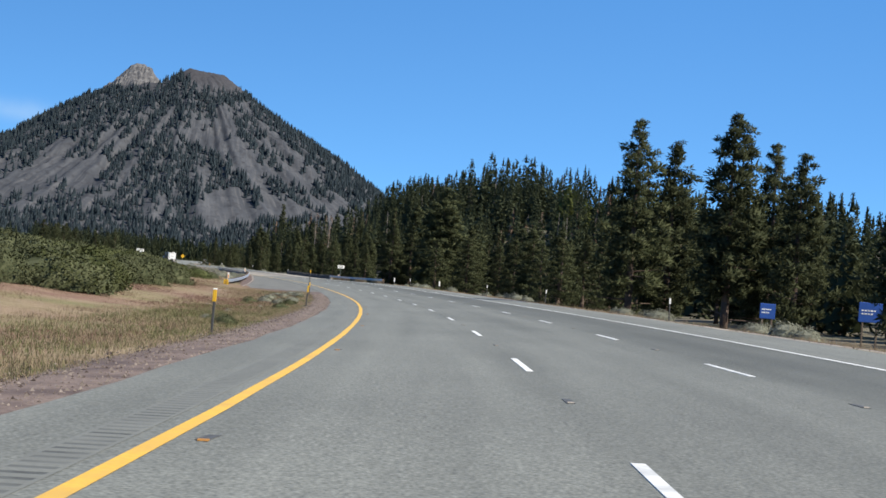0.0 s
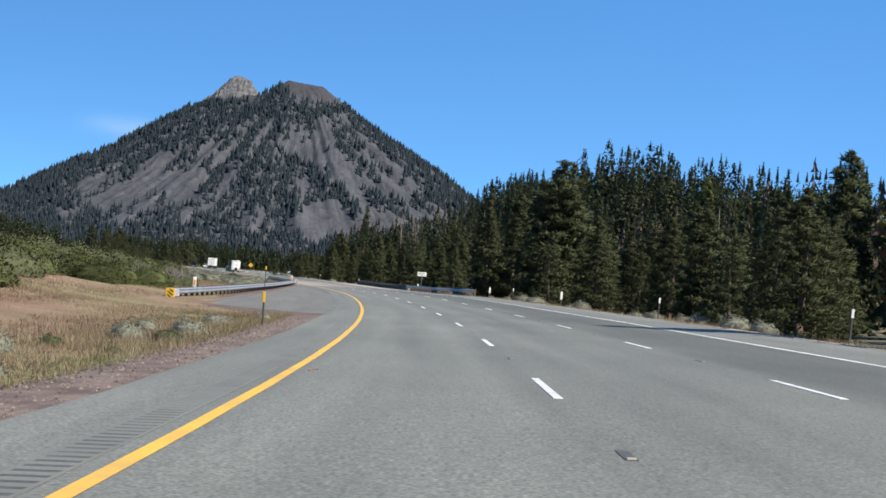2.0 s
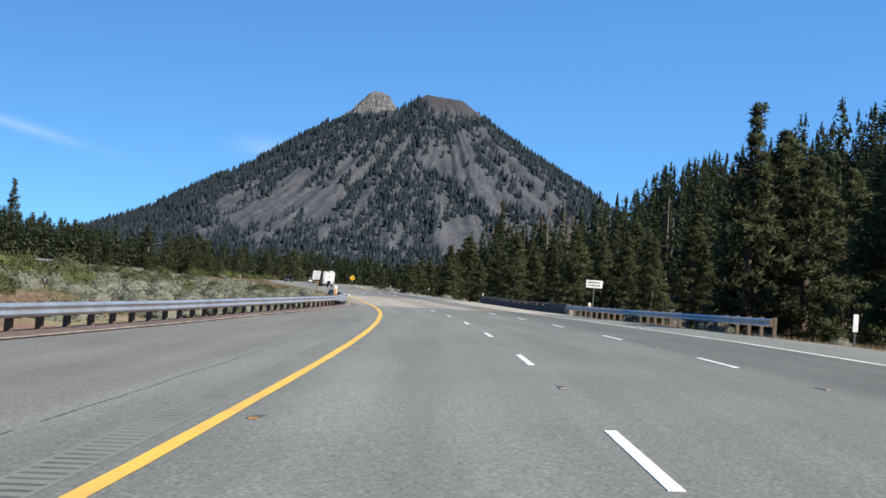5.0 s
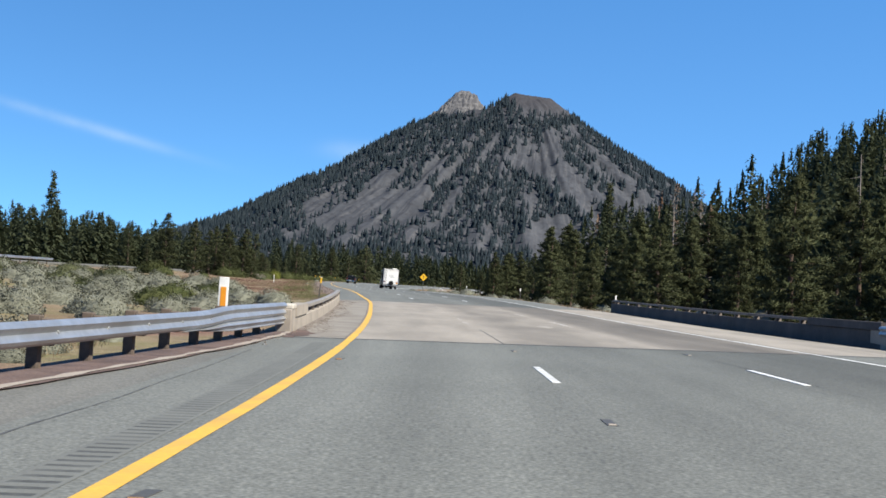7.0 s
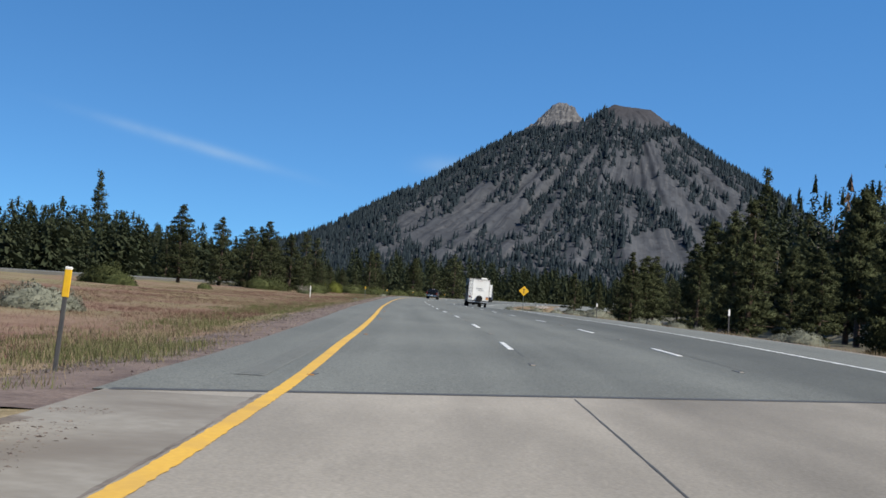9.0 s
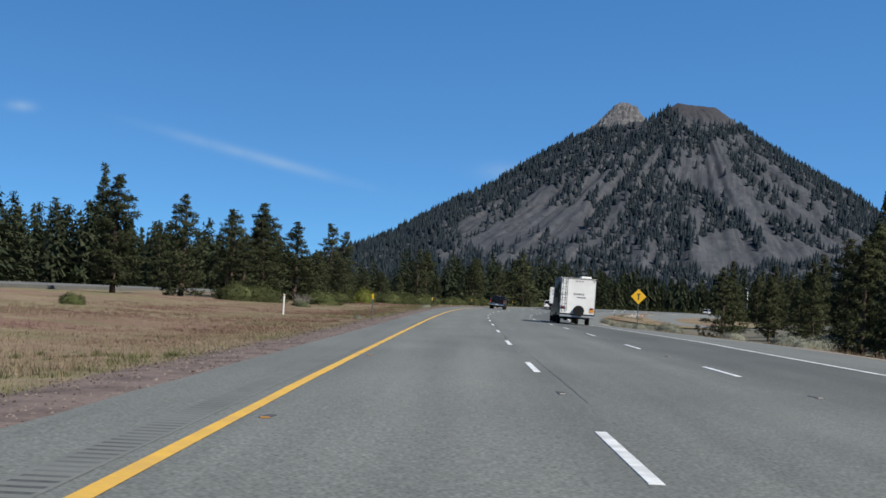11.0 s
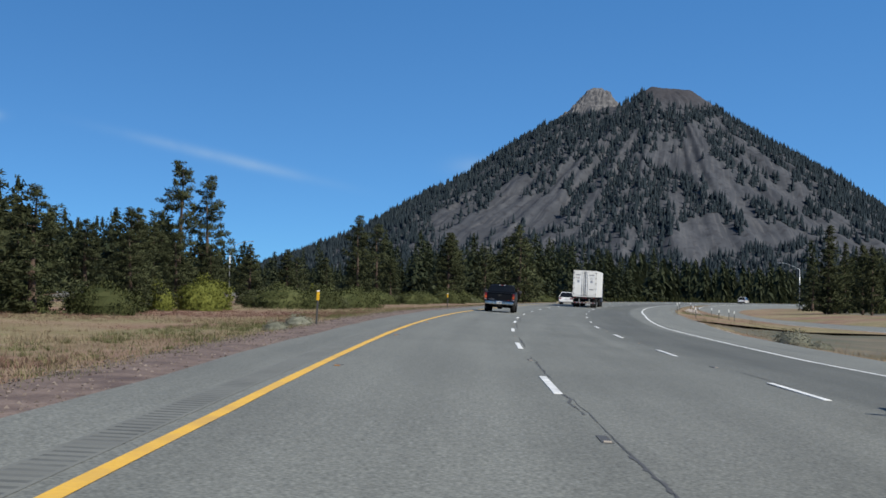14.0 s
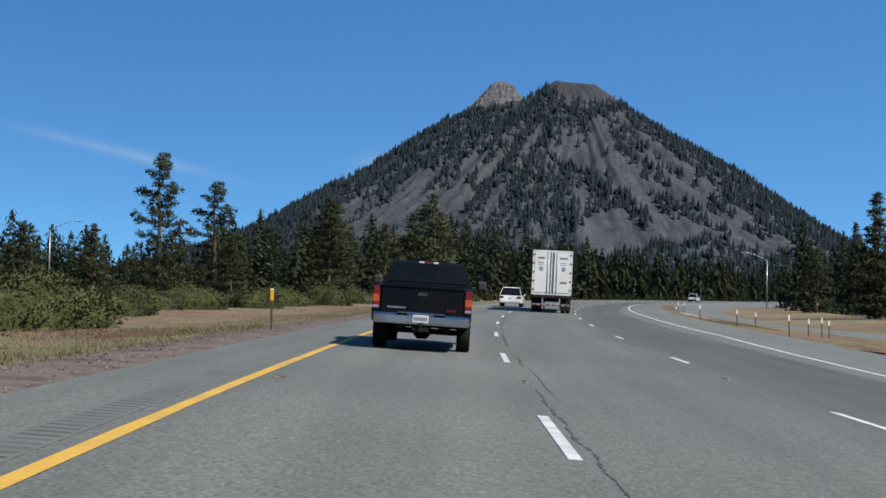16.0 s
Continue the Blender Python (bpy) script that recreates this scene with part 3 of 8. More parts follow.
gz = ground_z(S_, U_)
rough = np.array([[noise.noise((gx[i, j] * 0.09, gy[i, j] * 0.09, 0.0)) for j in range(len(gu))] for i in range(len(gs))])
gz = gz + rough * np.interp(np.abs(U_), [5, 14, 22, 60, 140], [0, 0.04, 0.10, 0.2, 0.6])
GN, GM = len(gs), len(gu)
gf = [(i * GM + j, i * GM + j + 1, (i + 1) * GM + j + 1, (i + 1) * GM + j) for i in range(GN - 1) for j in range(GM - 1)]
me = raw("ground", np.stack([gx, gy, gz], -1).reshape(-1, 3), gf, MEADOW, smooth=True)
me.materials.append(FLOOR)
me.polygons.foreach_set("material_index", [0 if -48 <= gu[k % (GM - 1)] < 15 and gs[k // (GM - 1)] < 760 else 1 for k in range(len(gf))])
ground = tagged(new("ground", me), "dry red-brown meadow and forest floor beside the highway", "ground", kind="structure")

# ---- pavement ----
GAP0, GAP1 = 252.6, 300.7
SKEW0, SKEW1 = 0.20, 0.50                # the bridge joints lie askew to the road


def rail_u(s):
    return np.interp(s, [128, 137, 150, 161, 179, 213, 227, 233, 240, 247, 255.5], [-12.6, -11.9, -11.1, -10.4, -9.5, -7.35, -6.15, -5.6, -4.9, -4.25, -3.55])


def turnout_edge(s):
    return np.interp(s, [112, 119.5, 121, 125, 129.5, 134, 140, 170, 213, 247, 253], [-3.5, -3.5, -4.9, -6.7, -8.7, -10.3, -10.3, -9.0, -6.7, -3.75, -3.45])


lane_cols = [-3.55, -2.0, -0.4, 1.4, 3.3, 5.2, 7.0, 8.9, 10.4, 11.9]
road = tagged(strip("road", -60, GAP0, 3, lane_cols, ASPHALT, edge=0.05, thick=0.35, skew=lambda s: SKEW0 * ramp(s, GAP0 - 30, GAP0)), "three-lane grey asphalt highway with worn wheel tracks", "road", kind="structure")
tagged(strip("road", GAP1, 960, 3, lane_cols[:-1] + [lambda s: np.interp(s, [470, 540, 640, 700], [11.9, 13.7, 13.6, 11.9])], ASPHALT, edge=0.05, seed=2, thick=0.35, skew=lambda s: SKEW1 * (1 - ramp(s, GAP1, GAP1 + 30))), "grey asphalt highway curving towards the butte", "road", kind="structure")
deck = tagged(strip("bridge_deck", GAP0, GAP1, 3, [-3.45] + lane_cols[1:-1] + [12.6], DECK, thick=0.9, skew=lambda s: SKEW0 + (SKEW1 - SKEW0) * ramp(s, GAP0, GAP1)), "pale concrete bridge deck with worn lane lines", "bridge", kind="structure")
tagged(strip("turnout", 112, 253, 1.0, [turnout_edge, lambda s: turnout_edge(s) * 0.6 - 1.4, -3.5], OLD_ASPHALT, h=-0.012, edge=0.10, seed=3, thick=0.3), "old brownish asphalt turnout beside the left lane", "pavement", kind="structure")
tagged(strip("gravel_shoulder", -60, 120, 0.4, [lambda s: -5.2 + 0.12 * np.sin(s * 0.9) + 0.08 * np.sin(s * 2.3 + 1), -4.7, -4.2, -3.7, -3.40], GRAVEL, h=(-0.02, 0.012, 0.02, 0.02, 0.004), on_road=False, edge=0.0, seed=4), "red cinder gravel along the asphalt edge", "shoulder", kind="structure")
tagged(strip("gravel_shoulder", 296.8, 760, 0.4, [lambda s: -5.4 + 0.12 * np.sin(s * 0.9) + 0.08 * np.sin(s * 2.3 + 1), -4.8, -4.2, -3.7, -3.40], GRAVEL, h=(-0.02, 0.012, 0.02, 0.02, 0.004), on_road=False, edge=0.0, seed=5), "red cinder gravel along the asphalt edge", "shoulder", kind="structure")
# the banked edge where the turnout begins
s_k = np.linspace(118.5, 139, 60)
V_k = []
for k_u, k_w in ((0.08, 1.0), (-0.25, 0.9), (-0.9, 0.45), (-1.7, -0.05)):
    u_k = turnout_edge(s_k) + k_u
    x_k, y_k = spot(s_k, u_k)
    V_k.append(np.stack([x_k, y_k, (road_z(s_k, u_k) + 0.004) * k_w + (1 - k_w) * (ground_z(s_k, u_k) - 0.01)], 1))
tagged(new("gravel_bank", raw("gravel_bank", np.concatenate(V_k), [(j * 60 + i, (j + 1) * 60 + i, (j + 1) * 60 + i + 1, j * 60 + i + 1) for j in range(3) for i in range(59)], CINDER, smooth=True)), "red cinders banked against the turnout", "shoulder", kind="structure")
tagged(strip("gravel_verge", 138, 255, 1.5, [lambda s: rail_u(s) - 0.5, lambda s: rail_u(s) + 0.15, lambda s: turnout_edge(s) + 0.1], CINDER, h=0.008, edge=0.05, seed=6), "dark red cinders under the guardrail", "shoulder", kind="structure")
tagged(strip("dust_line", 138, 255, 0.5, [lambda s: turnout_edge(s) - 0.10, lambda s: turnout_edge(s) + 0.05], DUST, h=0.016, edge=0.05, seed=7), "pale dust along the edge of the turnout", "shoulder", kind="structure")
tagged(strip("dirt_verge", -60, 252, 2, [11.8, 12.6, 13.6], DUST, h=0.02, on_road=False, edge=0.12, seed=8), "pale dirt beside the right shoulder", "shoulder", kind="structure")
tagged(strip("dirt_verge", 302, 560, 2, [lambda s: 11.8 + 1.8 * ramp(s, 470, 540), lambda s: 12.5 + 1.5 * ramp(s, 470, 540), lambda s: 13.4 + 1.2 * ramp(s, 470, 540)], DUST, h=0.02, on_road=False, edge=0.10, seed=9), "pale dirt beside the right shoulder", "shoulder", kind="structure")

# ---- road markings ----


def yellow_u(s):
    """The left line swings in a little over the bridge."""
    return np.interp(s, [180, 215, 245, 262, 285, 294, 301, 312, 324], [U_YELLOW, -2.05, -1.97, -1.93, -1.87, -1.79, -1.82, -2.0, U_YELLOW])


def yellow_w(s):
    return np.interp(s, [180, 215, 320, 360], [0.07, 0.085, 0.085, 0.07])


def edge_u(s):
    """The right line moves out where the slip road begins."""
    return np.interp(s, [470, 505, 530, 560, 600, 655, 700], [U_EDGE, 9.35, 9.6, 10.15, 10.2, 9.6, 9.0])


for s0, s1 in ((-60, GAP0), (GAP1, 940)):
    tagged(strip("yellow_line", s0, s1, 2.5, [lambda s: yellow_u(s) - yellow_w(s), lambda s: yellow_u(s) + yellow_w(s)], YELLOW, h=0.006, edge=0.008), "solid yellow line along the left lane", "road marking", kind="structure")
    tagged(strip("edge_line", s0, s1, 2.5, [lambda s: edge_u(s) - 0.07, lambda s: edge_u(s) + 0.07], WHITE_PAINT, h=0.006, edge=0.008), "solid white line along the right lane", "road marking", kind="structure")
tagged(strip("yellow_line", GAP0, GAP1, 0.12, [lambda s: yellow_u(s) - 0.085, lambda s: yellow_u(s) + 0.085], YELLOW, h=0.006, edge=0.009), "chipped yellow line on the bridge deck", "road marking", kind="structure")
tagged(strip("edge_line", GAP0, GAP1, 2.0, [U_EDGE - 0.07, U_EDGE + 0.07], WHITE_PAINT, h=0.006, edge=0.02), "white edge line on the bridge deck", "road marking", kind="structure")
tagged(strip("deck_joint", GAP0 - 0.12, GAP0 + 0.10, 0.2, [-3.4, 0, 4, 8, 12.0], SEAL, h=0.005, skew=lambda s: SKEW0 + 0 * s), "dark joint before the bridge deck", "joint", kind="structure")
tagged(strip("deck_joint", GAP1 - 0.10, GAP1 + 0.14, 0.2, [-3.4, 0, 4, 8, 12.0], SEAL, h=0.005, skew=lambda s: SKEW1 + 0 * s), "dark joint after the bridge deck", "joint", kind="structure")
tagged(strip("deck_seam", GAP0 + 0.3, 262.3, 0.5, [U_L1 + 0.03, U_L1 + 0.05], SEAL, h=0.004, edge=0.004), "dark seam between two deck slabs", "joint", kind="structure")
tagged(strip("deck_seam", 289.0, GAP1 + 0.4, 0.5, [U_L1 + 0.03, U_L1 + 0.048], SEAL, h=0.004, edge=0.004), "dark seam between two deck slabs", "joint", kind="structure")
tagged(strip("deck_crack", 262.0, 262.012, 0.012, [0.3, 0.6, 0.9, 1.4, 1.8], DEBRIS, h=0.004, edge=0.0, skew=lambda s: 0.20 + 0 * s), "hairline crack across the bridge deck", "crack", kind="structure")
for s0, s1, u, w in ((267.0, 270.5, U_L1 - 0.02, 0.10), (271.5, 275.0, U_L1 + 0.02, 0.06), (279.5, 284.0, U_L1 + 0.10, 0.05), (269.0, 272.0, 5.06, 0.07), (273.0, 276.5, 5.08, 0.10), (281.0, 288.0, 4.95, 0.09), (267.2, 269.4, 4.0, 0.26), (292.5, 296.5, 5.1, 0.06)):
    tagged(strip("worn_marking", s0, s1, 0.11, [lambda s, u=u, w=w, a=s0, b=s1: u - w * np.sin((s - a) / (b - a) * np.pi), lambda s, u=u, w=w, a=s0, b=s1: u + w * np.sin((s - a) / (b - a) * np.pi)], SCOURED, h=0.0035, edge=0.045, seed=int(s0)), "scoured remains of a lane line on the bridge deck", "road marking", kind="structure")
tagged(strip("worn_marking", 270.9, 274.6, 0.09, [5.09, 5.15], WHITE_PAINT, h=0.0045, edge=0.028, seed=3), "chipped white lane dash on the bridge deck", "road marking", kind="structure")
rng = random.Random(11)


def wiggle(u0, amp, freq, seed):
    return lambda s: u0 + np.array([noise.noise((float(q) * freq, seed * 7.3, 0.0)) for q in s]) * amp


# worn strips and cracks along the seams between the lanes
rc = random.Random(8)
for s0, s1, u0 in ((395, 640, U_L1 + 0.16), (150, 250, U_L2 + 0.16), (306, 640, U_L2 + 0.18), (310, 390, U_L1 + 0.14)):
    q = s0
    while q < s1:
        ln = rc.uniform(5, 16)
        f_ = wiggle(u0 + rc.uniform(-0.08, 0.12), 0.028, 0.9, q)
        g_w = lambda s, f_=f_, a=q, b=q + ln: f_(s) + 0.004 + 0.014 * np.sin(np.clip((s - a) / (b - a), 0, 1) * np.pi)
        tagged(strip("road_crack", q, q + ln, 0.4, [f_, g_w], SEAL, h=0.0035, edge=0.006, seed=int(q)), "dark crack along the pavement seam", "crack", kind="structure")
        q += ln + rc.uniform(8, 40)

seam = wiggle(-3.36, 0.05, 0.35, 4.0)
tagged(strip("road_crack", 117, 246, 0.2, [lambda s: seam(s), lambda s: seam(s) + 0.016], SEAL, h=0.0036, edge=0.012, seed=14), "ragged seam between the turnout and the shoulder", "crack", kind="structure")
for s0, u0, ln, w in ((125.9, -3.64, 0.10, 0.30), (140.1, -6.6, 0.30, 0.5), (141.0, -8.1, 0.30, 0.5), (131.5, -6.9, 0.3, 0.35)):
    tagged(strip("tar_patch", s0, s0 + ln, 0.05, [u0, u0 + w * 0.5, u0 + w], SEAL, h=0.006, edge=0.06, seed=int(s0)), "small dark tar patch on the old asphalt", "road patch", kind="structure")

q = 392.0
while q < 640:
    ln = rc.uniform(4, 11)
    f_ = wiggle(U_L1 + 0.10 + rc.uniform(-0.05, 0.06), 0.05, 1.1, q)
    g_w = lambda s, f_=f_, a=q, b=q + ln: f_(s) + 0.006 + 0.024 * np.sin(np.clip((s - a) / (b - a), 0, 1) * np.pi)
    tagged(strip("road_crack", q, q + ln, 0.12, [f_, g_w], SEAL, h=0.0038, edge=0.022, seed=int(q)), "ravelled dark crack along the lane seam", "crack", kind="structure")
    q += ln + rc.uniform(0.8, 6.0)

# rumble strip: a corrugated band beside the yellow line, groove shade painted dark
for s0, s1 in ((-20, 250), (302, 620)):
    n_ = int((s1 - s0) / 0.06)
    s_ = s0 + np.arange(n_) * 0.06
    h_ = np.where((np.arange(n_) % 4) < 2, 0.0060, 0.0030)
    V_ = []
    for u in (-2.63, -2.59, -2.29, -2.25):
        x_, y_ = spot(s_, np.full(n_, u))
        hh = h_ if u in (-2.59, -2.29) else np.full(n_, 0.0035)
        V_.append(np.stack([x_, y_, road_z(s_, u) + hh], 1))
    F_ = [(j * n_ + i, (j + 1) * n_ + i, (j + 1) * n_ + i + 1, j * n_ + i + 1) for j in range(3) for i in range(n_ - 1)]
    me = raw("rumble_strip", np.concatenate(V_), F_, DARK_ASPHALT)
    me.materials.append(GROOVE_SHADE)
    me.polygons.foreach_set("material_index", [1 if k // (n_ - 1) == 1 and (k % (n_ - 1)) % 4 in (1, 2) else 0 for k in range(len(F_))])
    tagged(new("rumble_strip", me), "milled rumble strip in the left shoulder", "rumble strip", kind="structure")

# ---- the butte ----
# height over the plain by distance from the summit: towards the right flank, along the left ridge, and down the face
AXIS = (-560.0, 3875.0)
RIGHT_R = [0, 41, 64, 87, 111, 150, 213, 259, 335, 410, 468, 534, 598, 624, 710, 810, 910, 1040, 1500]
RIGHT_Z = [519, 517, 514, 501, 483, 452, 408, 378, 337, 295, 255, 208, 168, 152, 103, 56, 20, -5, -40]
LEFT_R = [0, 30, 51, 81, 108, 180, 210, 241, 280, 355, 432, 508, 601, 664, 742, 822, 940, 1100, 1300, 1500]
LEFT_Z = [519, 518, 511, 496, 478, 472, 468, 456, 434, 388, 339, 284, 237, 203, 152, 119, 76, 28, -5, -40]
FACE_R = [0, 30, 60, 110, 160, 240, 340, 450, 560, 660, 780, 900, 1040, 1500]
FACE_Z = [519, 515, 502, 476, 450, 398, 332, 262, 196, 140, 82, 38, 0, -40]


def butte_z(x, y):
    """Height of the butte over the plain."""
    dx, dy = x - AXIS[0], y - AXIS[1]
    r = math.hypot(dx, dy)
    ca, sa = (dx / r, dy / r) if r > 1e-6 else (1.0, 0.0)
    rr = r * (1 + 0.03 * noise.noise((ca * 3.2, sa * 3.2, r * 0.0006)) * (1 - abs(ca) ** 6))
    wr, wl = max(0.0, ca) ** 1.5, max(0.0, -ca) ** (1.5 if r > 300 else 5.0)
    z = wr * np.interp(rr, RIGHT_R, RIGHT_Z) + wl * np.interp(rr, LEFT_R, LEFT_Z) + (1 - wr - wl) * np.interp(rr, FACE_R, FACE_Z)
    k = min(1.0, r / 260) ** 2 * min(1.0, max(0.0, z) / 90) * (1 - 0.75 * abs(ca) ** 8)
    z += (noise.noise((ca * 9, sa * 9, r * 0.0012)) * 16 + noise.noise((ca * 22, sa * 22, r * 0.003)) * 11 * min(1.0, r / 420) + noise.noise((ca * 48, sa * 48, r * 0.006)) * 5 * min(1.0, r / 700)) * k
    z += 14 * math.exp(-((x + 588) / 38) ** 2 - ((y - 3872) / 60) ** 2) + 4 * math.exp(-((x + 505) / 36) ** 2 - ((y - 3868) / 50) ** 2) + 6 * noise.noise((x * 0.028, y * 0.028, 1.0)) * min(1.0, r / 120)
    return float(z) + noise.noise((x * 0.02, y * 0.02, 9.0)) * 3.5 + noise.noise((x * 0.05, y * 0.05, 3.0)) * 2.6 + noise.noise((x * 0.12, y * 0.12, 6.0)) * 1.6


turns = np.concatenate([np.linspace(-math.pi - 0.2, 0.2, 430), np.linspace(0.2, math.pi - 0.2, 60)[1:-1]])
rings = np.concatenate([np.linspace(0.5, 130, 40), np.linspace(134, 900, 150), np.linspace(912, 1480, 30)])
NT = len(turns)
bv = [(AXIS[0] + math.cos(q) * d, AXIS[1] + math.sin(q) * d, butte_z(AXIS[0] + math.cos(q) * d, AXIS[1] + math.sin(q) * d)) for d in rings.tolist() for q in turns.tolist()]
bf = [(j * NT + i, j * NT + (i + 1) % NT, (j + 1) * NT + (i + 1) % NT, (j + 1) * NT + i) for j in range(len(rings) - 1) for i in range(NT)]
me = raw("mountain", bv, bf, ROCK, smooth=True)
fan = np.array([(math.atan2(p[0] - AXIS[0], AXIS[1] - p[1]), math.hypot(p[0] - AXIS[0], p[1] - AXIS[1]) / 1000) for p in bv])
fan[:, 0] *= 0.25 + 0.75 * np.clip(fan[:, 1] / 0.55, 0, 1)
lay = me.uv_layers.new(name="fan")
idx = np.empty(len(me.loops), int)
me.loops.foreach_get("vertex_index", idx)
lay.data.foreach_set("uv", fan[idx].ravel())
mountain = tagged(new("mountain", me), "steep grey volcanic butte with talus slopes and a pale rocky summit", "mountain", kind="structure")

# the broken summit crag: a blunt rock tower, split by clefts
CRAG_AT = (-741.0, 3915.0)
CN = 100
cr_v = []
for j in range(CN):
    for i in range(CN):
        x, y = (i / (CN - 1) - 0.5) * 300, (j / (CN - 1) - 0.5) * 300
        d = math.hypot(1.3 * max(0.0, x - 20) if x > 0 else x * 0.95, y * 0.8) * (1 + 0.10 * noise.noise((x * 0.04, y * 0.04, 5.0)))
        z = np.interp(d, [0, 14, 22, 30, 44, 62, 84, 110, 200], [536, 534, 528, 518, 502, 484, 456, 420, 310]) - 0.16 * max(0.0, min(x, 20)) + 6 * math.exp(-((x - 9) / 9) ** 2 - (y / 16) ** 2)
        z += noise.noise((x * 0.07, y * 0.07, 2.0)) * 4 + noise.noise((x * 0.16, y * 0.16, 7.0)) * 4.5 + abs(noise.noise((x * 0.10, y * 0.03, 1.0))) * 10 - 3.0
        cr_v.append((CRAG_AT[0] + x, CRAG_AT[1] + y, float(z)))
cr_f = [(j * CN + i, j * CN + i + 1, (j + 1) * CN + i + 1, (j + 1) * CN + i) for j in range(CN - 1) for i in range(CN - 1)]
part("summit_crag", raw("summit_crag", cr_v, cr_f, CRAG), CRAG, mountain, "pale broken rock crag")


def card_trees(name, places, material, tris, seed, fill=0.55, point=(0.6, 1.0)):
    """Many conifers as one mesh: each a pointed cone of drooping boughs round its stem."""
    rs = np.random.RandomState(seed)
    n, k = len(places), tris
    P = np.array(places, float)            # x, y, z, height, radius
    hf = np.clip((np.arange(k) + 0.5) / k + rs.uniform(-0.5, 0.5, (n, k)) * (0.02 + 4.0 / k), 0.0, 0.985) ** 0.95
    an = rs.uniform(0, 2 * np.pi, (n, 1)) + np.arange(k) * 2.399 + rs.normal(0, 0.35, (n, k))
    bulge = rs.uniform(*point, (n, 1))
    env = (1 - hf) ** bulge * np.clip(0.6 + hf * 4, 0, 1) + 0.03
    L = env * P[:, 4:5] * rs.uniform(0.55, 1.2, (n, k))
    ca, sa = np.cos(an), np.sin(an)
    z0 = P[:, 2:3] + hf * P[:, 3:4]
    if k >= 80:                            # tufts set along the boughs
        inner = rs.uniform(0.02, 0.80, (n, k))
        outer = np.minimum(1.0, inner + rs.uniform(0.20, 0.42, (n, k)))
        sag = rs.uniform(-0.10, 0.45, (n, k))
        z0 = z0 - sag * L * inner
        wide = 1.15 * P[:, 4:5] * 0.17 * math.sqrt(150.0 / k) * rs.uniform(0.6, 1.4, (n, k)) * (0.22 + 0.78 * env) * fill / 0.6
        drop, lift = rs.uniform(-0.2, 0.9, (n, k)) * L * (outer - inner) + 0.2 * wide, rs.uniform(0.2, 1.6, (n, k)) * wide
    else:
        inner, outer = 0.12, 1.0
        wide = np.clip(0.30 * math.sqrt(60.0 / k) * fill / 0.55, 0.14, 0.8) * (0.5 * L + 0.175 * P[:, 4:5])
        drop, lift = rs.uniform(0.3, 1.3, (n, k)) * L, (0.2 + 0.27 * rs.rand(n, k)) * L + 0.03 * P[:, 3:4]
    tilt = rs.uniform(-0.9, 0.9, (n, k)) * wide
    A = np.stack([P[:, 0:1] + ca * L * inner - sa * wide, P[:, 1:2] + sa * L * inner + ca * wide, z0 + tilt], -1)
    B = np.stack([P[:, 0:1] + ca * L * inner + sa * wide, P[:, 1:2] + sa * L * inner - ca * wide, z0 - tilt + lift], -1)
    C = np.stack([P[:, 0:1] + ca * L * outer, P[:, 1:2] + sa * L * outer, z0 - drop * 0.7], -1)
    zt = np.minimum(B[..., 2], P[:, 2:3] + P[:, 3:4])
    B[..., 2] = zt
    V = np.stack([A, B, C], 2)
    side = 0.09 * P[:, 4]
    for q, (dx, dy) in ((k - 1, (1, 0.3)), (k - 2, (-0.3, 1))):     # the leader
        V[:, q, 0] = P[:, :3] + np.stack([dx * side, dy * side, P[:, 3] * 0.86], -1)
        V[:, q, 1] = P[:, :3] - np.stack([dx * side, dy * side, -P[:, 3] * 0.86], -1)
        V[:, q, 2] = P[:, :3] + np.stack([0 * side, 0 * side, P[:, 3]], -1)
    N = np.stack([ca, sa, rs.uniform(0.1, 0.7, (n, k))], -1)
    return leafy(name, V, N, material)


def cone_trees(name, places, material, seed):
    """Far conifers: each a ragged pointed cone on a shorter, wider one."""
    rs = np.random.RandomState(seed)
    P = np.array(places, float)
    n = len(P)
    T, N = [], []
    for lo, hi, wide in ((0.0, 0.72, 1.0), (0.34, 1.0, 0.68)):
        a = np.arange(5) * 2 * np.pi / 5 + rs.uniform(0, 6.283, (n, 1))
        r = P[:, 4:5] * wide * rs.uniform(0.65, 1.2, (n, 5))
        zz = P[:, 2:3] + P[:, 3:4] * (lo + rs.uniform(0, 0.12, (n, 5)))
        ring = np.stack([P[:, 0:1] + np.cos(a) * r, P[:, 1:2] + np.sin(a) * r, zz], -1)
        tip = np.repeat((P[:, :3] + np.stack([0 * P[:, 0], 0 * P[:, 0], P[:, 3] * hi], -1))[:, None], 5, 1)
        T.append(np.stack([ring, np.roll(ring, -1, 1), tip], 2))
        b = a + np.pi / 5
        N.append(np.stack([np.cos(b), np.sin(b), 0 * b + 0.3], -1))
    return leafy(name, np.concatenate(T, 1), np.concatenate(N, 1), material)


# woods on the butte: close-set on its flanks and foot, in streaks between the chutes of talus
rs = np.random.RandomState(5)
woods = []


def patches(x, z, *spots_):
    """Sum of soft-edged patches (centre x, centre z, half width, half height, slant, strength)."""
    out = 0.0
    for cx, cz, wx, wz, slant, amount in spots_:
        dz = z - cz
        out += amount * math.exp(-((x - cx - slant * dz) / wx) ** 2 - (dz / wz) ** 2)
    return out


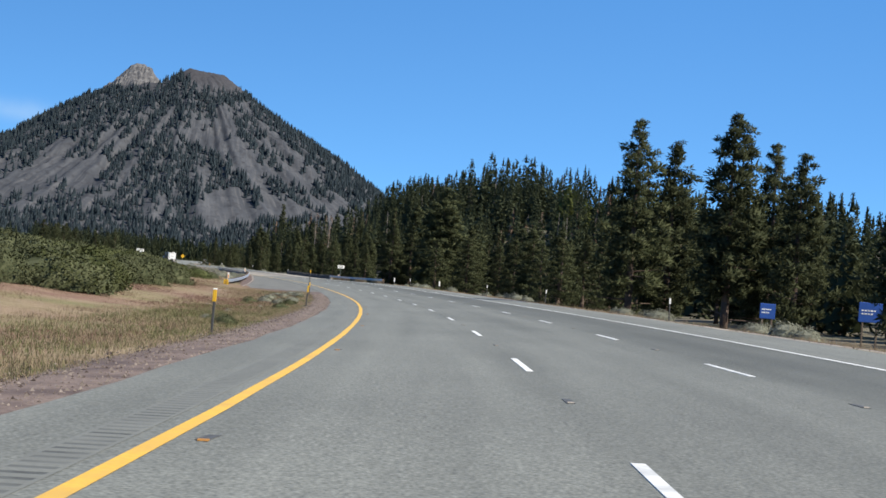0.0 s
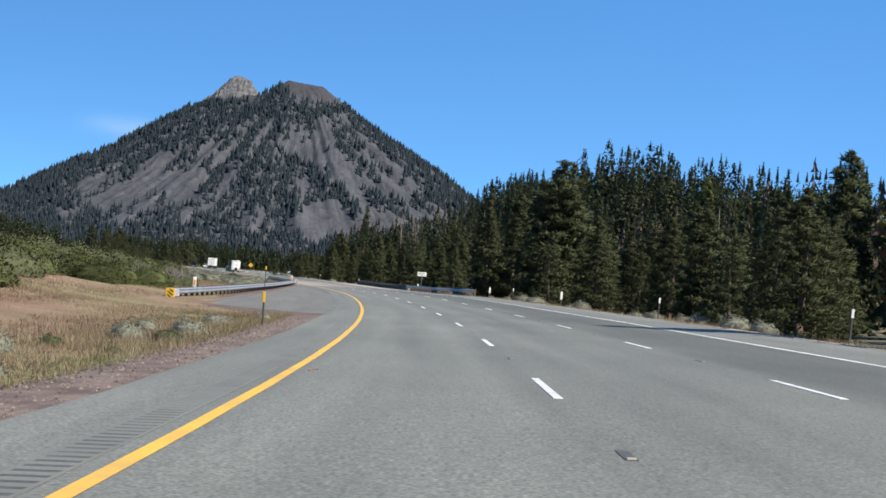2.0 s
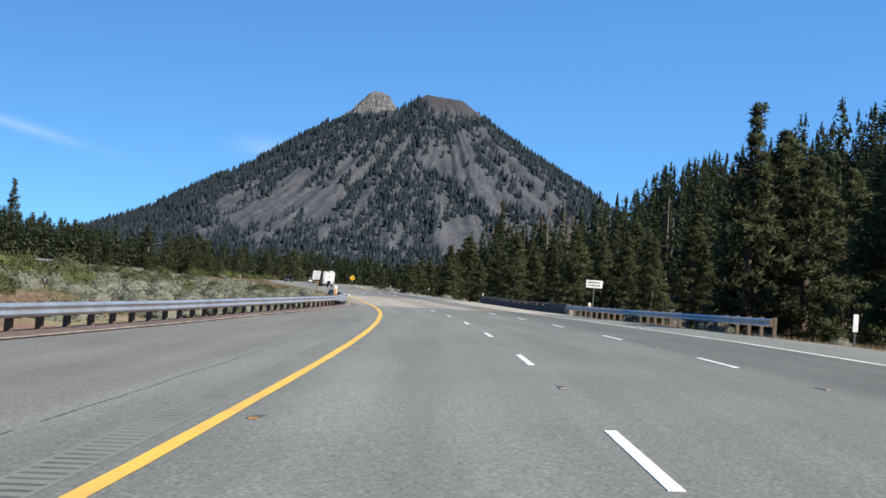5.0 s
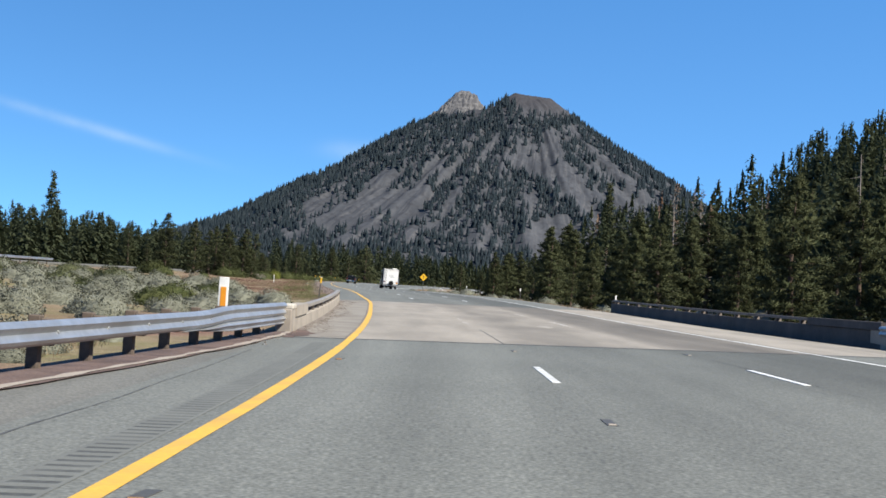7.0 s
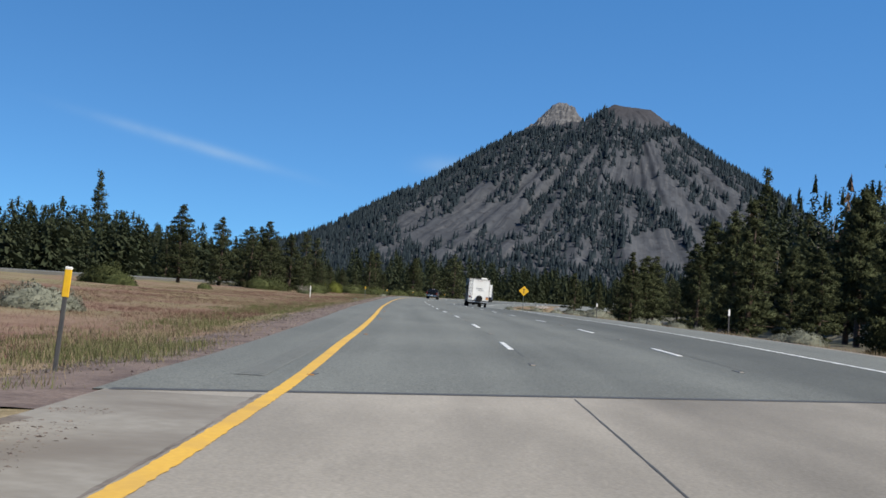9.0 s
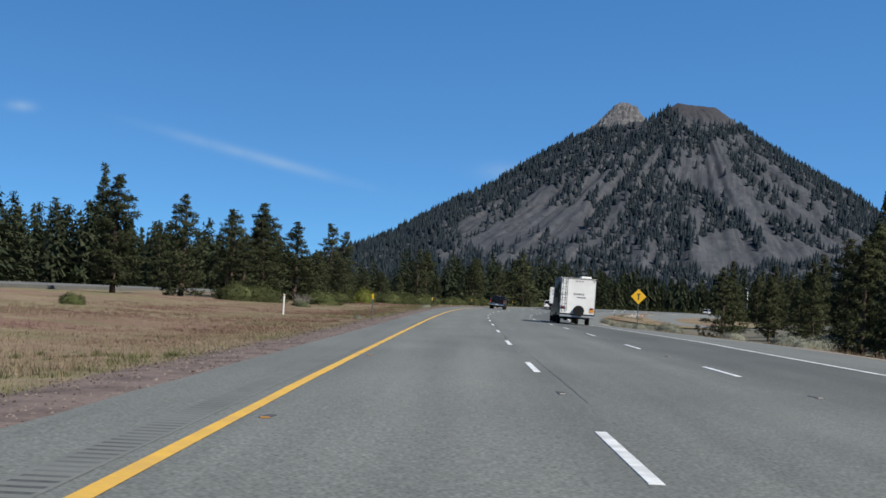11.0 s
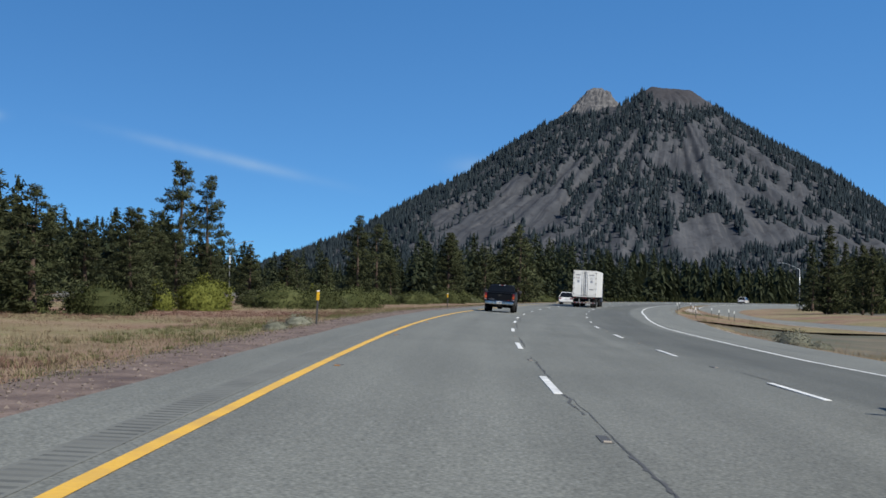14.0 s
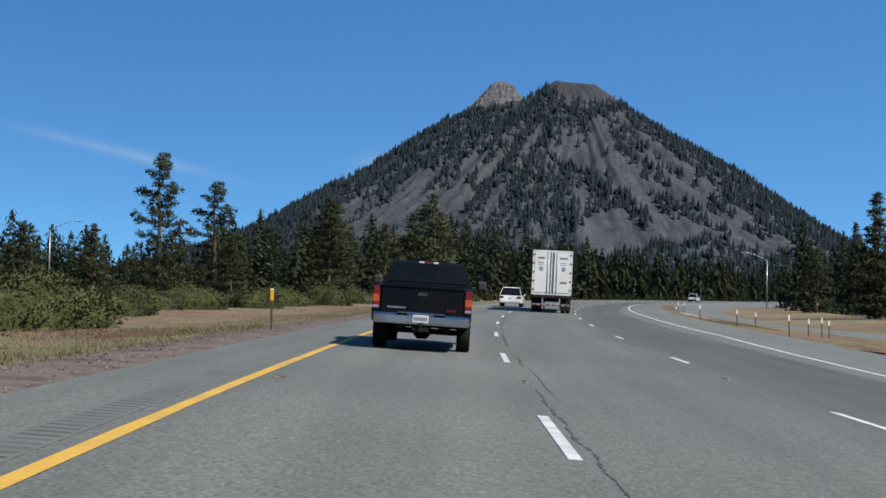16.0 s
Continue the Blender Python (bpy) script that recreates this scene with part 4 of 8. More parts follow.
def wooded(x, z):
    """How far trees cover the face, by x in the plane of the summit and height."""
    c = 0.10 + 0.16 * float(ramp(z, 230, 330))
    c += patches(x, z, (-640, 225, 115, 95, 0.0, 0.75), (-880, 365, 100, 42, 1.0, 0.75), (-760, 455, 80, 22, 0.6, 0.45), (-700, 400, 95, 48, 0.0, 0.5))
    c += patches(x, z, (-600, 445, 110, 30, 0.0, 0.5), (-466, 452, 36, 18, 0.5, 1.5), (-520, 365, 24, 36, 0.0, 0.6), (-480, 255, 26, 60, -0.3, 0.75), (-345, 290, 40, 26, -1.2, 0.6))
    c -= patches(x, z, (-555, 345, 70, 46, -0.5, 0.85), (-430, 305, 58, 42, -1.2, 0.85), (-300, 255, 55, 18, -1.4, 0.5), (-1020, 195, 125, 36, 0.9, 0.65), (-740, 470, 75, 18, 0.0, 0.8))
    c -= patches(x, z, (-810, 290, 26, 70, 0.55, 0.5), (-735, 265, 19, 75, 0.35, 0.5), (-670, 290, 16, 55, 0.1, 0.35), (-440, 205, 14, 50, -0.5, 0.5), (-270, 170, 90, 30, -1.0, 0.4), (-440, 440, 40, 26, -1.3, 0.8))
    c += patches(x, z, (-765, 235, 15, 95, 0.42, 0.5), (-700, 255, 15, 95, 0.22, 0.5))
    return c


while len(woods) < 23000:
    x, y = rs.uniform(-2000, 700), rs.uniform(2650, 4150)
    r = math.hypot(x - AXIS[0], y - AXIS[1])
    if r < 55 or r > 1350:
        continue
    z = butte_z(x, y)
    if z < 6 or z > 512 or (abs(x - CRAG_AT[0]) < 78 and z > 452):
        continue
    an = math.atan2(y - AXIS[1], x - AXIS[0])
    k = 3875.0 / y                         # seen from the plain, onto the plane of the summit
    xp, zp = x * k, z * k
    streak = 0.65 * noise.noise((math.cos(an) * 20, math.sin(an) * 20, r * 0.0022)) + 0.85 * noise.noise((x * 0.014, y * 0.014, 4.0)) + 0.55 * noise.noise((x * 0.045, y * 0.045, 2.0)) + 0.3 * noise.noise((x * 0.006, y * 0.006, 8.0))
    cover = wooded(xp, zp)
    left_edge, right_edge = np.interp(zp, LEFT_Z[::-1], LEFT_R[::-1]), np.interp(zp, RIGHT_Z[::-1], RIGHT_R[::-1])
    cover += 1.0 * float(ramp((AXIS[0] - xp) / left_edge, 0.80, 0.93)) * float(ramp(480 - zp, 0, 40))
    cover += 1.2 * float(ramp((xp - AXIS[0]) / right_edge, 0.76, 0.90)) * float(ramp(470 - zp, 0, 60))
    cover += 0.9 * float(ramp(150 - zp, 40, 90)) - 1.1 * float(ramp(zp + 0.10 * max(0.0, xp + 560) - 30 * float(ramp(-xp, 510, 600)), 468, 500))
    if streak + cover < rs.uniform(0.04, 0.26):
        continue
    hgt = rs.uniform(12, 25)
    woods.append((x, y, z - 1.5, hgt, hgt * rs.uniform(0.17, 0.26)))
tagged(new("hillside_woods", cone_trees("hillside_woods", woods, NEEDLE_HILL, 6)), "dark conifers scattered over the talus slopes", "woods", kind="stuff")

# a low ridge far off beyond the meadow, haze put into its blue-green colour
rv, rf = [], []
for i in range(61):
    bear = radians(26 + i * 0.75)
    hgt = 230 * math.exp(-((math.degrees(bear) - 37) / 5.0) ** 2) + 150 * math.exp(-((math.degrees(bear) - 52) / 9.0) ** 2) + 8 * noise.noise((i * 0.35, 0, 0))
    for dist, k in ((3600, -0.05), (4000, 0.5), (4300, 1.0), (4600, 0.4)):
        rv.append((-math.sin(bear) * dist, math.cos(bear) * dist, hgt * k + 12 * noise.noise((i * 0.6, k * 3, 1)) * k - 3))
for i in range(60):
    rf += [(i * 4 + j, i * 4 + j + 1, (i + 1) * 4 + j + 1, (i + 1) * 4 + j) for j in range(3)]
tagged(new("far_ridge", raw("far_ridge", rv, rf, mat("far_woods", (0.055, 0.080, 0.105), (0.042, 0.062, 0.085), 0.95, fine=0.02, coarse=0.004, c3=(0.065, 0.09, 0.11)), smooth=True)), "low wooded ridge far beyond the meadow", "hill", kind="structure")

# ---- forest ----


def crown_mesh(name, height, radius, boughs, seed, base=0.12, ragged=0.5, material=NEEDLE, top=0.75, ball=0.50, tris=40):
    """A crown of tufted clumps at the forked tips of uneven, up-curving boughs, with gaps between them."""
    rs = np.random.RandomState(seed)
    C, O, R = [], [], []
    for b in range(boughs):
        h = base + (1 - base) * ((b + rs.uniform(0, 1)) / boughs) ** 1.05
        an = b * 2.399 + rs.uniform(-0.6, 0.6)
        env = (1 - (h - base) / (1 - base)) ** top * min(1.0, 0.55 + (h - base) * 3.0)
        L = max(0.25, radius * env * rs.uniform(1 - ragged, 1.12))
        droop = rs.uniform(-0.30, 0.05) - 0.14 * (1 - h)
        for fork, t in ((0.0, 0.36), (rs.uniform(-0.25, 0.25), 0.64), (0.0, 1.0), (rs.uniform(0.22, 0.5), 0.86), (-rs.uniform(0.22, 0.5), 0.86)):
            if L < 1.0 and abs(fork) > 0.2 and rs.rand() < 0.6:
                continue
            ca, sa = math.cos(an + fork), math.sin(an + fork)
            t = t * rs.uniform(0.9, 1.08)
            C.append(np.array([ca * L * t, sa * L * t, h * height * 0.98 + droop * L * t + 0.28 * L * t * t]) + rs.normal(0, 0.13, 3) * (1, 1, 0.6))
            O.append((ca, sa, 0.25))
            R.append(ball * rs.uniform(0.65, 1.35) * (0.55 + 0.45 * min(1.0, L / 1.6)) * height / 13)
    for k in range(3):
        C.append(np.array([0, 0, height * (0.985 - 0.035 * k)]))
        O.append((0, 0, 1.0))
        R.append(0.26 + 0.07 * k)
    C, O, R = np.array(C), np.array(O), np.array(R)[:, None, None]
    n = len(C)
    d = rs.normal(0, 1, (n, tris, 3)) * (1, 1, 0.7) + np.array([0, 0, 0.3])
    d /= np.linalg.norm(d, axis=-1, keepdims=True)
    c = C[:, None] + d * R * rs.uniform(0.3, 0.85, (n, tris, 1))
    way = d + rs.normal(0, 0.45, (n, tris, 3)) + O[:, None] * 0.3
    way /= np.linalg.norm(way, axis=-1, keepdims=True)
    e = np.cross(way, rs.normal(0, 1, (n, tris, 3)))
    e /= np.linalg.norm(e, axis=-1, keepdims=True)
    size = R * rs.uniform(0.45, 0.95, (n, tris, 1)) * min(1.0, 4.3 / math.sqrt(tris))
    V = np.stack([c - way * size * 0.35 + e * size * 0.24, c - way * size * 0.35 - e * size * 0.24, c + way * size * 0.85], 2)
    N = d * 0.9 + O[:, None] * 0.45 + np.array([0, 0, 0.15])
    return leafy(name, V, N, material)


def trunk_mesh(height, r, seed, limbs=12, material=None):
    rs = random.Random(seed)
    b = Build()
    n, px, py = 6, 0.0, 0.0
    pts = []
    for i in range(n + 1):
        t = i / n
        pts.append(Vector((px, py, t * height * 0.96)))
        px += rs.uniform(-0.09, 0.09)
        py += rs.uniform(-0.09, 0.09)
    for i in range(n):
        b.tube(pts[i], pts[i + 1], r * (1 - i / n) + 0.015, r * (1 - (i + 1) / n) + 0.015, 8, cap=(i == 0))
    b.tube((0, 0, -0.5), (0, 0, 0.35), r * 1.5, r * 1.02, 8)
    for k in range(limbs):
        h = rs.uniform(0.08, 0.85)
        an, L = rs.uniform(0, 6.28), (1 - h) * height * 0.16 + 0.3
        p = Vector((0, 0, h * height))
        b.tube(p, p + Vector((math.cos(an) * L, math.sin(an) * L, rs.uniform(-0.1, 0.25) * L)), 0.05 * (1.2 - h) * r / 0.2, 0.012, 5, cap=False)
    return b.mesh("trunk", material or BARK)


PINES = []
for k, (h, rad, n, base, ragged, top) in enumerate(((14.0, 3.3, 62, 0.10, 0.46, 0.66), (15.5, 3.4, 62, 0.15, 0.52, 0.56), (12.0, 3.1, 58, 0.04, 0.42, 0.66), (17.0, 3.4, 64, 0.19, 0.54, 0.54),
                                                   (10.0, 3.0, 54, 0.02, 0.38, 0.58), (11.0, 3.1, 52, 0.08, 0.52, 0.50), (14.5, 2.7, 62, 0.06, 0.38, 0.90))):
    tm = trunk_mesh(h, 0.16 + h * 0.009, 30 + k)
    PINES.append((h, tm, crown_mesh("crown", h, rad, n, 60 + k, base, ragged, NEEDLE, top), crown_mesh("crown", h, rad, n, 60 + k, base, ragged, NEEDLE, top, 0.60, 10)))
SNAG = (13.0, trunk_mesh(13.0, 0.2, 91, 46, GREY_WOOD), crown_mesh("crown", 13.0, 1.3, 24, 92, 0.3, 0.7, DEAD, 0.75, 0.3, 8), None)
made_trees = {}


def pine(s, u, kind, scale, turn, label="dark green pine at the roadside", group="roadside pines", wide=1.0):
    h, tm, cm, low = SNAG if kind < 0 else PINES[kind]
    far = kind >= 0 and (u > 46 or u < -60 or s > 640)
    key = (kind, far)
    if key not in made_trees:
        t = thing("pine_tree", label, "tree", group=group)
        part("trunk", tm, BARK, t)
        part("crown", low if far else cm, NEEDLE, t)
        made_trees[key] = t
        ob = t
    else:
        ob = copy_thing(made_trees[key], Matrix())
        tagged(ob, label, "tree", group)
    ob.matrix_basis = Matrix.Translation(at_ground(s, u, 0.15)) @ Matrix.Rotation(turn, 4, "Z") @ Matrix.Diagonal((scale * wide, scale * wide, scale, 1))
    return ob


rt = random.Random(21)
RIGHT = "roadside pines"
# the tall ones that stand out
for s, u, k, sc, w in ((107.5, 20.3, 1, 1.05, 0.95), (112, 24.6, 0, 1.12, 1.0), (237.5, 19.0, 6, 0.98, 1.0), (97, 24.8, 3, 0.96, 0.95), (99, 28.5, 1, 0.95, 0.9), (85, 25.5, 1, 0.80, 1.0), (217.6, 23.4, 1, 1.13, 1.45), (262.7, 29.5, 3, 1.0, 1.1), (222, 29, 0, 0.85, 1.3),
                       (205, 26, 2, 0.55, 1.2), (150, 27, 2, 0.75, 1.1), (172, 26, 0, 0.72, 1.2), (188, 30, 2, 0.95, 1.2), (243, 27, 2, 1.0, 1.2), (284, 25, 2, 0.75, 1.1),
                       (70, 27, 2, 0.9, 1.0), (55, 25, 2, 0.9, 1.0)):
    pine(s, u, k, sc, rt.uniform(0, 6), "tall dark pine beside the highway shoulder", RIGHT, w * 1.08)
spots = []
for _ in range(20000):
    if len(spots) >= 170:
        break
    s, u = rt.uniform(10, 520), 20 + 34 * rt.random() ** 1.3
    if (s > 480 and u < 26) or (s < 105 and u < 27) or (104 < s < 118 and u < 30) or (246 < s < 272 and u < 28):
        continue
    if all((s - a) ** 2 + (u - b) ** 2 > 4.0 ** 2 for a, b in spots):
        spots.append((s, u))
for s, u in spots:
    k = -1 if rt.random() < 0.05 and u > 34 else rt.choice((0, 0, 1, 2, 2, 3, 4, 6, 6))
    sc = rt.uniform(0.72, 1.05) * (1 - (0.36 if u < 36 else 0.12) * float(ramp(s, 230, 300)))
    if s < 240:
        q = at_ground(s, u)
        sc = min(sc, rt.uniform(0.078, 0.092) * max(70.0, math.hypot(q.x, q.y)) / PINES[max(k, 0)][0])
    if 118 < s < 212 and u < 36:
        sc = min(sc, rt.uniform(7.5, 9.5) / PINES[max(k, 0)][0])
    pine(s, u, k, sc, rt.uniform(0, 6), "bare grey dead conifer in the forest" if k < 0 else "dark green pine in the roadside forest", RIGHT, rt.uniform(1.0, 1.4))
LEFT = "pines across the meadow"
for s, u, k, sc, w in ((547.7, -26.4, 5, 1.02, 1.0), (549.5, -24.4, 5, 0.93, 0.95), (588, -19.9, 5, 0.86, 0.9), (657, -12, 2, 1.02, 1.35), (491, -23, 1, 0.66, 1.4), (489, -26, 4, 0.86, 1.3), (495, -20.1, 2, 0.72, 1.45), (481, -24, 5, 0.80, 1.1), (484, -21.5, 4, 0.72, 1.4), (478, -22, 4, 0.62, 1.4), (499, -18.6, 4, 0.55, 1.5),
                       (497, -23, 5, 0.70, 1.0), (545, -29, 4, 0.62, 1.3), (552, -28, 4, 0.5, 1.3), (596, -22, 4, 0.45, 1.2), (606, -20, 2, 0.45, 1.2),
                       (616, -24, 5, 0.9, 1.1), (628, -17, 2, 0.8, 1.3), (640, -19, 0, 0.72, 1.3), (650, -16, 4, 0.85, 1.2), (668, -13, 2, 0.9, 1.2), (676, -18, 0, 0.8, 1.2), (508, -25, 4, 0.8, 1.2), (513, -28, 2, 0.85, 1.1), (474, -27, 2, 0.8, 1.2), (466, -31, 0, 0.75, 1.2)):
    pine(s, u, k, sc, rt.uniform(0, 6), "sunlit pine standing at the edge of the dry meadow", LEFT, w)
for k in range(48):
    s = rt.uniform(340, 720)
    u = min(-rt.uniform(56, 100), -0.37 * (s - 470) - rt.uniform(3, 30))
    pine(s, u, rt.choice((0, 1, 2, 4, 5, 6)), rt.uniform(0.65, 1.0), rt.uniform(0, 6), "pine beyond the other carriageway", LEFT, rt.uniform(0.95, 1.2))
for k in range(22):
    pine(rt.uniform(628, 760), rt.uniform(31, 62), rt.choice((0, 1, 2, 2, 4, 6)), rt.uniform(0.7, 0.95), rt.uniform(0, 6), "dark pine beyond the slip road", "pines beyond the slip road", rt.uniform(0.95, 1.2))
for s, u, sc in ((432, 50, 1.25), (436, 54, 1.15), (446, 58, 1.2), (470, 64, 1.2), (395, 45, 0.95), (420, 57, 1.1), (340, 62, 1.1), (352, 70, 1.1), (300, 66, 1.0), (310, 74, 1.1), (260, 52, 1.0)):
    pine(s, u, -1, sc, rt.uniform(0, 6), "bare grey dead conifer among green ones", RIGHT)
for s, u, k, sc in ((506, -16.6, 4, 0.40), (509, -17.5, 4, 0.52), (512.5, -18.2, 2, 0.45), (521, -18.5, 4, 0.45), (543, -22.5, 4, 0.42), (546, -27, 4, 0.55), (553, -22, 2, 0.42), (555, -26, 4, 0.5), (541, -26, 2, 0.5), (560, -24, 4, 0.42), (566, -22, 2, 0.42), (574, -23, 4, 0.45), (582, -22, 2, 0.4), (538, -30, 4, 0.6), (530, -32, 2, 0.6), (524, -29, 4, 0.6)):
    pine(s, u, k, sc, rt.uniform(0, 6), "young dark pine among bushes at the meadow edge", LEFT, 1.35)
pine(500, 52, 6, 1.5, 0.4, "very tall conifer rising over the roadside forest", RIGHT, 0.95)
pine(662, -119, 6, 2.02, 1.0, "very tall conifer above the treeline", LEFT, 0.95)
pine(621.8, -82.6, -1, 0.75, 2.0, "rust-coloured dying conifer among green pines", LEFT, 1.7)


def scatter(n, srange, urange, hrange, seed, power=1.0, keep=None, girth=(0.17, 0.26)):
    rs = random.Random(seed)
    out = []
    while len(out) < n:
        s, u = rs.uniform(*srange), urange[0] + (urange[1] - urange[0]) * rs.random() ** power
        if keep and not keep(s, u):
            continue
        p = at_ground(s, u, 0.2)
        h = rs.uniform(*hrange)
        if s < 280 and u > 0:              # younger, lower trees on the near end of the hillside
            h = min(h, max(4.0, rs.uniform(0.080, 0.094) * math.hypot(p.x, p.y) + 1.2 - p.z))
        out.append((p.x, p.y, p.z, h, h * rs.uniform(*girth)))
    return out


tagged(new("forest", card_trees("forest", scatter(1000, (0, 520), (44, 112), (9, 17.5), 1, 1.1, None, (0.19, 0.30)), NEEDLE_FAR, 260, 2, 0.6, (0.62, 1.1))), "dense dark conifer forest on the rising hillside", "forest", kind="stuff")
tagged(new("forest", card_trees("forest", scatter(1400, (-20, 620), (100, 300), (11, 19.5), 3), NEEDLE_FAR, 120, 4, 0.6, (0.62, 1.1))), "dense conifer forest along the ridge", "forest", kind="stuff")
tagged(new("forest", card_trees("forest", scatter(330, (372, 520), (80, 124), (13, 19), 23), NEEDLE_FAR, 150, 24, 0.6, (0.45, 0.9))), "close-set conifers along the crest of the hillside", "forest", kind="stuff")
# crowns whose sunlit look comes from their lighter leaf colour
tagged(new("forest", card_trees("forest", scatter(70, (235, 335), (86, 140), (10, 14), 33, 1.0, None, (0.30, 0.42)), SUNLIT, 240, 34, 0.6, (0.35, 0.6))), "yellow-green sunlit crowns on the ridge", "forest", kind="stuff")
rp = random.Random(17)
stems = Build()
for p in scatter(170, (90, 520), (48, 170), (9, 15), 18):
    lean = Vector((rp.uniform(-0.5, 0.5), rp.uniform(-0.5, 0.5), p[3]))
    foot = Vector(p[:3])
    stems.tube(foot, foot + lean, 0.16, 0.04, 5, cap=False)
    for k in range(14):
        q = foot + lean * rp.uniform(0.35, 0.97)
        w = rp.uniform(0, 6.283)
        stems.tube(q, q + Vector((math.cos(w), math.sin(w), rp.uniform(-0.3, 0.3))) * rp.uniform(0.4, 1.2), 0.03, 0.012, 4, cap=False)
tagged(new("dead_stems", stems.mesh("dead_stems", GREY_WOOD)), "bare grey stems of dead conifers among the green ones", "trees", kind="stuff")
tagged(new("dead_trees", card_trees("dead_trees", scatter(80, (60, 520), (50, 200), (12, 17), 8), DEAD, 60, 9, 0.35)), "grey and rusty dead conifers among the green ones", "trees", kind="stuff")
tagged(new("forest", card_trees("forest", scatter(1500, (295, 780), (-58, -300), (8, 13.5), 5, 1.4, lambda s, u: u < np.interp(s, [330, 440, 480, 560, 700, 900], [-66, -54, -52, -54, -60, -74]) - 2 and u < -0.37 * (s - 470), (0.24, 0.4)), NEEDLE_FAR, 460, 6, 0.5, (0.4, 0.75))), "dark pine woods beyond the meadow", "forest", kind="stuff")


def wood(label, places, near, far, seed, point):
    """A wood in two objects: finer boughs on the trees that stand near the road's last stretch."""
    c = at_road(505, 0)
    close = [p for p in places if math.hypot(p[0] - c.x, p[1] - c.y) < 330]
    rest = [p for p in places if math.hypot(p[0] - c.x, p[1] - c.y) >= 330]
    tagged(new("forest", card_trees("forest", close, NEEDLE_FAR, near, seed, 0.62, point)), label, "forest", kind="stuff")
    tagged(new("forest", card_trees("forest", rest, NEEDLE_FAR, far, seed + 1, 0.6, point)), label, "forest", kind="stuff")


wood("low pine woods beyond the other carriageway", scatter(1700, (560, 1250), (-62, -420), (4.5, 8.5), 15, 1.3, lambda s, u: math.hypot(s - 493, u) > 170, (0.24, 0.4)), 380, 60, 16, (0.4, 0.75))
wood("pine woods behind the bend of the road", scatter(1150, (720, 1300), (-90, 130), (9, 15), 7, 1.0, lambda s, u: s > 1010 or u < -16 or u > 26, (0.22, 0.34)), 420, 70, 18, (0.42, 0.8))
tagged(new("forest", card_trees("forest", scatter(5200, (1200, 3000), (-1500, 1300), (11, 19), 9, 1.0, None, (0.22, 0.32)), NEEDLE_FAR, 24, 10)), "far pine woods below the butte", "forest", kind="stuff")

# ---- other carriageway ----


def other_u(s):
    return np.interp(s, [-60, 150, 240, 330, 440, 480, 560, 700, 900], [-110, -75, -62, -52, -40, -38, -40, -46, -60])


tagged(strip("far_road", -60, 900, 6, [lambda s: other_u(s) - 10.5, lambda s: other_u(s) - 5, other_u], OLD_ASPHALT, h=0.34, on_road=False, edge=0.1, seed=12, thick=0.6), "pale carriageway beyond the meadow", "road", kind="structure")

# ---- guardrails ----
W_BEAM = [(0.0, 0.0), (0.045, 0.03), (0.075, 0.075), (0.045, 0.115), (0.012, 0.155), (0.045, 0.195), (0.075, 0.235), (0.045, 0.28), (0.0, 0.31)]


def guardrail(name, label, s0, s1, line, top, side, post_step, post_mat, on_road=True, lift=0.0):
    """A W-beam on blocked-out posts; side +1: the beam faces larger u."""
    g = thing(name, label, "guardrail")
    zf = (lambda s, u: road_z(s, u)) if on_road else (lambda s, u: ground_z(s, u))
    s = np.linspace(s0, s1, int((s1 - s0) / 1.9) * 2 + 1)
    V, n = [], len(s)
    prof = W_BEAM + [(p[0] - 0.006, p[1]) for p in reversed(W_BEAM)]
    for du, dz in prof:
        u = line(s) + side * du
        x, y = spot(s, u)
        V.append(np.stack([x, y, zf(s, u) + top - 0.31 + dz + lift * ramp(s, s1 - 8.0, s1 - 6.2)], 1))
    w = len(prof)
    F = [(j * n + i, ((j + 1) % w) * n + i, ((j + 1) % w) * n + i + 1, j * n + i + 1) for j in range(w) for i in range(n - 1)]
    part("beam", raw("beam", np.concatenate(V), F, GALV), GALV, g, "galvanised corrugated beam")
    pb = Build().box((0, 0, (top + 0.05) / 2 - 0.15), (0.15, 0.20, top + 0.35), 0.012).mesh("post", post_mat)
    bb = Build().box((0, 0, 0), (0.15, 0.20, 0.34), 0.012).mesh("block", post_mat)
    bolt = Build().tube((0, 0, 0), (0.03, 0, 0), 0.02, n=6).mesh("bolt", GALV)
    k = s0 + 0.4
    while k < s1:
        u = float(line(np.array([k]))[0])
        th = float(np.interp(k, SS, TH))
        for me_, uu, zz in ((pb, u - side * 0.26, 0.0), (bb, u - side * 0.10, top - 0.16), (bolt, u + side * 0.012, top - 0.155)):
            x, y = spot(k, uu)
            ob = new(me_.name.split(".")[0], me_)
            ob.parent = g
            ob.matrix_basis = Matrix.Translation((float(x), float(y), float(zf(k, uu)) + zz)) @ Matrix.Rotation(th + (0 if side > 0 else math.pi), 4, "Z")
        k += post_step
    return g


railA = guardrail("guardrail", "galvanised guardrail on dark timber posts beside the turnout", 138.2, 254.5, lambda s: rail_u(s), 0.62, 1, 1.9, TIMBER, lift=0.07)
guardrail("guardrail", "shaded guardrail on timber posts before the bridge", 212, 262, lambda s: np.full(np.shape(s), 13.1), 0.66, -1, 1.9, TIMBER)
guardrail("guardrail", "distant guardrail along the other carriageway", 205, 420, lambda s: other_u(s) + 1.0, 0.95, 1, 3.8, TIMBER, False)
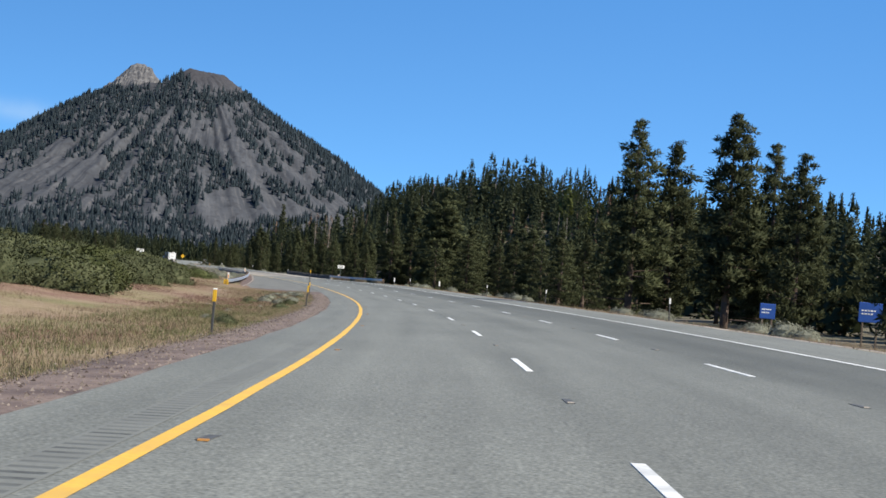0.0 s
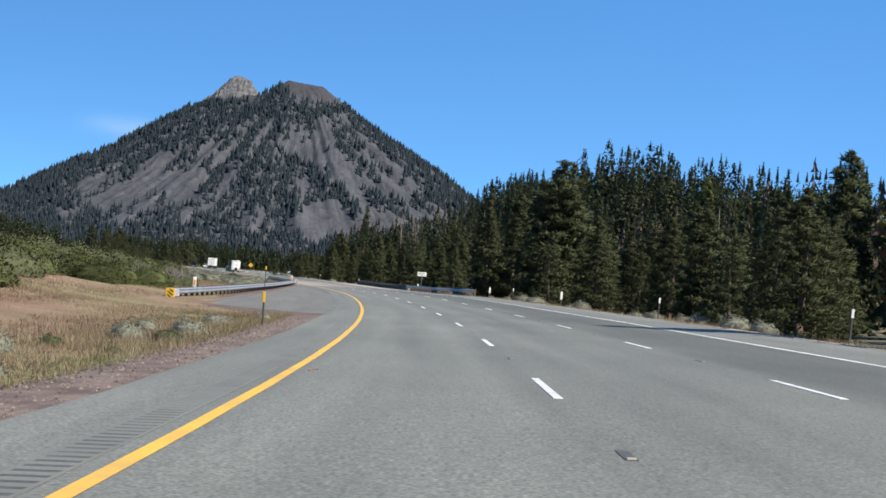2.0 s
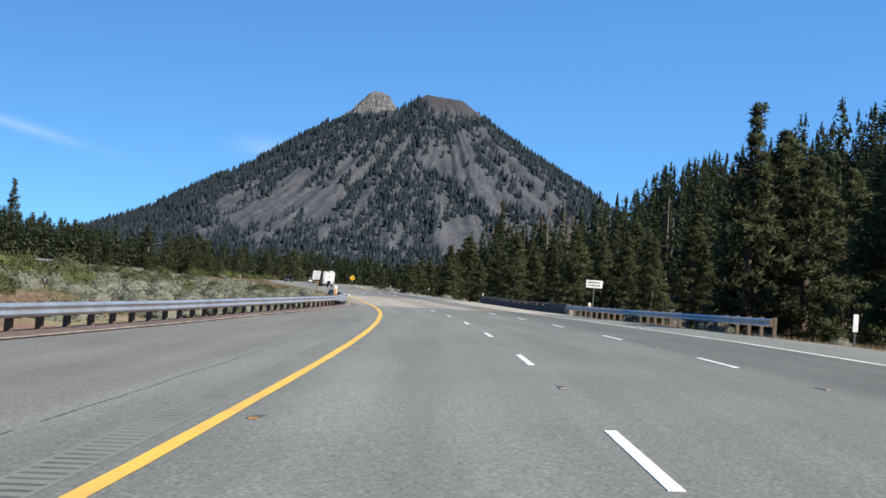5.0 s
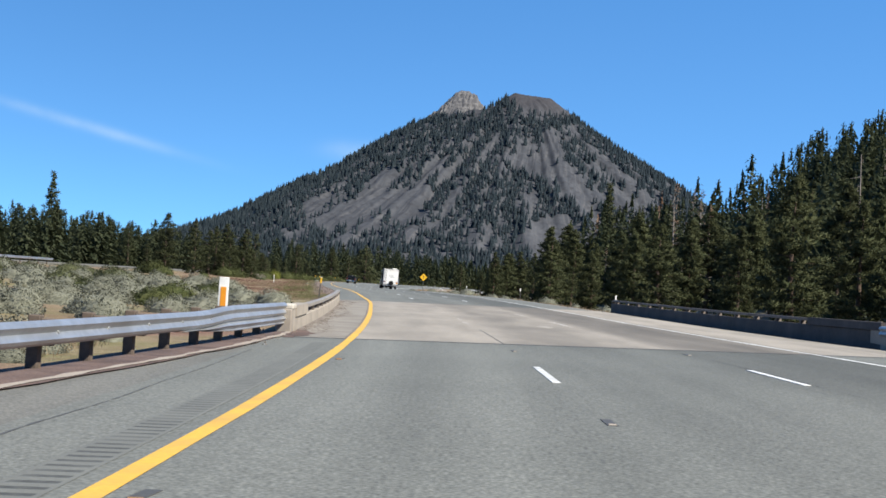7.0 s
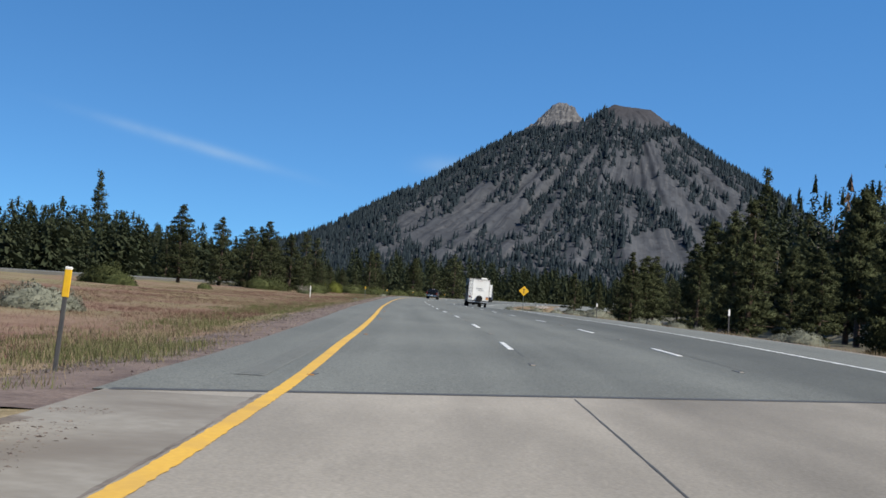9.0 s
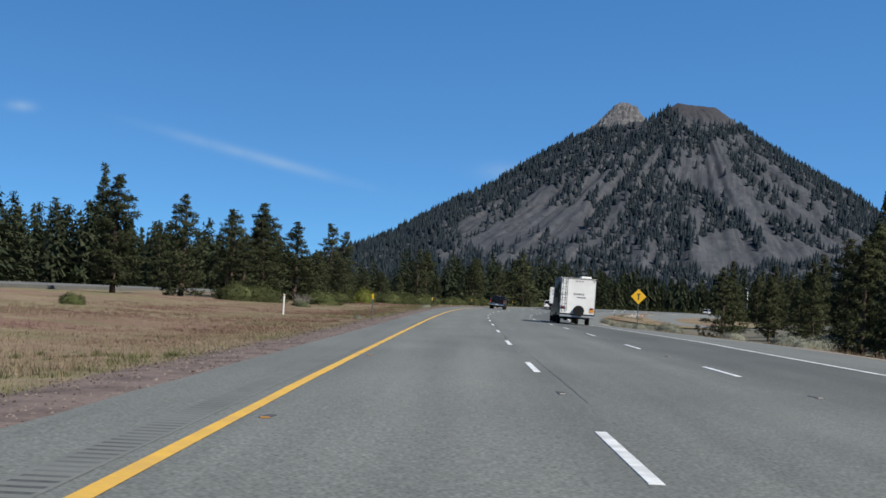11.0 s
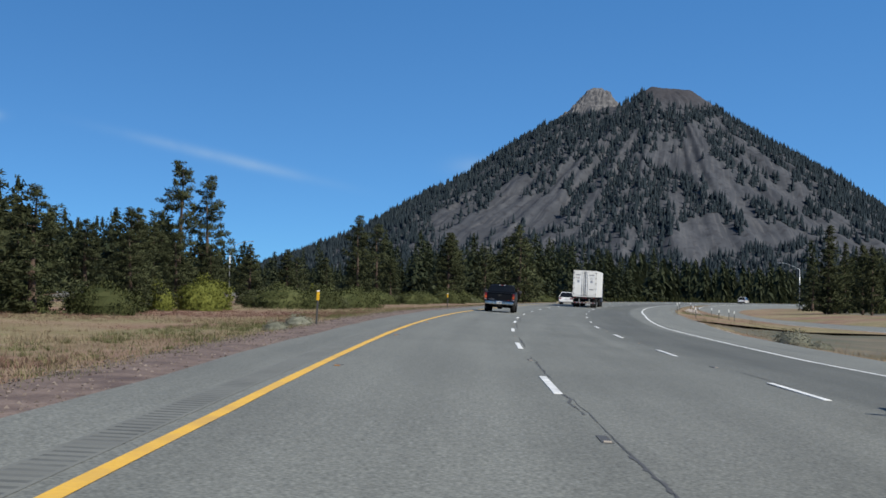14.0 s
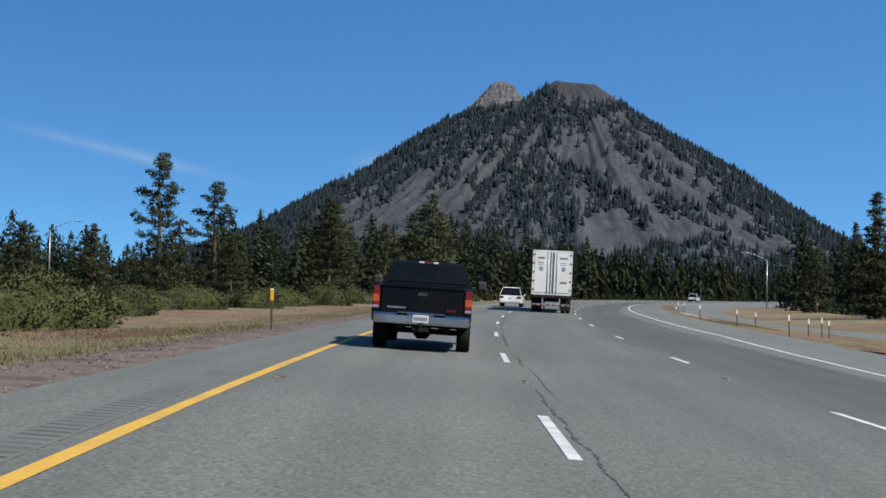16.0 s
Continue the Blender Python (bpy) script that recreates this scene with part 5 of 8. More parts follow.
# the deeper, three-wave beam where the guardrail meets the bridge wall
LOW = [(0.0, 0.0), (0.045, -0.04), (0.078, -0.08), (0.045, -0.125), (0.012, -0.165), (0.045, -0.2), (0.03, -0.215)]
s_t = np.linspace(245.0, 254.6, 25)
V_t = []
for du, dz in LOW + [(p[0] - 0.006, p[1]) for p in reversed(LOW)]:
    u_t = rail_u(s_t) + du + 0.002
    x_t, y_t = spot(s_t, u_t)
    V_t.append(np.stack([x_t, y_t, road_z(s_t, u_t) + 0.31 + 0.07 * ramp(s_t, 246.5, 248.3) + 0.85 * dz * (0.15 + 0.85 * ramp(s_t, 246.0, 248.5))], 1))
n_t, w_t = len(s_t), len(V_t)
part("deep_beam", raw("deep_beam", np.concatenate(V_t), [(j * n_t + i, ((j + 1) % w_t) * n_t + i, ((j + 1) % w_t) * n_t + i + 1, j * n_t + i + 1) for j in range(w_t) for i in range(n_t - 1)], GALV), GALV, railA, "lower corrugation of the galvanised beam")
PALE_STEEL = mat("pale_steel", (0.62, 0.64, 0.66), (0.52, 0.54, 0.56), 0.5, 0.2, fine=6, coarse=1.1, c3=(0.44, 0.45, 0.46))
# striped terminal at the start of the guardrail
m_ = road_frame(136.4, float(rail_u(136.4)), -0.05)
term = thing("guardrail_terminal", "boxy guardrail end with black and yellow striped nose", "guardrail end", m_)
part("body", Build().box((0, 1.2, 0.44), (0.40, 2.3, 0.42), 0.03), PALE_STEEL, term, "pale grey terminal box")
part("rail_tail", Build().box((0.0, 3.6, 0.45), (0.09, 3.0, 0.30), 0.03), GALV, term)
part("nose_plate", Build().box((0, 0.0, 0.44), (0.46, 0.05, 0.50), 0.012), YELLOW_SHEET, term, "yellow nose plate")
for k in range(3):
    sb = Build().box((0, 0, 0), (0.34 if k == 1 else 0.24, 0.006, 0.07), 0.0, Matrix.Translation(((k - 1) * 0.06, -0.03, 0.42 + (k - 1) * 0.14)) @ Matrix.Rotation(radians(40), 4, "Y"))
    part("stripe", sb, BLACK, term, "black diagonal stripe")
part("strut", Build().box((0, 0.2, 0.15), (0.12, 0.16, 0.5), 0.01).box((0, 2.0, 0.15), (0.12, 0.16, 0.5), 0.01), TIMBER, term)

# ---- bridge parapets ----


def parapet(name, label, s0, s1, u, side, wall_h, rail_h, rail_mat, post_step=2.9, wall_mat=None, block_to=0.0):
    """A low wall with a raised solid length up to block_to, then a rail on brackets whose far end bends down to the wall."""
    g = thing(name, label, "parapet")
    s = np.linspace(s0, s1, int((s1 - s0) / 2) + 1)
    V, n = [], len(s)
    prof = [(0, -0.3), (0.0, 0.0), (0.03, wall_h - 0.03), (0.06, wall_h), (0.30, wall_h), (0.33, wall_h - 0.03), (0.33, -0.6)]
    for du, dz in prof:
        uu = np.full(n, u - side * du)
        x, y = spot(s, uu)
        V.append(np.stack([x, y, road_z(s, uu) + dz], 1))
    w = len(prof)
    F = [(j * n + i, (j + 1) * n + i, (j + 1) * n + i + 1, j * n + i + 1) for j in range(w - 1) for i in range(n - 1)]
    F += [tuple(j * n for j in range(w)), tuple(j * n + n - 1 for j in reversed(range(w)))]
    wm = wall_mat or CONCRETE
    part("wall", raw("wall", np.concatenate(V), F, wm), wm, g, "concrete wall coloured dark for its shaded face" if wall_mat else "low tan concrete wall")
    s0, s_wall = max(s0, block_to), s0
    s = np.linspace(s0, s1 - 0.3, int((s1 - s0) / 2) + 1)
    V, n, rp = [], len(s), [(0.02, rail_h - 0.10), (0.02, rail_h - 0.01), (0.04, rail_h), (0.18, rail_h), (0.20, rail_h - 0.01), (0.20, rail_h - 0.10)]
    for du, dz in rp:
        uu = np.full(n, u - side * du)
        x, y = spot(s, uu)
        V.append(np.stack([x, y, road_z(s, uu) + dz], 1))
    w = len(rp)
    F = [(j * n + i, ((j + 1) % w) * n + i, ((j + 1) % w) * n + i + 1, j * n + i + 1) for j in range(w) for i in range(n - 1)]
    F += [tuple(j * n for j in range(w)), tuple(j * n + n - 1 for j in reversed(range(w)))]
    part("rail", raw("rail", np.concatenate(V), F, rail_mat), rail_mat, g, "steel rail on brackets")
    bend, R_ = [], rail_h - wall_h + 0.02
    for k in range(9):
        q = k / 8 * math.pi / 2
        for rad in (R_, R_ - 0.09):
            for du in (0.02, 0.20):
                bend.append(tuple(at_road(s1 - 0.3 + rad * math.sin(q), u - side * du, rail_h - R_ + rad * math.cos(q))))
    bend_f = [(4 * k + a_, 4 * k + b_, 4 * k + 4 + b_, 4 * k + 4 + a_) for k in range(8) for a_, b_ in ((0, 1), (1, 3), (3, 2), (2, 0))] + [(0, 2, 3, 1), (32, 33, 35, 34)]
    part("rail_end", raw("rail_end", bend, bend_f, rail_mat), rail_mat, g, "rail end bent down to the wall")
    if block_to:
        top_b = []
        for sb in (s_wall, block_to):
            for du, dz in ((-0.015, wall_h + 0.004), (0.0, rail_h + 0.02), (0.33, rail_h + 0.02), (0.345, wall_h + 0.004)):
                top_b.append(tuple(at_road(sb, u - side * du, dz)))
        part("raised_block", raw("raised_block", top_b, [(0, 1, 5, 4), (1, 2, 6, 5), (2, 3, 7, 6), (3, 0, 4, 7), (0, 3, 2, 1), (4, 5, 6, 7)], wm), wm, g, "solid raised length of wall")
    h = rail_h - wall_h - 0.09
    pm = Build().prism([(-0.11, 0.0), (0.11, 0.0), (0.075, h), (-0.075, h)], -0.09, 0.09).mesh("bracket", STEEL_DARK)
    k = s0 + 1.0
    while k < s1 - 0.3:
        ob = new("bracket", pm)
        ob.parent = g
        ob.matrix_basis = road_frame(k, u - side * 0.14, wall_h)
        k += post_step
    return g


parapet("bridge_parapet", "low concrete bridge wall with a steel rail on dark brackets", 255.5, 295.6, -3.42, 1, 0.33, 0.58, mat("weathered_rail", (0.36, 0.345, 0.32), (0.27, 0.25, 0.23), 0.6, 0.5, fine=7, coarse=1, c3=(0.22, 0.19, 0.17)), block_to=259.5)
# this wall's shade is painted in by the near-black concrete
parapet("bridge_parapet", "bridge wall in shade beyond the wide shoulder", 262, 306, 13.1, -1, 0.52, 0.74, STEEL_DARK, 2.9, SHADED_CONCRETE, block_to=269.0)
for s, u, sg in ((255.0, -3.62, 1), (261.6, 13.3, -1)):
    e_ = thing("parapet_end", "square concrete end block of the bridge wall", "end block", road_frame(s, u))
    part("block", Build().box((0, 0.35 * (1 if s < 280 else -1), 0.08), (0.38, 1.9, 0.92), 0.03), CONCRETE, e_)
    part("cap", Build().box((0, 0, 0.585), (0.42, 0.95, 0.13), 0.03), PALE_CONCRETE, e_, "pale square cap")

# ---- posts and signs ----
made_posts = {}


def marker(s, u, kind, h, label, lean=0.0, turn=0.0):
    """Slim roadside marker posts: a post with a reflector paddle."""
    key = (kind, h)
    m = ground_frame(s, u, 0.02) @ Matrix.Rotation(radians(lean), 4, "Y") @ Matrix.Rotation(radians(turn), 4, "Z")
    if key in made_posts:
        ob = copy_thing(made_posts[key], m)
        return tagged(ob, label)
    ob = thing("marker_post", label, "marker post", m, "roadside marker posts")
    if kind == "yellow":
        part("post", Build().box((0, 0, h * 0.38 - 0.1), (0.055, 0.03, h * 0.76 + 0.3), 0.008), POST_DARK, ob)
        part("paddle", Build().box((0, -0.006, h * 0.865), (0.088, 0.02, h * 0.27), 0.008), YELLOW_SHEET, ob, "yellow reflector paddle")
        part("cap", Build().box((0, -0.002, h * 1.005), (0.09, 0.028, 0.04), 0.008), WHITE_PLASTIC, ob)
    elif kind == "steel":
        part("post", Build().box((0, 0, h * 0.40 - 0.1), (0.055, 0.035, h * 0.80 + 0.3), 0.008), POST_GREEN, ob)
        part("paddle", Build().box((0, -0.006, h * 0.89), (0.085, 0.02, h * 0.22), 0.008), YELLOW_SHEET, ob, "yellow reflector paddle")
    elif kind == "snow":
        part("post", Build().box((0, 0, h * 0.24 - 0.1), (0.06, 0.03, h * 0.48 + 0.2), 0.008), POST_DARK, ob)
        part("paddle", Build().box((0, -0.006, h * 0.50), (0.082, 0.02, h * 0.19), 0.008), YELLOW_SHEET, ob, "yellow reflector paddle")
        part("snow_pole", Build().tube((0, 0.01, h * 0.4), (0, 0.01, h), 0.012, n=6), POST_DARK, ob, "thin snow pole")
        part("pole_tip", Build().tube((0, 0.01, h * 0.97), (0, 0.01, h * 1.03), 0.022, n=6), YELLOW_SHEET, ob)
    elif kind == "white":
        part("post", Build().box((0, 0, h * 0.38 - 0.1), (0.06, 0.03, h * 0.76 + 0.3), 0.008), POST_DARK, ob)
        part("paddle", Build().box((0, -0.006, h * 0.87), (0.09, 0.02, h * 0.24), 0.008), WHITE_PLASTIC, ob, "white reflector paddle")
    elif kind == "panel":
        part("post", Build().box((0, 0.01, h * 0.25), (0.07, 0.04, h * 0.5 + 0.3), 0.008), POST_DARK, ob)
        part("plate", Build().box((0, -0.02, h * 0.72), (0.20, 0.02, h * 0.56), 0.012), WHITE_PLASTIC, ob, "white marker plate")
        part("reflector", Build().box((0, -0.034, h * 0.70), (0.115, 0.012, h * 0.30), 0.004), AMBER_SHEET, ob, "amber reflector")
    elif kind == "plain":
        part("post", Build().box((0, 0, h * 0.5 - 0.15), (0.09, 0.05, h + 0.3), 0.012), WHITE_PLASTIC, ob)
        part("top_band", Build().box((0, -0.002, h * 0.93), (0.095, 0.055, 0.06), 0.012), AMBER_SHEET, ob)
    elif kind == "white_panel":
        part("post", Build().box((0, 0.01, h * 0.3), (0.07, 0.04, h * 0.6 + 0.3), 0.008), POST_DARK, ob)
        part("plate", Build().box((0, -0.02, h * 0.74), (0.17, 0.02, h * 0.52), 0.012), WHITE_PLASTIC, ob, "white marker plate")
    made_posts[key] = ob
    return ob


marker(31.2, -4.9, "yellow", 1.02, "yellow reflector marker in the dry grass")
marker(66.5, -4.62, "snow", 1.75, "marker post with a thin snow pole", 2.6)
marker(105.4, -4.77, "snow", 1.75, "marker post with a thin snow pole", -1.0)
marker(301.5, -4.65, "yellow", 1.25, "yellow reflector marker on a dark post", 3.5)
marker(415.6, -4.55, "steel", 1.30, "yellow reflector marker on a steel post")
marker(483.5, -4.5, "yellow", 1.02, "yellow reflector marker leaning in the grass", 2.0)
marker(540, -4.4, "yellow", 1.02, "yellow reflector marker in the dry grass")
marker(600, -4.6, "yellow", 1.02, "yellow reflector marker in the dry grass")
marker(428.1, -10.6, "plain", 1.2, "white post with an orange band in the meadow")
marker(250.2, -4.5, "panel", 1.30, "white plate with an amber reflector behind the guardrail")
marker(147.2, -11.9, "panel", 1.15, "white plate with an amber reflector behind the guardrail")
marker(259.0, 14.2, "panel", 1.2, "white plate with an amber reflector behind the guardrail")
for s, u in ((68, 13.3), (107, 13.6), (135.5, 13.5), (306.5, 13.5), (346.5, 13.6), (388, 13.6), (30, 13.4), (190, 13.6)):
    marker(s, u, "white", 1.18, "white reflector marker on a slim post", (s * 7) % 5 - 2)
marker(163, 12.9, "white_panel", 1.1, "white marker plate at the edge of the sagebrush")
marker(203, 13.4, "white_panel", 1.1, "white marker plate before the guardrail")
for s, u, h in ((572.1, 15.0, 1.15), (581.1, 17.6, 1.15), (583.0, 18.7, 1.3), (584.0, 19.3, 1.15), (594.2, 15.5, 1.15), (602.0, 17.7, 1.15), (601.5, 13.9, 1.15), (627.0, 13.95, 1.15), (641, 15.0, 1.15)):
    marker(s, u, "white", h, "white reflector marker in the gore", (s * 3) % 4 - 2)
# white lettered board before the bridge; its words are too small to read
sg = thing("name_board", "white board with two lines of dark lettering on a post", "sign", ground_frame(268, 16.4, 0.0))
part("post", Build().box((0, 0.03, 1.4), (0.09, 0.07, 3.6), 0.01), POST_GREEN, sg)
part("board", Build().box((0, 0, 3.0), (1.35, 0.03, 0.62), 0.03), WHITE_PLASTIC, sg)
for z, w in ((3.13, 1.05), (2.89, 0.95)):
    k, x = 0, -w / 2
    while x < w / 2 - 0.06:
        L = 0.07 + 0.05 * ((k * 7) % 3)
        part("lettering", Build().box((x + L / 2, -0.018, z), (L, 0.006, 0.10)), BLACK, sg)
        x += L + 0.045
        k += 1
for s, u, w, h, top in ((76.3, 20.9, 0.9, 0.85, 1.76), (74.5, 26.1, 1.35, 1.1, 2.5)):
    bs = thing("blue_sign", "blue service sign with pale lettering in front of the trees", "sign", ground_frame(s, u, 0.0))
    for x in (-w * 0.3, w * 0.3):
        part("post", Build().box((x, 0.04, top / 2), (0.1, 0.08, top + 0.6), 0.01), TIMBER, bs)
    part("board", Build().box((0, 0, top), (w, 0.04, h), 0.04), BLUE_SIGN, bs)
    for z, n_l in ((0.10, 5), (-0.08, 4)):
        for k in range(n_l):
            part("lettering", Build().box((-w * 0.34 + k * w * 0.13, -0.024, top + z), (w * (0.08 + 0.02 * ((k * 3) % 2)), 0.006, 0.07)), WHITE_PLASTIC, bs)
# warning diamond
dm = thing("warning_sign", "yellow diamond warning sign on a steel post", "sign", ground_frame(470.5, 14.4, 0.0))
part("post", Build().box((0, 0.03, 1.4), (0.08, 0.06, 3.6), 0.01), POST_GREEN, dm)
db = Build()
db.box((0, 0, 0), (0.95, 0.03, 0.95), 0.04, Matrix.Translation((0, 0, 3.0)) @ Matrix.Rotation(math.pi / 4, 4, "Y"))
part("board", db, YELLOW_SHEET, dm)
part("arrow", Build().box((0, -0.02, 2.95), (0.10, 0.008, 0.5)).box((0, -0.02, 3.2), (0.26, 0.008, 0.12)), BLACK, dm)
for s, u in ((478, -62), (520, -64)):
    rs_ = thing("road_sign_back", "grey back of a small sign beyond the carriageway", "sign", ground_frame(s, u, 0.0))
    part("post", Build().box((-0.4, 0, 0.8), (0.08, 0.06, 2.6)).box((0.4, 0, 0.8), (0.08, 0.06, 2.6)), POST_GREEN, rs_)
    part("board", Build().box((0, -0.04, 1.9), (1.5, 0.03, 0.9), 0.02), POST_GREEN, rs_)


def street_lamp(s, u, h, arm, label):
    m = ground_frame(s, u, 0.1)
    lp = thing("street_lamp", label, "street lamp", m, "street lamps")
    part("pole", Build().tube((0, 0, 0), (0, 0, h * 0.86), 0.13, 0.08, 10), GALV, lp)
    ab = Build()
    for k in range(6):
        a0, a1 = k / 6, (k + 1) / 6
        ab.tube((arm * a0, 0, h * (0.86 + 0.14 * math.sin(a0 * 1.57))), (arm * a1, 0, h * (0.86 + 0.14 * math.sin(a1 * 1.57))), 0.07 - 0.03 * a0, 0.07 - 0.03 * a1, 8)
    part("arm", ab, GALV, lp)
    part("lamp_head", Build().box((arm * 1.06, 0, h * 0.995), (0.7, 0.3, 0.16), 0.05), GALV, lp)


street_lamp(700, -80, 10.5, 4.5, "tall street lamp with a curved arm above the bushes")
street_lamp(790, 23.2, 11.4, -4.5, "tall street lamp with a curved arm at the bend")

# ---- gore and ramp ----


def ramp_u(s):
    return np.interp(s, [560, 590, 621, 643, 672, 720, 960], [31.0, 25.0, 19.6, 16.6, 14.4, 12.9, 12.4])


tagged(strip("ramp", 560, 960, 5, [lambda s: ramp_u(s), lambda s: ramp_u(s) + 6.8], ASPHALT, h=0.07, on_road=False, edge=0.1, seed=14, thick=0.3),
       "slip road joining beyond the gore", "road", kind="structure")
tagged(strip("ramp_line", 560, 900, 5, [lambda s: ramp_u(s) + 0.35, lambda s: ramp_u(s) + 0.5], WHITE_PAINT, h=0.078, on_road=False, seed=15),
       "white line along the slip road", "road marking", kind="structure")
tagged(strip("gore_dirt", 556, 648, 1.5, [lambda s: np.interp(s, [556, 600, 648], [13.6, 13.9, 13.9]), lambda s: 0.5 * (13.9 + ramp_u(s)), lambda s: ramp_u(s) + 0.1], MEADOW, h=0.10, on_road=False, seed=24), "dry weedy dirt between the highway and the slip road", "ground", kind="structure")
tagged(strip("ramp_bank", 575, 800, 2.5, [lambda s: ramp_u(s) + 6.7, lambda s: ramp_u(s) + 11, lambda s: ramp_u(s) + 20], MEADOW, h=(0.08, 0.35, 0.5), on_road=False, seed=25), "red-brown bank beyond the slip road", "ground", kind="structure")
tagged(strip("gore_concrete", 605, 650, 3, [lambda s: np.interp(s, [605, 650], [15.0, 14.5]), lambda s: np.interp(s, [605, 650], [17.5, 15.5])], DUST, h=0.125, on_road=False, edge=0.2, seed=16), "pale concrete apron in the gore", "pavement", kind="structure")

tagged(strip("cinder_patch", 251.6, 256.0, 0.2, [-3.40, -3.15, lambda s: -3.3 + 0.42 * np.sin(np.clip((s - 251.6) / 4.4, 0, 1) * np.pi) * (1 + 0.15 * np.sin(s * 5.0))], CINDER, h=0.009, seed=17), "dark red cinders washed onto the shoulder", "gravel", kind="structure")
tagged(strip("dusty_shoulder", GAP0 + 0.2, GAP1 - 1.8, 1.5, [-3.42, -2.8, lambda s: yellow_u(s) - 0.06], DUSTY_DECK, h=0.0035), "concrete shoulder grey with dust beside the bridge wall", "road shoulder", kind="structure")
tagged(strip("grit_line", GAP0 + 0.2, GAP1 - 1.4, 0.15, [lambda s: yellow_u(s) - 0.145 - 0.02 * np.sin(s * 0.9) * np.sin(s * 0.31), lambda s: yellow_u(s) - 0.108], DEBRIS, h=0.0065, edge=0.012, seed=19), "dark grit gathered beside the yellow line", "dirt", kind="structure")
tagged(strip("dirt_line", 256.0, 296.0, 0.25, [-3.42, -3.36, lambda s: -3.31 + 0.04 * np.sin(s * 1.3) * np.sin(s * 0.37) + 0.02 * np.sin(s * 4.1)], DEBRIS, h=(0.02, 0.012, 0.0045), edge=0.03, seed=18), "line of dirt along the foot of the bridge wall", "gravel", kind="structure")

# ---- bushes ----


def bush_mesh(name, r, h, tris, seed, material, size=0.09, lumps=7):
    """A rounded shrub: many small leaves over a lumpy dome, with gaps."""
    rs = np.random.RandomState(seed)
    a, e = rs.uniform(0, 6.283, tris), np.arcsin(rs.uniform(-0.05, 1.0, tris))
    d = np.stack([np.cos(a) * np.cos(e), np.sin(a) * np.cos(e), np.sin(e)], 1)
    bump = np.array([noise.noise((float(p[0]) * 2.2, float(p[1]) * 2.2, float(p[2]) * 2.2 + seed)) + 0.5 * noise.noise((float(p[0]) * 5, float(p[1]) * 5, float(p[2]) * 5 + seed)) for p in d])
    q = (1 + 0.42 * bump) * rs.uniform(0.8, 1.0, tris)
    c = d * q[:, None] * (r, r, h) + (0, 0, 0.03)
    way = d * 0.6 + rs.normal(0, 0.8, (tris, 3)) + (0, 0, 0.2)
    way /= np.linalg.norm(way, axis=1, keepdims=True)
    w = np.cross(way, rs.normal(0, 1, (tris, 3)))
    w /= np.linalg.norm(w, axis=1, keepdims=True)
    z = (size * rs.uniform(0.6, 1.4, tris))[:, None]
    V = np.stack([c + w * z * 0.45, c - w * z * 0.45, c + way * z * 1.05], 1)
    N = d / (r, r, h) * r + rs.normal(0, 0.30, (tris, 3))
    core, cn = [], []                      # the close-set inner leaves
    ring = [(0.0, 8), (0.35, 8), (0.75, 8), (1.15, 8), (1.5, 8)]
    P = [[np.array([math.cos(t * 0.7854 + q * 0.3) * math.cos(e0), math.sin(t * 0.7854 + q * 0.3) * math.cos(e0), math.sin(e0)]) for t in range(8)] for q, (e0, _) in enumerate(ring)]
    for q in range(4):
        for t in range(8):
            a0, a1, b0, b1 = P[q][t], P[q][(t + 1) % 8], P[q + 1][t], P[q + 1][(t + 1) % 8]
            core += [(a0, a1, b1), (a0, b1, b0)]
            cn += [a0 + b1, a0 + b1]
    core = np.array(core) * 0.90 * (r, r, h)
    V, N = np.concatenate([V, core]), np.concatenate([N, np.array(cn)])
    return leafy(name, V, N, material)


def stems_mesh(r, h, seed, material=None, count=9):
    rs, b = random.Random(seed), Build()
    for k in range(count):
        a, q = rs.uniform(0, 6.283), rs.uniform(0.2, 0.7)
        b.tube((0, 0, -0.1), (math.cos(a) * r * q, math.sin(a) * r * q, h * rs.uniform(0.5, 0.85)), 0.025 if count < 20 else 0.012, 0.006, 5, cap=False)
    return b.mesh("stems", material or GREY_WOOD)


BUSHES = {}
for kind, leaf, kinds in (("sage", SAGE, ((0.6, 0.55, 3400, 0.034), (0.85, 0.7, 4200, 0.040))), ("green", GREEN_BUSH, ((1.4, 1.2, 4200, 0.078), (1.75, 1.35, 5000, 0.082))),
                          ("olive", OLIVE, ((1.3, 1.2, 3600, 0.080), (1.7, 1.3, 4400, 0.084))), ("leafy", LEAF_YELLOW, ((1.2, 1.5, 3600, 0.085), (1.0, 1.9, 3600, 0.085)))):
    BUSHES[kind] = [(bush_mesh("leaves", r, h, n, k + len(kind), leaf, q), stems_mesh(r * 0.8, h * 0.7, k + 3), bush_mesh("leaves", r, h, n // 2, k + len(kind), leaf, q * 1.35)) for k, (r, h, n, q) in enumerate(kinds)]
BUSHES["bare"] = [(bush_mesh("leaves", 1.0, 0.9, 160, 5, OLIVE, size=0.1), stems_mesh(1.6, 1.7, 5, None, 60), None)]
made_bush = {}


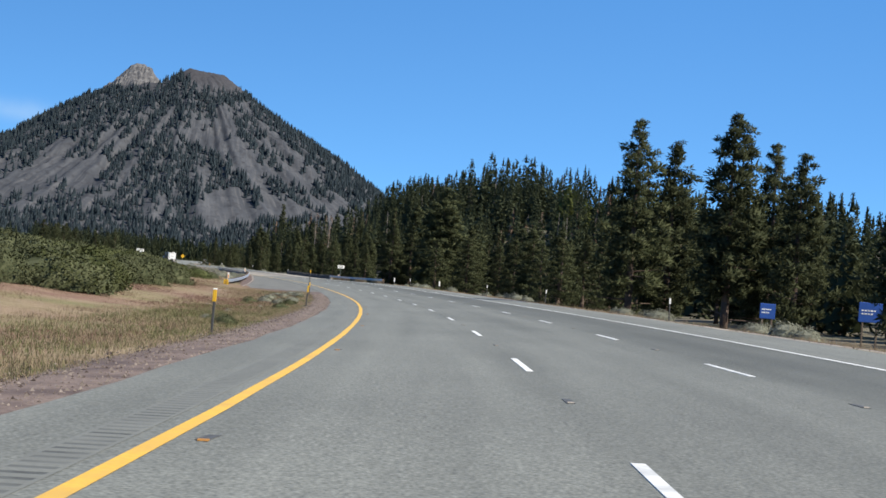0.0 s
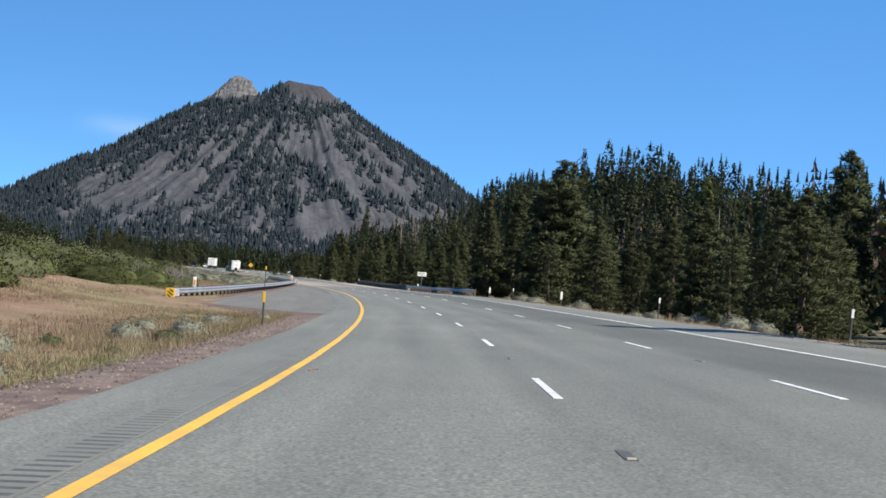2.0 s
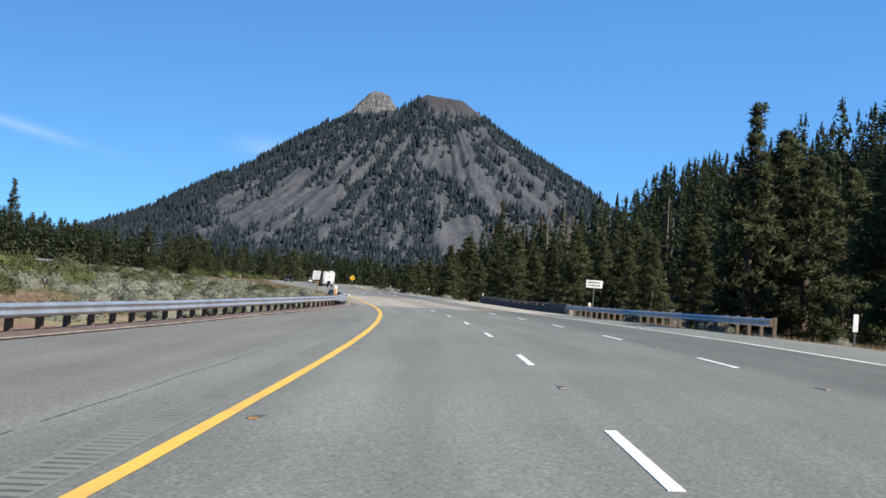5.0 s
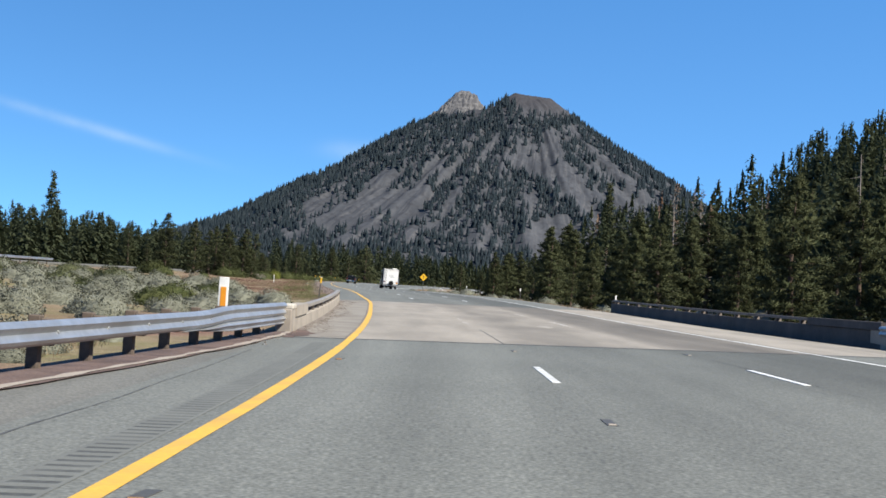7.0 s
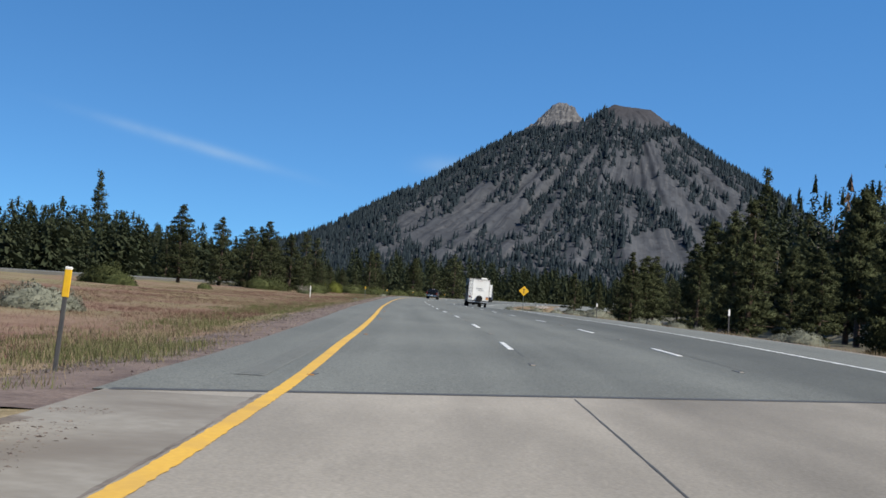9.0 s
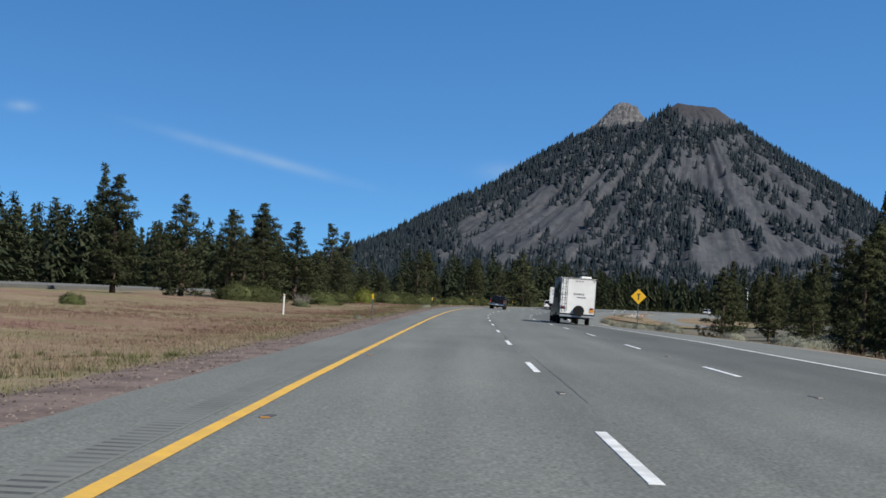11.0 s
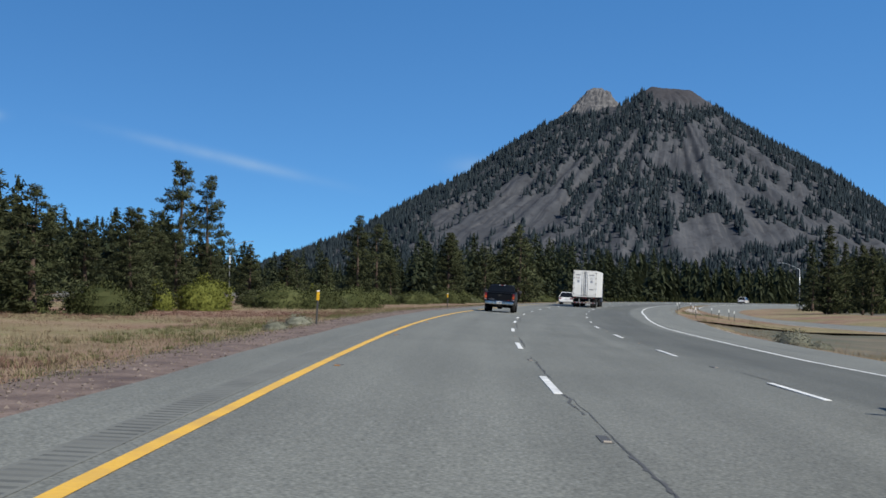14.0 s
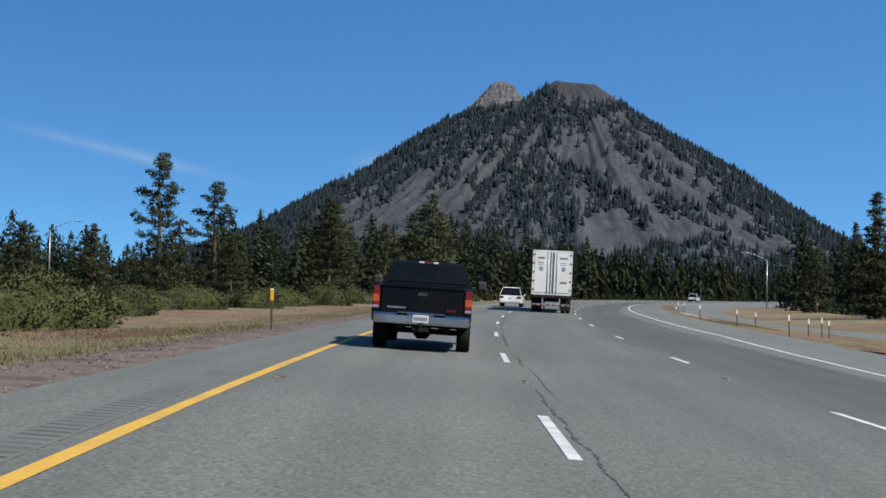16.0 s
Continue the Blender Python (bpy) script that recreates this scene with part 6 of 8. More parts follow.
def bush(kind, s, u, scale, label, group):
    v = rb.randrange(len(BUSHES[kind]))
    m = Matrix.Translation(at_ground(s, u, 0.04)) @ Matrix.Rotation(rb.uniform(0, 6.28), 4, "Z") @ Matrix.Diagonal((scale * rb.uniform(0.9, 1.2), scale * rb.uniform(0.9, 1.2), scale * rb.uniform(0.8, 1.1), 1))
    far = kind != "bare" and (abs(u) > (17 if kind == "sage" else 25) or s > (350 if kind == "sage" else 600))
    if (kind, v, far) in made_bush:
        ob = copy_thing(made_bush[(kind, v, far)], m)
        ob.matrix_basis = m
        return tagged(ob, label, "bush", group)
    lm, sm, low = BUSHES[kind][v]
    ob = thing({"sage": "sagebrush", "green": "green_bush", "olive": "olive_bush", "leafy": "leafy_shrub", "bare": "bare_bush"}[kind], label, "bush", m, group)
    part("leaves", low if far else lm, SAGE, ob)
    part("brushwood" if kind == "bare" else "stems", sm, GREY_WOOD, ob)
    made_bush[(kind, v, far)] = ob
    return ob


rb = random.Random(77)
for k in range(38):
    s = rb.uniform(196, 254)
    bush("sage", s, float(rail_u(s)) - rb.uniform(0.9, 3.6), rb.uniform(0.45, 0.85), "low pale sagebrush behind the guardrail", "sagebrush by the bridge")
for k in range(62):
    s = rb.uniform(15, 250) if k < 38 else rb.uniform(308, 520)
    bush("sage", s, rb.gauss(15.0, 0.8), rb.uniform(0.6, 1.15), "grey-green sagebrush along the dirt verge", "sagebrush along the verge")
for k in range(64):
    s = rb.uniform(205, 300)
    bush("sage", s, -rb.uniform(8.5, 26) if s < 250 else -rb.uniform(5.5, 22), rb.uniform(0.7, 1.1), "pale grey sagebrush below the bridge", "sagebrush by the bridge")
for k in range(190):
    s = rb.uniform(34, 270) if k % 3 else rb.uniform(55, 125)
    foot = float(np.interp(s, [30, 67, 82, 95, 110, 130, 172, 210, 270], [-14, -15, -16.6, -14, -15, -20, -25, -22, -21]))
    u = foot - (rb.uniform(0, 2.5) if k % 2 else rb.uniform(2, 22))
    kind = "olive" if rb.random() < 0.55 else ("green" if rb.random() < 0.5 else "sage")
    bush(kind, s, u, rb.uniform(0.8, 1.3) if kind != "sage" else rb.uniform(0.9, 1.5), {"olive": "grey-green brush on the scrubby rise", "green": "olive-green brush on the scrubby rise", "sage": "pale sagebrush on the scrubby rise"}[kind], "brush on the rise")
for k in range(84):
    s = rb.uniform(252, 334)
    kind = rb.choice(("sage", "sage", "olive"))
    bush(kind, s, -rb.uniform(9 if kind == "sage" else 18, 46) if s < 300 else -rb.uniform(15, 46), rb.uniform(0.75, 1.2) * (1 if kind == "sage" else 0.75), "grey-green brush on the flat beyond the bridge", "brush beyond the bridge")
for k in range(85):
    s = rb.uniform(100, 240)
    foot = float(np.interp(s, [100, 130, 172, 210, 270], [-16, -19, -22, -19, -18]))
    bush("olive" if k % 4 else "green", s, foot - rb.uniform(0, 26), rb.uniform(0.75, 1.2), "grey-green brush covering the low rise", "brush on the rise")
for k in range(30):
    bush("sage", rb.uniform(299, 328), -rb.uniform(9.5, 21), rb.uniform(0.9, 1.35), "pale fluffy sagebrush past the bridge", "sagebrush by the bridge")
for s, u, c in ((396, -24.5, 1.3), (394.5, -23.2, 1.0), (398, -25.5, 1.05), (418, -20, 0.5), (477.5, -14.6, 1.32), (500, -16, 0.9), (470, -21, 1.1), (472, -19.5, 1.2), (500, -20, 1.3), (506, -17.5, 1.1)):
    bush("green", s, u, c, "rounded olive-green bush in the dry meadow", "meadow bushes")
for k in range(96):
    s = rb.uniform(531, 549) if k % 4 == 0 else rb.uniform(531, 690)
    foot = float(np.interp(s, [531, 541, 546, 556, 572, 594, 620, 690], [-13.5, -11.8, -10.9, -13.5, -15.8, -14.0, -14.3, -13.0]))
    bush("green" if k % 3 else "olive", s, foot - rb.uniform(0, 2.2) - (rb.uniform(0, 6) if k % 2 else 0), rb.uniform(0.5, 1.25), "dense olive-green bush beside the verge", "bushes beside the verge")
for s, u, c in ((514.0, -15.3, 1.0), (518.5, -16.0, 1.1), (510.5, -16.4, 0.8), (543.0, -14.6, 0.8), (574.0, -16.8, 0.9)):
    bush("leafy", s, u, c, "bright yellow-green leafy shrub at the meadow edge", "leafy shrubs")
for s, u, c in ((482.8, -4.95, 0.46), (478.4, -4.9, 0.36), (482.0, -5.6, 0.3)):
    bush("sage", s, u, c, "pale sagebrush at the gravel's edge beside a marker", "sagebrush in the meadow")
for s, u, c in ((149, -16.5, 0.8), (152, -15.2, 0.75), (155, -17.4, 0.95), (158, -15.8, 0.7), (146, -18.5, 1.0), (161, -18.2, 0.9), (165, -17.6, 0.8), (152, -20, 1.1), (158, -21, 1.1), (168, -20.5, 0.9), (143, -17, 0.8), (141, -20, 1.0),
                (188, -18.5, 0.75), (196, -17.2, 0.7), (203, -18.0, 0.8), (210, -16.2, 0.7)):
    bush("green" if int(s) % 3 else "olive", s, u, c, "dark olive brush behind the guardrail", "brush behind the guardrail")
for s, u, c in ((161, -13.9, 1.05), (159.5, -14.6, 0.9), (153, -16, 1.0), (463, -14.3, 0.8), (459, -13.5, 0.6), (75, -16, 0.8), (543, -15, 1.0)):
    bush("bare", s, u, c, "bare grey brush with tangled twigs", "bare brush")
for s, u, c in ((420.3, -5.6, 0.45), (43, -6.6, 0.28), (72, -6.2, 0.5), (96, -5.6, 0.7), (99, -5.9, 0.6)):
    bush("sage", s, u, c, "small grey-green sagebrush in the dry grass", "sagebrush in the meadow")
for k in range(30):
    bush("sage" if k % 2 else "olive", rb.uniform(36, 118), -rb.uniform(5.3, 7.8), rb.uniform(0.25, 0.6) if k % 2 else rb.uniform(0.12, 0.28), "small grey-green sagebrush at the gravel's edge", "sagebrush in the meadow")
far_b = []
for k in range(520):
    s, u = rb.uniform(690, 980), (-rb.uniform(13, 30) if k % 3 else rb.uniform(33, 45))
    p = at_ground(s, u, 0.1)
    far_b.append((p.x, p.y, p.z, rb.uniform(0.8, 2.0), rb.uniform(0.8, 1.6)))
tagged(new("brush", card_trees("brush", far_b, GREEN_BUSH, 40, 31)), "olive brush along the far verge", "brush", kind="stuff")


def brush(label, n, srange, foot, depth, r, h, scale, material, seed, tris=260, size=0.2):
    """Close-set brush that nobody could count, as one mesh."""
    rs = np.random.RandomState(seed)
    a, e = rs.uniform(0, 6.283, (n, tris)), np.arcsin(rs.uniform(-0.05, 1.0, (n, tris)))
    d = np.stack([np.cos(a) * np.cos(e), np.sin(a) * np.cos(e), np.sin(e)], -1)
    lump = 1 + 0.18 * np.sin(a * 3 + rs.uniform(0, 6, (n, 1))) * np.cos(e * 4 + rs.uniform(0, 6, (n, 1)))
    sc = rs.uniform(*scale, (n, 1, 1))
    s = rs.uniform(*srange, n)
    u = foot(s) - depth * rs.rand(n)
    x, y = spot(s, u)
    at = np.stack([x, y, ground_z(s, u)], -1)[:, None]
    c = at + d * (lump * rs.uniform(0.75, 1.0, (n, tris)))[..., None] * np.array([r, r, h]) * sc
    way = d * 0.6 + rs.normal(0, 0.8, (n, tris, 3)) + np.array([0, 0, 0.2])
    way /= np.linalg.norm(way, axis=-1, keepdims=True)
    w = np.cross(way, rs.normal(0, 1, (n, tris, 3)))
    w /= np.linalg.norm(w, axis=-1, keepdims=True)
    z = size * rs.uniform(0.6, 1.4, (n, tris, 1)) * sc
    V = np.stack([c + w * z * 0.5, c - w * z * 0.5, c + way * z], 2)
    rim = [np.array([math.cos(t * 0.7854), math.sin(t * 0.7854), 0.0]) for t in range(8)]
    mid = [np.array([math.cos(t * 0.7854) * 0.75, math.sin(t * 0.7854) * 0.75, 0.66]) for t in range(8)]
    tri_c = np.array([q for t in range(8) for q in ((rim[t], rim[(t + 1) % 8], mid[t]), (mid[t], rim[(t + 1) % 8], mid[(t + 1) % 8]), (mid[t], mid[(t + 1) % 8], np.array([0, 0, 1.0])))])
    inner = at[:, :, None] + tri_c[None] * np.array([r, r, h]) * 0.86 * sc[..., None]      # the close-set inner leaves
    V = np.concatenate([V.reshape(-1, 3, 3), inner.reshape(-1, 3, 3)])
    N = np.concatenate([(d + rs.normal(0, 0.2, (n, tris, 3))).reshape(-1, 3), np.tile(tri_c.mean(1), (n, 1))])
    return tagged(new("brush", leafy("brush", V, N, material)), label, "brush", kind="stuff")


def rise_foot(s):
    return np.interp(s, [40, 67, 82, 95, 112, 130, 172, 210, 270], [-15, -16, -17, -14.5, -15.5, -18.5, -22, -18.5, -15])


brush("dense grey-green brush over the low rise", 260, (45, 240), rise_foot, 24, 1.35, 1.15, (0.6, 1.25), OLIVE, 71, 620, 0.12)
brush("dense green brush over the low rise", 130, (60, 240), rise_foot, 20, 1.35, 1.2, (0.6, 1.2), GREEN_BUSH, 72, 620, 0.12)
brush("pale sagebrush flat beside the bridge", 240, (215, 335), lambda s: np.interp(s, [215, 250, 300, 320, 335], [-11, -9, -10, -14, -19]), 30, 0.75, 0.62, (0.6, 1.3), SAGE, 73, 420, 0.075)

def verge_weeds(name, label, n, srange, u0, u1, spread, hrange, material, seed, patch, k=22):
    """Wispy tufts of weeds strewn over the meadow in drifts, each a splayed sheaf of thin stalks."""
    rs = np.random.RandomState(seed)
    s = rs.uniform(*srange, n * 4)
    u = u0 + (u1 - u0) * rs.rand(n * 4) ** 1.4
    x, y = spot(s, u)
    keep = np.array([noise.noise((float(a) * 0.07, float(b) * 0.07, patch)) + 0.4 * noise.noise((float(a) * 0.3, float(b) * 0.3, patch)) > rs.uniform(-0.05, 0.30) for a, b in zip(x, y)])
    s, u, x, y = [q[keep][:n, None] for q in (s, u, x, y)]
    n = len(s)
    size = rs.uniform(0.5, 1.5, (n, 1))
    a, d = rs.uniform(0, 6.283, (n, k)), rs.rand(n, k) ** 0.6
    h = rs.uniform(*hrange, (n, 1)) * rs.uniform(0.5, 1.1, (n, k)) * (1.1 - 0.5 * d)
    z = ground_z(s, u) - 0.015
    fx, fy = x + np.cos(a) * d * spread * size * 0.7, y + np.sin(a) * d * spread * size * 0.7
    b = a + rs.normal(0, 0.9, (n, k))
    w = rs.uniform(0.004, 0.010, (n, k))
    A = np.stack([fx - np.sin(b) * w, fy + np.cos(b) * w, z + 0 * h], -1)
    B = np.stack([fx + np.sin(b) * w, fy - np.cos(b) * w, z + 0 * h], -1)
    lean = (0.25 + 0.9 * d) * h
    C = np.stack([fx + np.cos(b) * lean, fy + np.sin(b) * lean, z + h], -1)
    V = np.stack([A, B, C], 2).reshape(-1, 3)
    return tagged(new(name, raw(name, V, np.arange(len(V)).reshape(-1, 3), material)), label, "weeds", kind="stuff")


for s0, s1, a in ((2, 119, 1.0), (302, 545, 1.8)):
    verge_weeds("red_weeds", "wispy red-brown weeds over the meadow", int(2600 * a), (s0, s1), -5.9, -22, 0.34, (0.08, 0.20), WEED_RED, 201, 31.0)
    verge_weeds("straw_weeds", "wispy straw-coloured weeds over the meadow", int(1800 * a), (s0, s1), -5.4, -22, 0.30, (0.10, 0.24), WEED_TAN, 203, 47.0)
    verge_weeds("green_weeds", "low green weeds along the gravel", int(420 * a), (s0, s1), -5.2, -9.0, 0.24, (0.08, 0.22), WEED_GREEN, 205, 59.0, 34)

for s0, s1, u1 in ((556, 596, 23.0), (596, 622, 18.6)):
    verge_weeds("red_weeds", "wispy red-brown weeds beside the slip road", 420, (s0, s1), 14.4, u1, 0.34, (0.16, 0.30), WEED_RED, 211, 31.0)
    verge_weeds("straw_weeds", "wispy straw-coloured weeds beside the slip road", 300, (s0, s1), 14.4, u1, 0.30, (0.16, 0.34), WEED_TAN, 213, 47.0)
    verge_weeds("green_weeds", "green weeds beside the slip road", 90, (s0, s1), 14.6, u1, 0.34, (0.20, 0.45), WEED_GREEN, 215, 59.0, 40)

# ---- grass ----


def grass(name, label, n, srange, urange, hrange, material, seed, patch, power=1.9):
    rs = np.random.RandomState(seed)
    s = rs.uniform(*srange, n * 3)
    u = urange[0] + (urange[1] - urange[0]) * rs.rand(n * 3) ** power
    x, y = spot(s, u)
    keep = np.array([noise.noise((float(a) * 0.16, float(b) * 0.16, patch)) > rs.uniform(-0.35, 0.25) for a, b in zip(x, y)])
    s, u, x, y = [q[keep][:n] for q in (s, u, x, y)]
    z = ground_z(s, u) - 0.02
    n = len(s)
    k = 5
    a = rs.uniform(0, 6.283, (n, k))
    h = rs.uniform(*hrange, (n, 1)) * rs.uniform(0.6, 1.1, (n, k))
    lean = rs.uniform(0.1, 0.9, (n, k)) * h
    jx, jy = x[:, None] + rs.normal(0, 0.16, (n, k)), y[:, None] + rs.normal(0, 0.16, (n, k))
    w = 0.004 + 0.005 * rs.rand(n, k)
    A = np.stack([jx - np.sin(a) * w, jy + np.cos(a) * w, np.repeat(z[:, None], k, 1)], -1)
    B = np.stack([jx + np.sin(a) * w, jy - np.cos(a) * w, np.repeat(z[:, None], k, 1)], -1)
    C = np.stack([jx + np.cos(a) * lean, jy + np.sin(a) * lean, z[:, None] + h], -1)
    V = np.stack([A, B, C], 2).reshape(-1, 3)
    return tagged(new(name, raw(name, V, np.arange(len(V)).reshape(-1, 3), material)), label, "grass", kind="stuff")


for s0, s1, u0, u1, n, hk, dry in ((0, 121, -4.7, -26, 19000, 0.55, 1.0), (297, 620, -4.6, -30, 24000, 0.5, 0.45)):
    grass("dry_grass", "tan dry grass on the verge", int(n * dry), (s0, s1), (u0, u1), (0.12 * hk, 0.26 * hk), GRASS_DRY, 41, 3.0)
    grass("red_grass", "red-brown dry grass in the meadow", n, (s0, s1), (u0 - 1.5, u1), (0.10 * hk, 0.22 * hk), GRASS_RED, 42, 11.0, 1.5)
    grass("green_grass", "yellow-green grass in patches along the gravel", n // 3, (s0, s1), (u0, -8.5), (0.10 * hk, 0.24 * hk), GRASS_GREEN, 43, 21.0)
for s0, s1 in ((0, 112), (298, 540)):
    grass("dry_grass", "short tan grass along the gravel", 4500, (s0, s1), (-4.7, -9.5), (0.05, 0.11), GRASS_DRY, 61, 51.0, 1.3)
    grass("green_grass", "short green grass along the gravel", 1800, (s0, s1), (-4.8, -8.0), (0.05, 0.11), GRASS_GREEN, 62, 57.0, 1.2)
grass("green_grass", "yellow-green swath of grass along the gravel", 5200, (6, 70), (-5.3, -9.5), (0.07, 0.19), GRASS_GREEN, 71, 71.0, 1.0)
grass("dry_grass", "pale seeding grass along the gravel", 3000, (6, 110), (-5.0, -7.0), (0.08, 0.20), GRASS_DRY, 72, 72.0, 1.0)
grass("green_grass", "yellow-green grass along the gravel past the bridge", 1500, (303, 345), (-5.3, -7.6), (0.08, 0.20), GRASS_GREEN, 73, 73.0, 1.0)
grass("red_grass", "red-brown grass across the meadow past the bridge", 15000, (303, 470), (-6.6, -18), (0.05, 0.12), GRASS_RED, 74, 74.0, 1.0)
grass("dry_grass", "taller tan grass where the turnout begins", 1500, (88, 119.5), (-4.9, -10), (0.16, 0.36), GRASS_DRY, 63, 58.0, 1.1)
grass("green_grass", "green weeds where the turnout begins", 350, (88, 118), (-4.9, -6.5), (0.12, 0.26), GRASS_GREEN, 64, 59.0, 1.0)
grass("dry_grass", "tan grass before the guardrail end", 2200, (112, 126), (-8.6, -20), (0.1, 0.24), GRASS_DRY, 65, 60.0, 1.0)
grass("red_grass", "red grass before the guardrail end", 1500, (118, 140), (-12.4, -24), (0.1, 0.22), GRASS_RED, 66, 61.0, 1.0)
grass("red_grass", "red-brown grass between the turnout and the brush", 6000, (100, 215), (-12.6, -40), (0.1, 0.22), GRASS_RED, 47, 35.0, 1.2)
grass("dry_grass", "tan grass between the turnout and the brush", 5000, (100, 215), (-12.6, -40), (0.1, 0.22), GRASS_DRY, 48, 36.0, 1.2)
grass("dry_grass", "dry grass along the dirt verge", 6000, (0, 250), (13.2, 19), (0.12, 0.3), GRASS_DRY, 44, 31.0)
grass("dry_grass", "dry grass along the dirt verge", 6000, (306, 700), (13.2, 22), (0.12, 0.3), GRASS_DRY, 45, 32.0)
grass("green_grass", "yellow-green grass close behind the guardrail", 1800, (205, 232), (-8.0, -14), (0.12, 0.34), GRASS_GREEN, 81, 33.0, 1.0)
grass("green_grass", "yellow-green grass close behind the guardrail", 1800, (230, 254), (-6.6, -12), (0.12, 0.34), GRASS_GREEN, 82, 34.0, 1.0)
grass("dry_grass", "tan grass close behind the guardrail", 2600, (150, 232), (-10.5, -15), (0.12, 0.30), GRASS_DRY, 83, 35.0, 1.0)
grass("dry_grass", "tan grass close behind the guardrail", 1800, (228, 254), (-6.4, -12), (0.12, 0.30), GRASS_DRY, 84, 36.0, 1.0)
grass("green_grass", "grass between the guardrail posts", 3000, (200, 252), (-10.5, -26), (0.15, 0.4), GRASS_GREEN, 46, 33.0, 1.0)


for k in range(20):
    if k % 4:
        bush("sage", rb.uniform(258, 300), -rb.uniform(7.0, 15.0), rb.uniform(0.85, 1.4), "pale sagebrush close behind the bridge wall", "sagebrush by the bridge")
    else:
        bush("green", rb.uniform(258, 300), -rb.uniform(8.0, 16.0), rb.uniform(0.45, 0.75), "dark green shrub among the sagebrush by the bridge", "sagebrush by the bridge")
grass("green_grass", "yellow-green grass tufts at the end of the bridge wall", 800, (298.5, 312), (-3.9, -6.2), (0.08, 0.24), GRASS_GREEN, 67, 62.0, 1.0)
grass("dry_grass", "tan grass tufts at the end of the bridge wall", 900, (298.5, 318), (-3.9, -7.0), (0.07, 0.20), GRASS_DRY, 68, 63.0, 1.0)

# ---- loose stones on the gravel ----


def stones(n, srange, u0, u1, seed, size=(0.007, 0.034)):
    rs = np.random.RandomState(seed)
    s, u = rs.uniform(*srange, n), rs.uniform(u0, u1, n)
    x, y = spot(s, u)
    z = ground_z(s, u) + 0.02
    r = size[0] + (size[1] - size[0]) * rs.rand(n) ** 2.2
    base = np.array([(1, 0, 0), (-0.5, 0.87, 0), (-0.5, -0.87, 0), (0.1, 0.1, 0.9), (0, 0, -0.6)])
    V = (base[None] * rs.uniform(0.6, 1.3, (n, 5, 3))) * r[:, None, None] + np.stack([x, y, z], 1)[:, None]
    tri = np.array([(0, 1, 3), (1, 2, 3), (2, 0, 3), (1, 0, 4), (2, 1, 4), (0, 2, 4)])
    F = (tri[None] + (np.arange(n) * 5)[:, None, None]).reshape(-1, 3)
    return tagged(new("loose_stones", raw("loose_stones", V.reshape(-1, 3), F, STONE)), "loose cinders scattered along the asphalt edge", "gravel", kind="stuff")


STONE = foliage("cinder_stones", (0.050, 0.037, 0.033), (0.250, 0.210, 0.185), rand=0.0)


def deck_litter(n, srange, seed):
    """Flakes of bark and dirt in wandering drifts over the shoulder of the bridge."""
    rs = np.random.RandomState(seed)
    s = rs.uniform(*srange, n)
    drift = np.array([noise.noise((float(q) * 0.45, 3.1, 0.0)) + 0.6 * noise.noise((float(q) * 2.1, 7.7, 0.0)) for q in s])
    s, drift = s[drift > -0.22], drift[drift > -0.22]
    n = len(s)
    u = np.clip(np.where(rs.rand(n) < 0.55, -2.95 + 0.22 * np.sin(s * 0.35) + rs.normal(0, 0.10, n), -3.34 + np.abs(rs.normal(0, 0.16, n))), -3.38, -2.22)
    x, y = spot(s, u)
    z = road_z(s, u) + 0.008
    th = np.interp(s, SS, TH) + rs.normal(0, 0.7, n)
    r = 0.006 + 0.030 * rs.rand(n) ** 2.5
    base = np.array([(0.5, 0, 0), (0, 1.2, 0), (-0.5, 0, 0), (0, -1.2, 0), (0.05, 0.1, 0.28)])
    V = base[None] * rs.uniform(0.5, 1.3, (n, 5, 3)) * r[:, None, None]
    c, q = np.cos(th)[:, None], np.sin(th)[:, None]
    V = np.stack([V[:, :, 0] * c - V[:, :, 1] * q, V[:, :, 0] * q + V[:, :, 1] * c, V[:, :, 2]], 2) + np.stack([x, y, z - 0.004], 1)[:, None]
    tri = np.array([(0, 1, 4), (1, 2, 4), (2, 3, 4), (3, 0, 4)])
    F = (tri[None] + (np.arange(n) * 5)[:, None, None]).reshape(-1, 3)
    return tagged(new("bark_litter", raw("bark_litter", V.reshape(-1, 3), F, STONE)), "dark flakes of bark and dirt drifted along the bridge wall", "litter", kind="stuff")


deck_litter(5200, (255.0, 297.0), 58)
stones(9000, (0, 112), -5.1, -3.6, 51)
stones(12000, (301, 560), -5.2, -3.6, 52)
stones(2500, (20, 250), 12.2, 13.6, 53)
stones(700, (253, 297), -3.36, -3.0, 54)
stones(260, (253, 297), -3.2, -2.4, 55)
stones(500, (248, 256), -4.4, -2.8, 56)

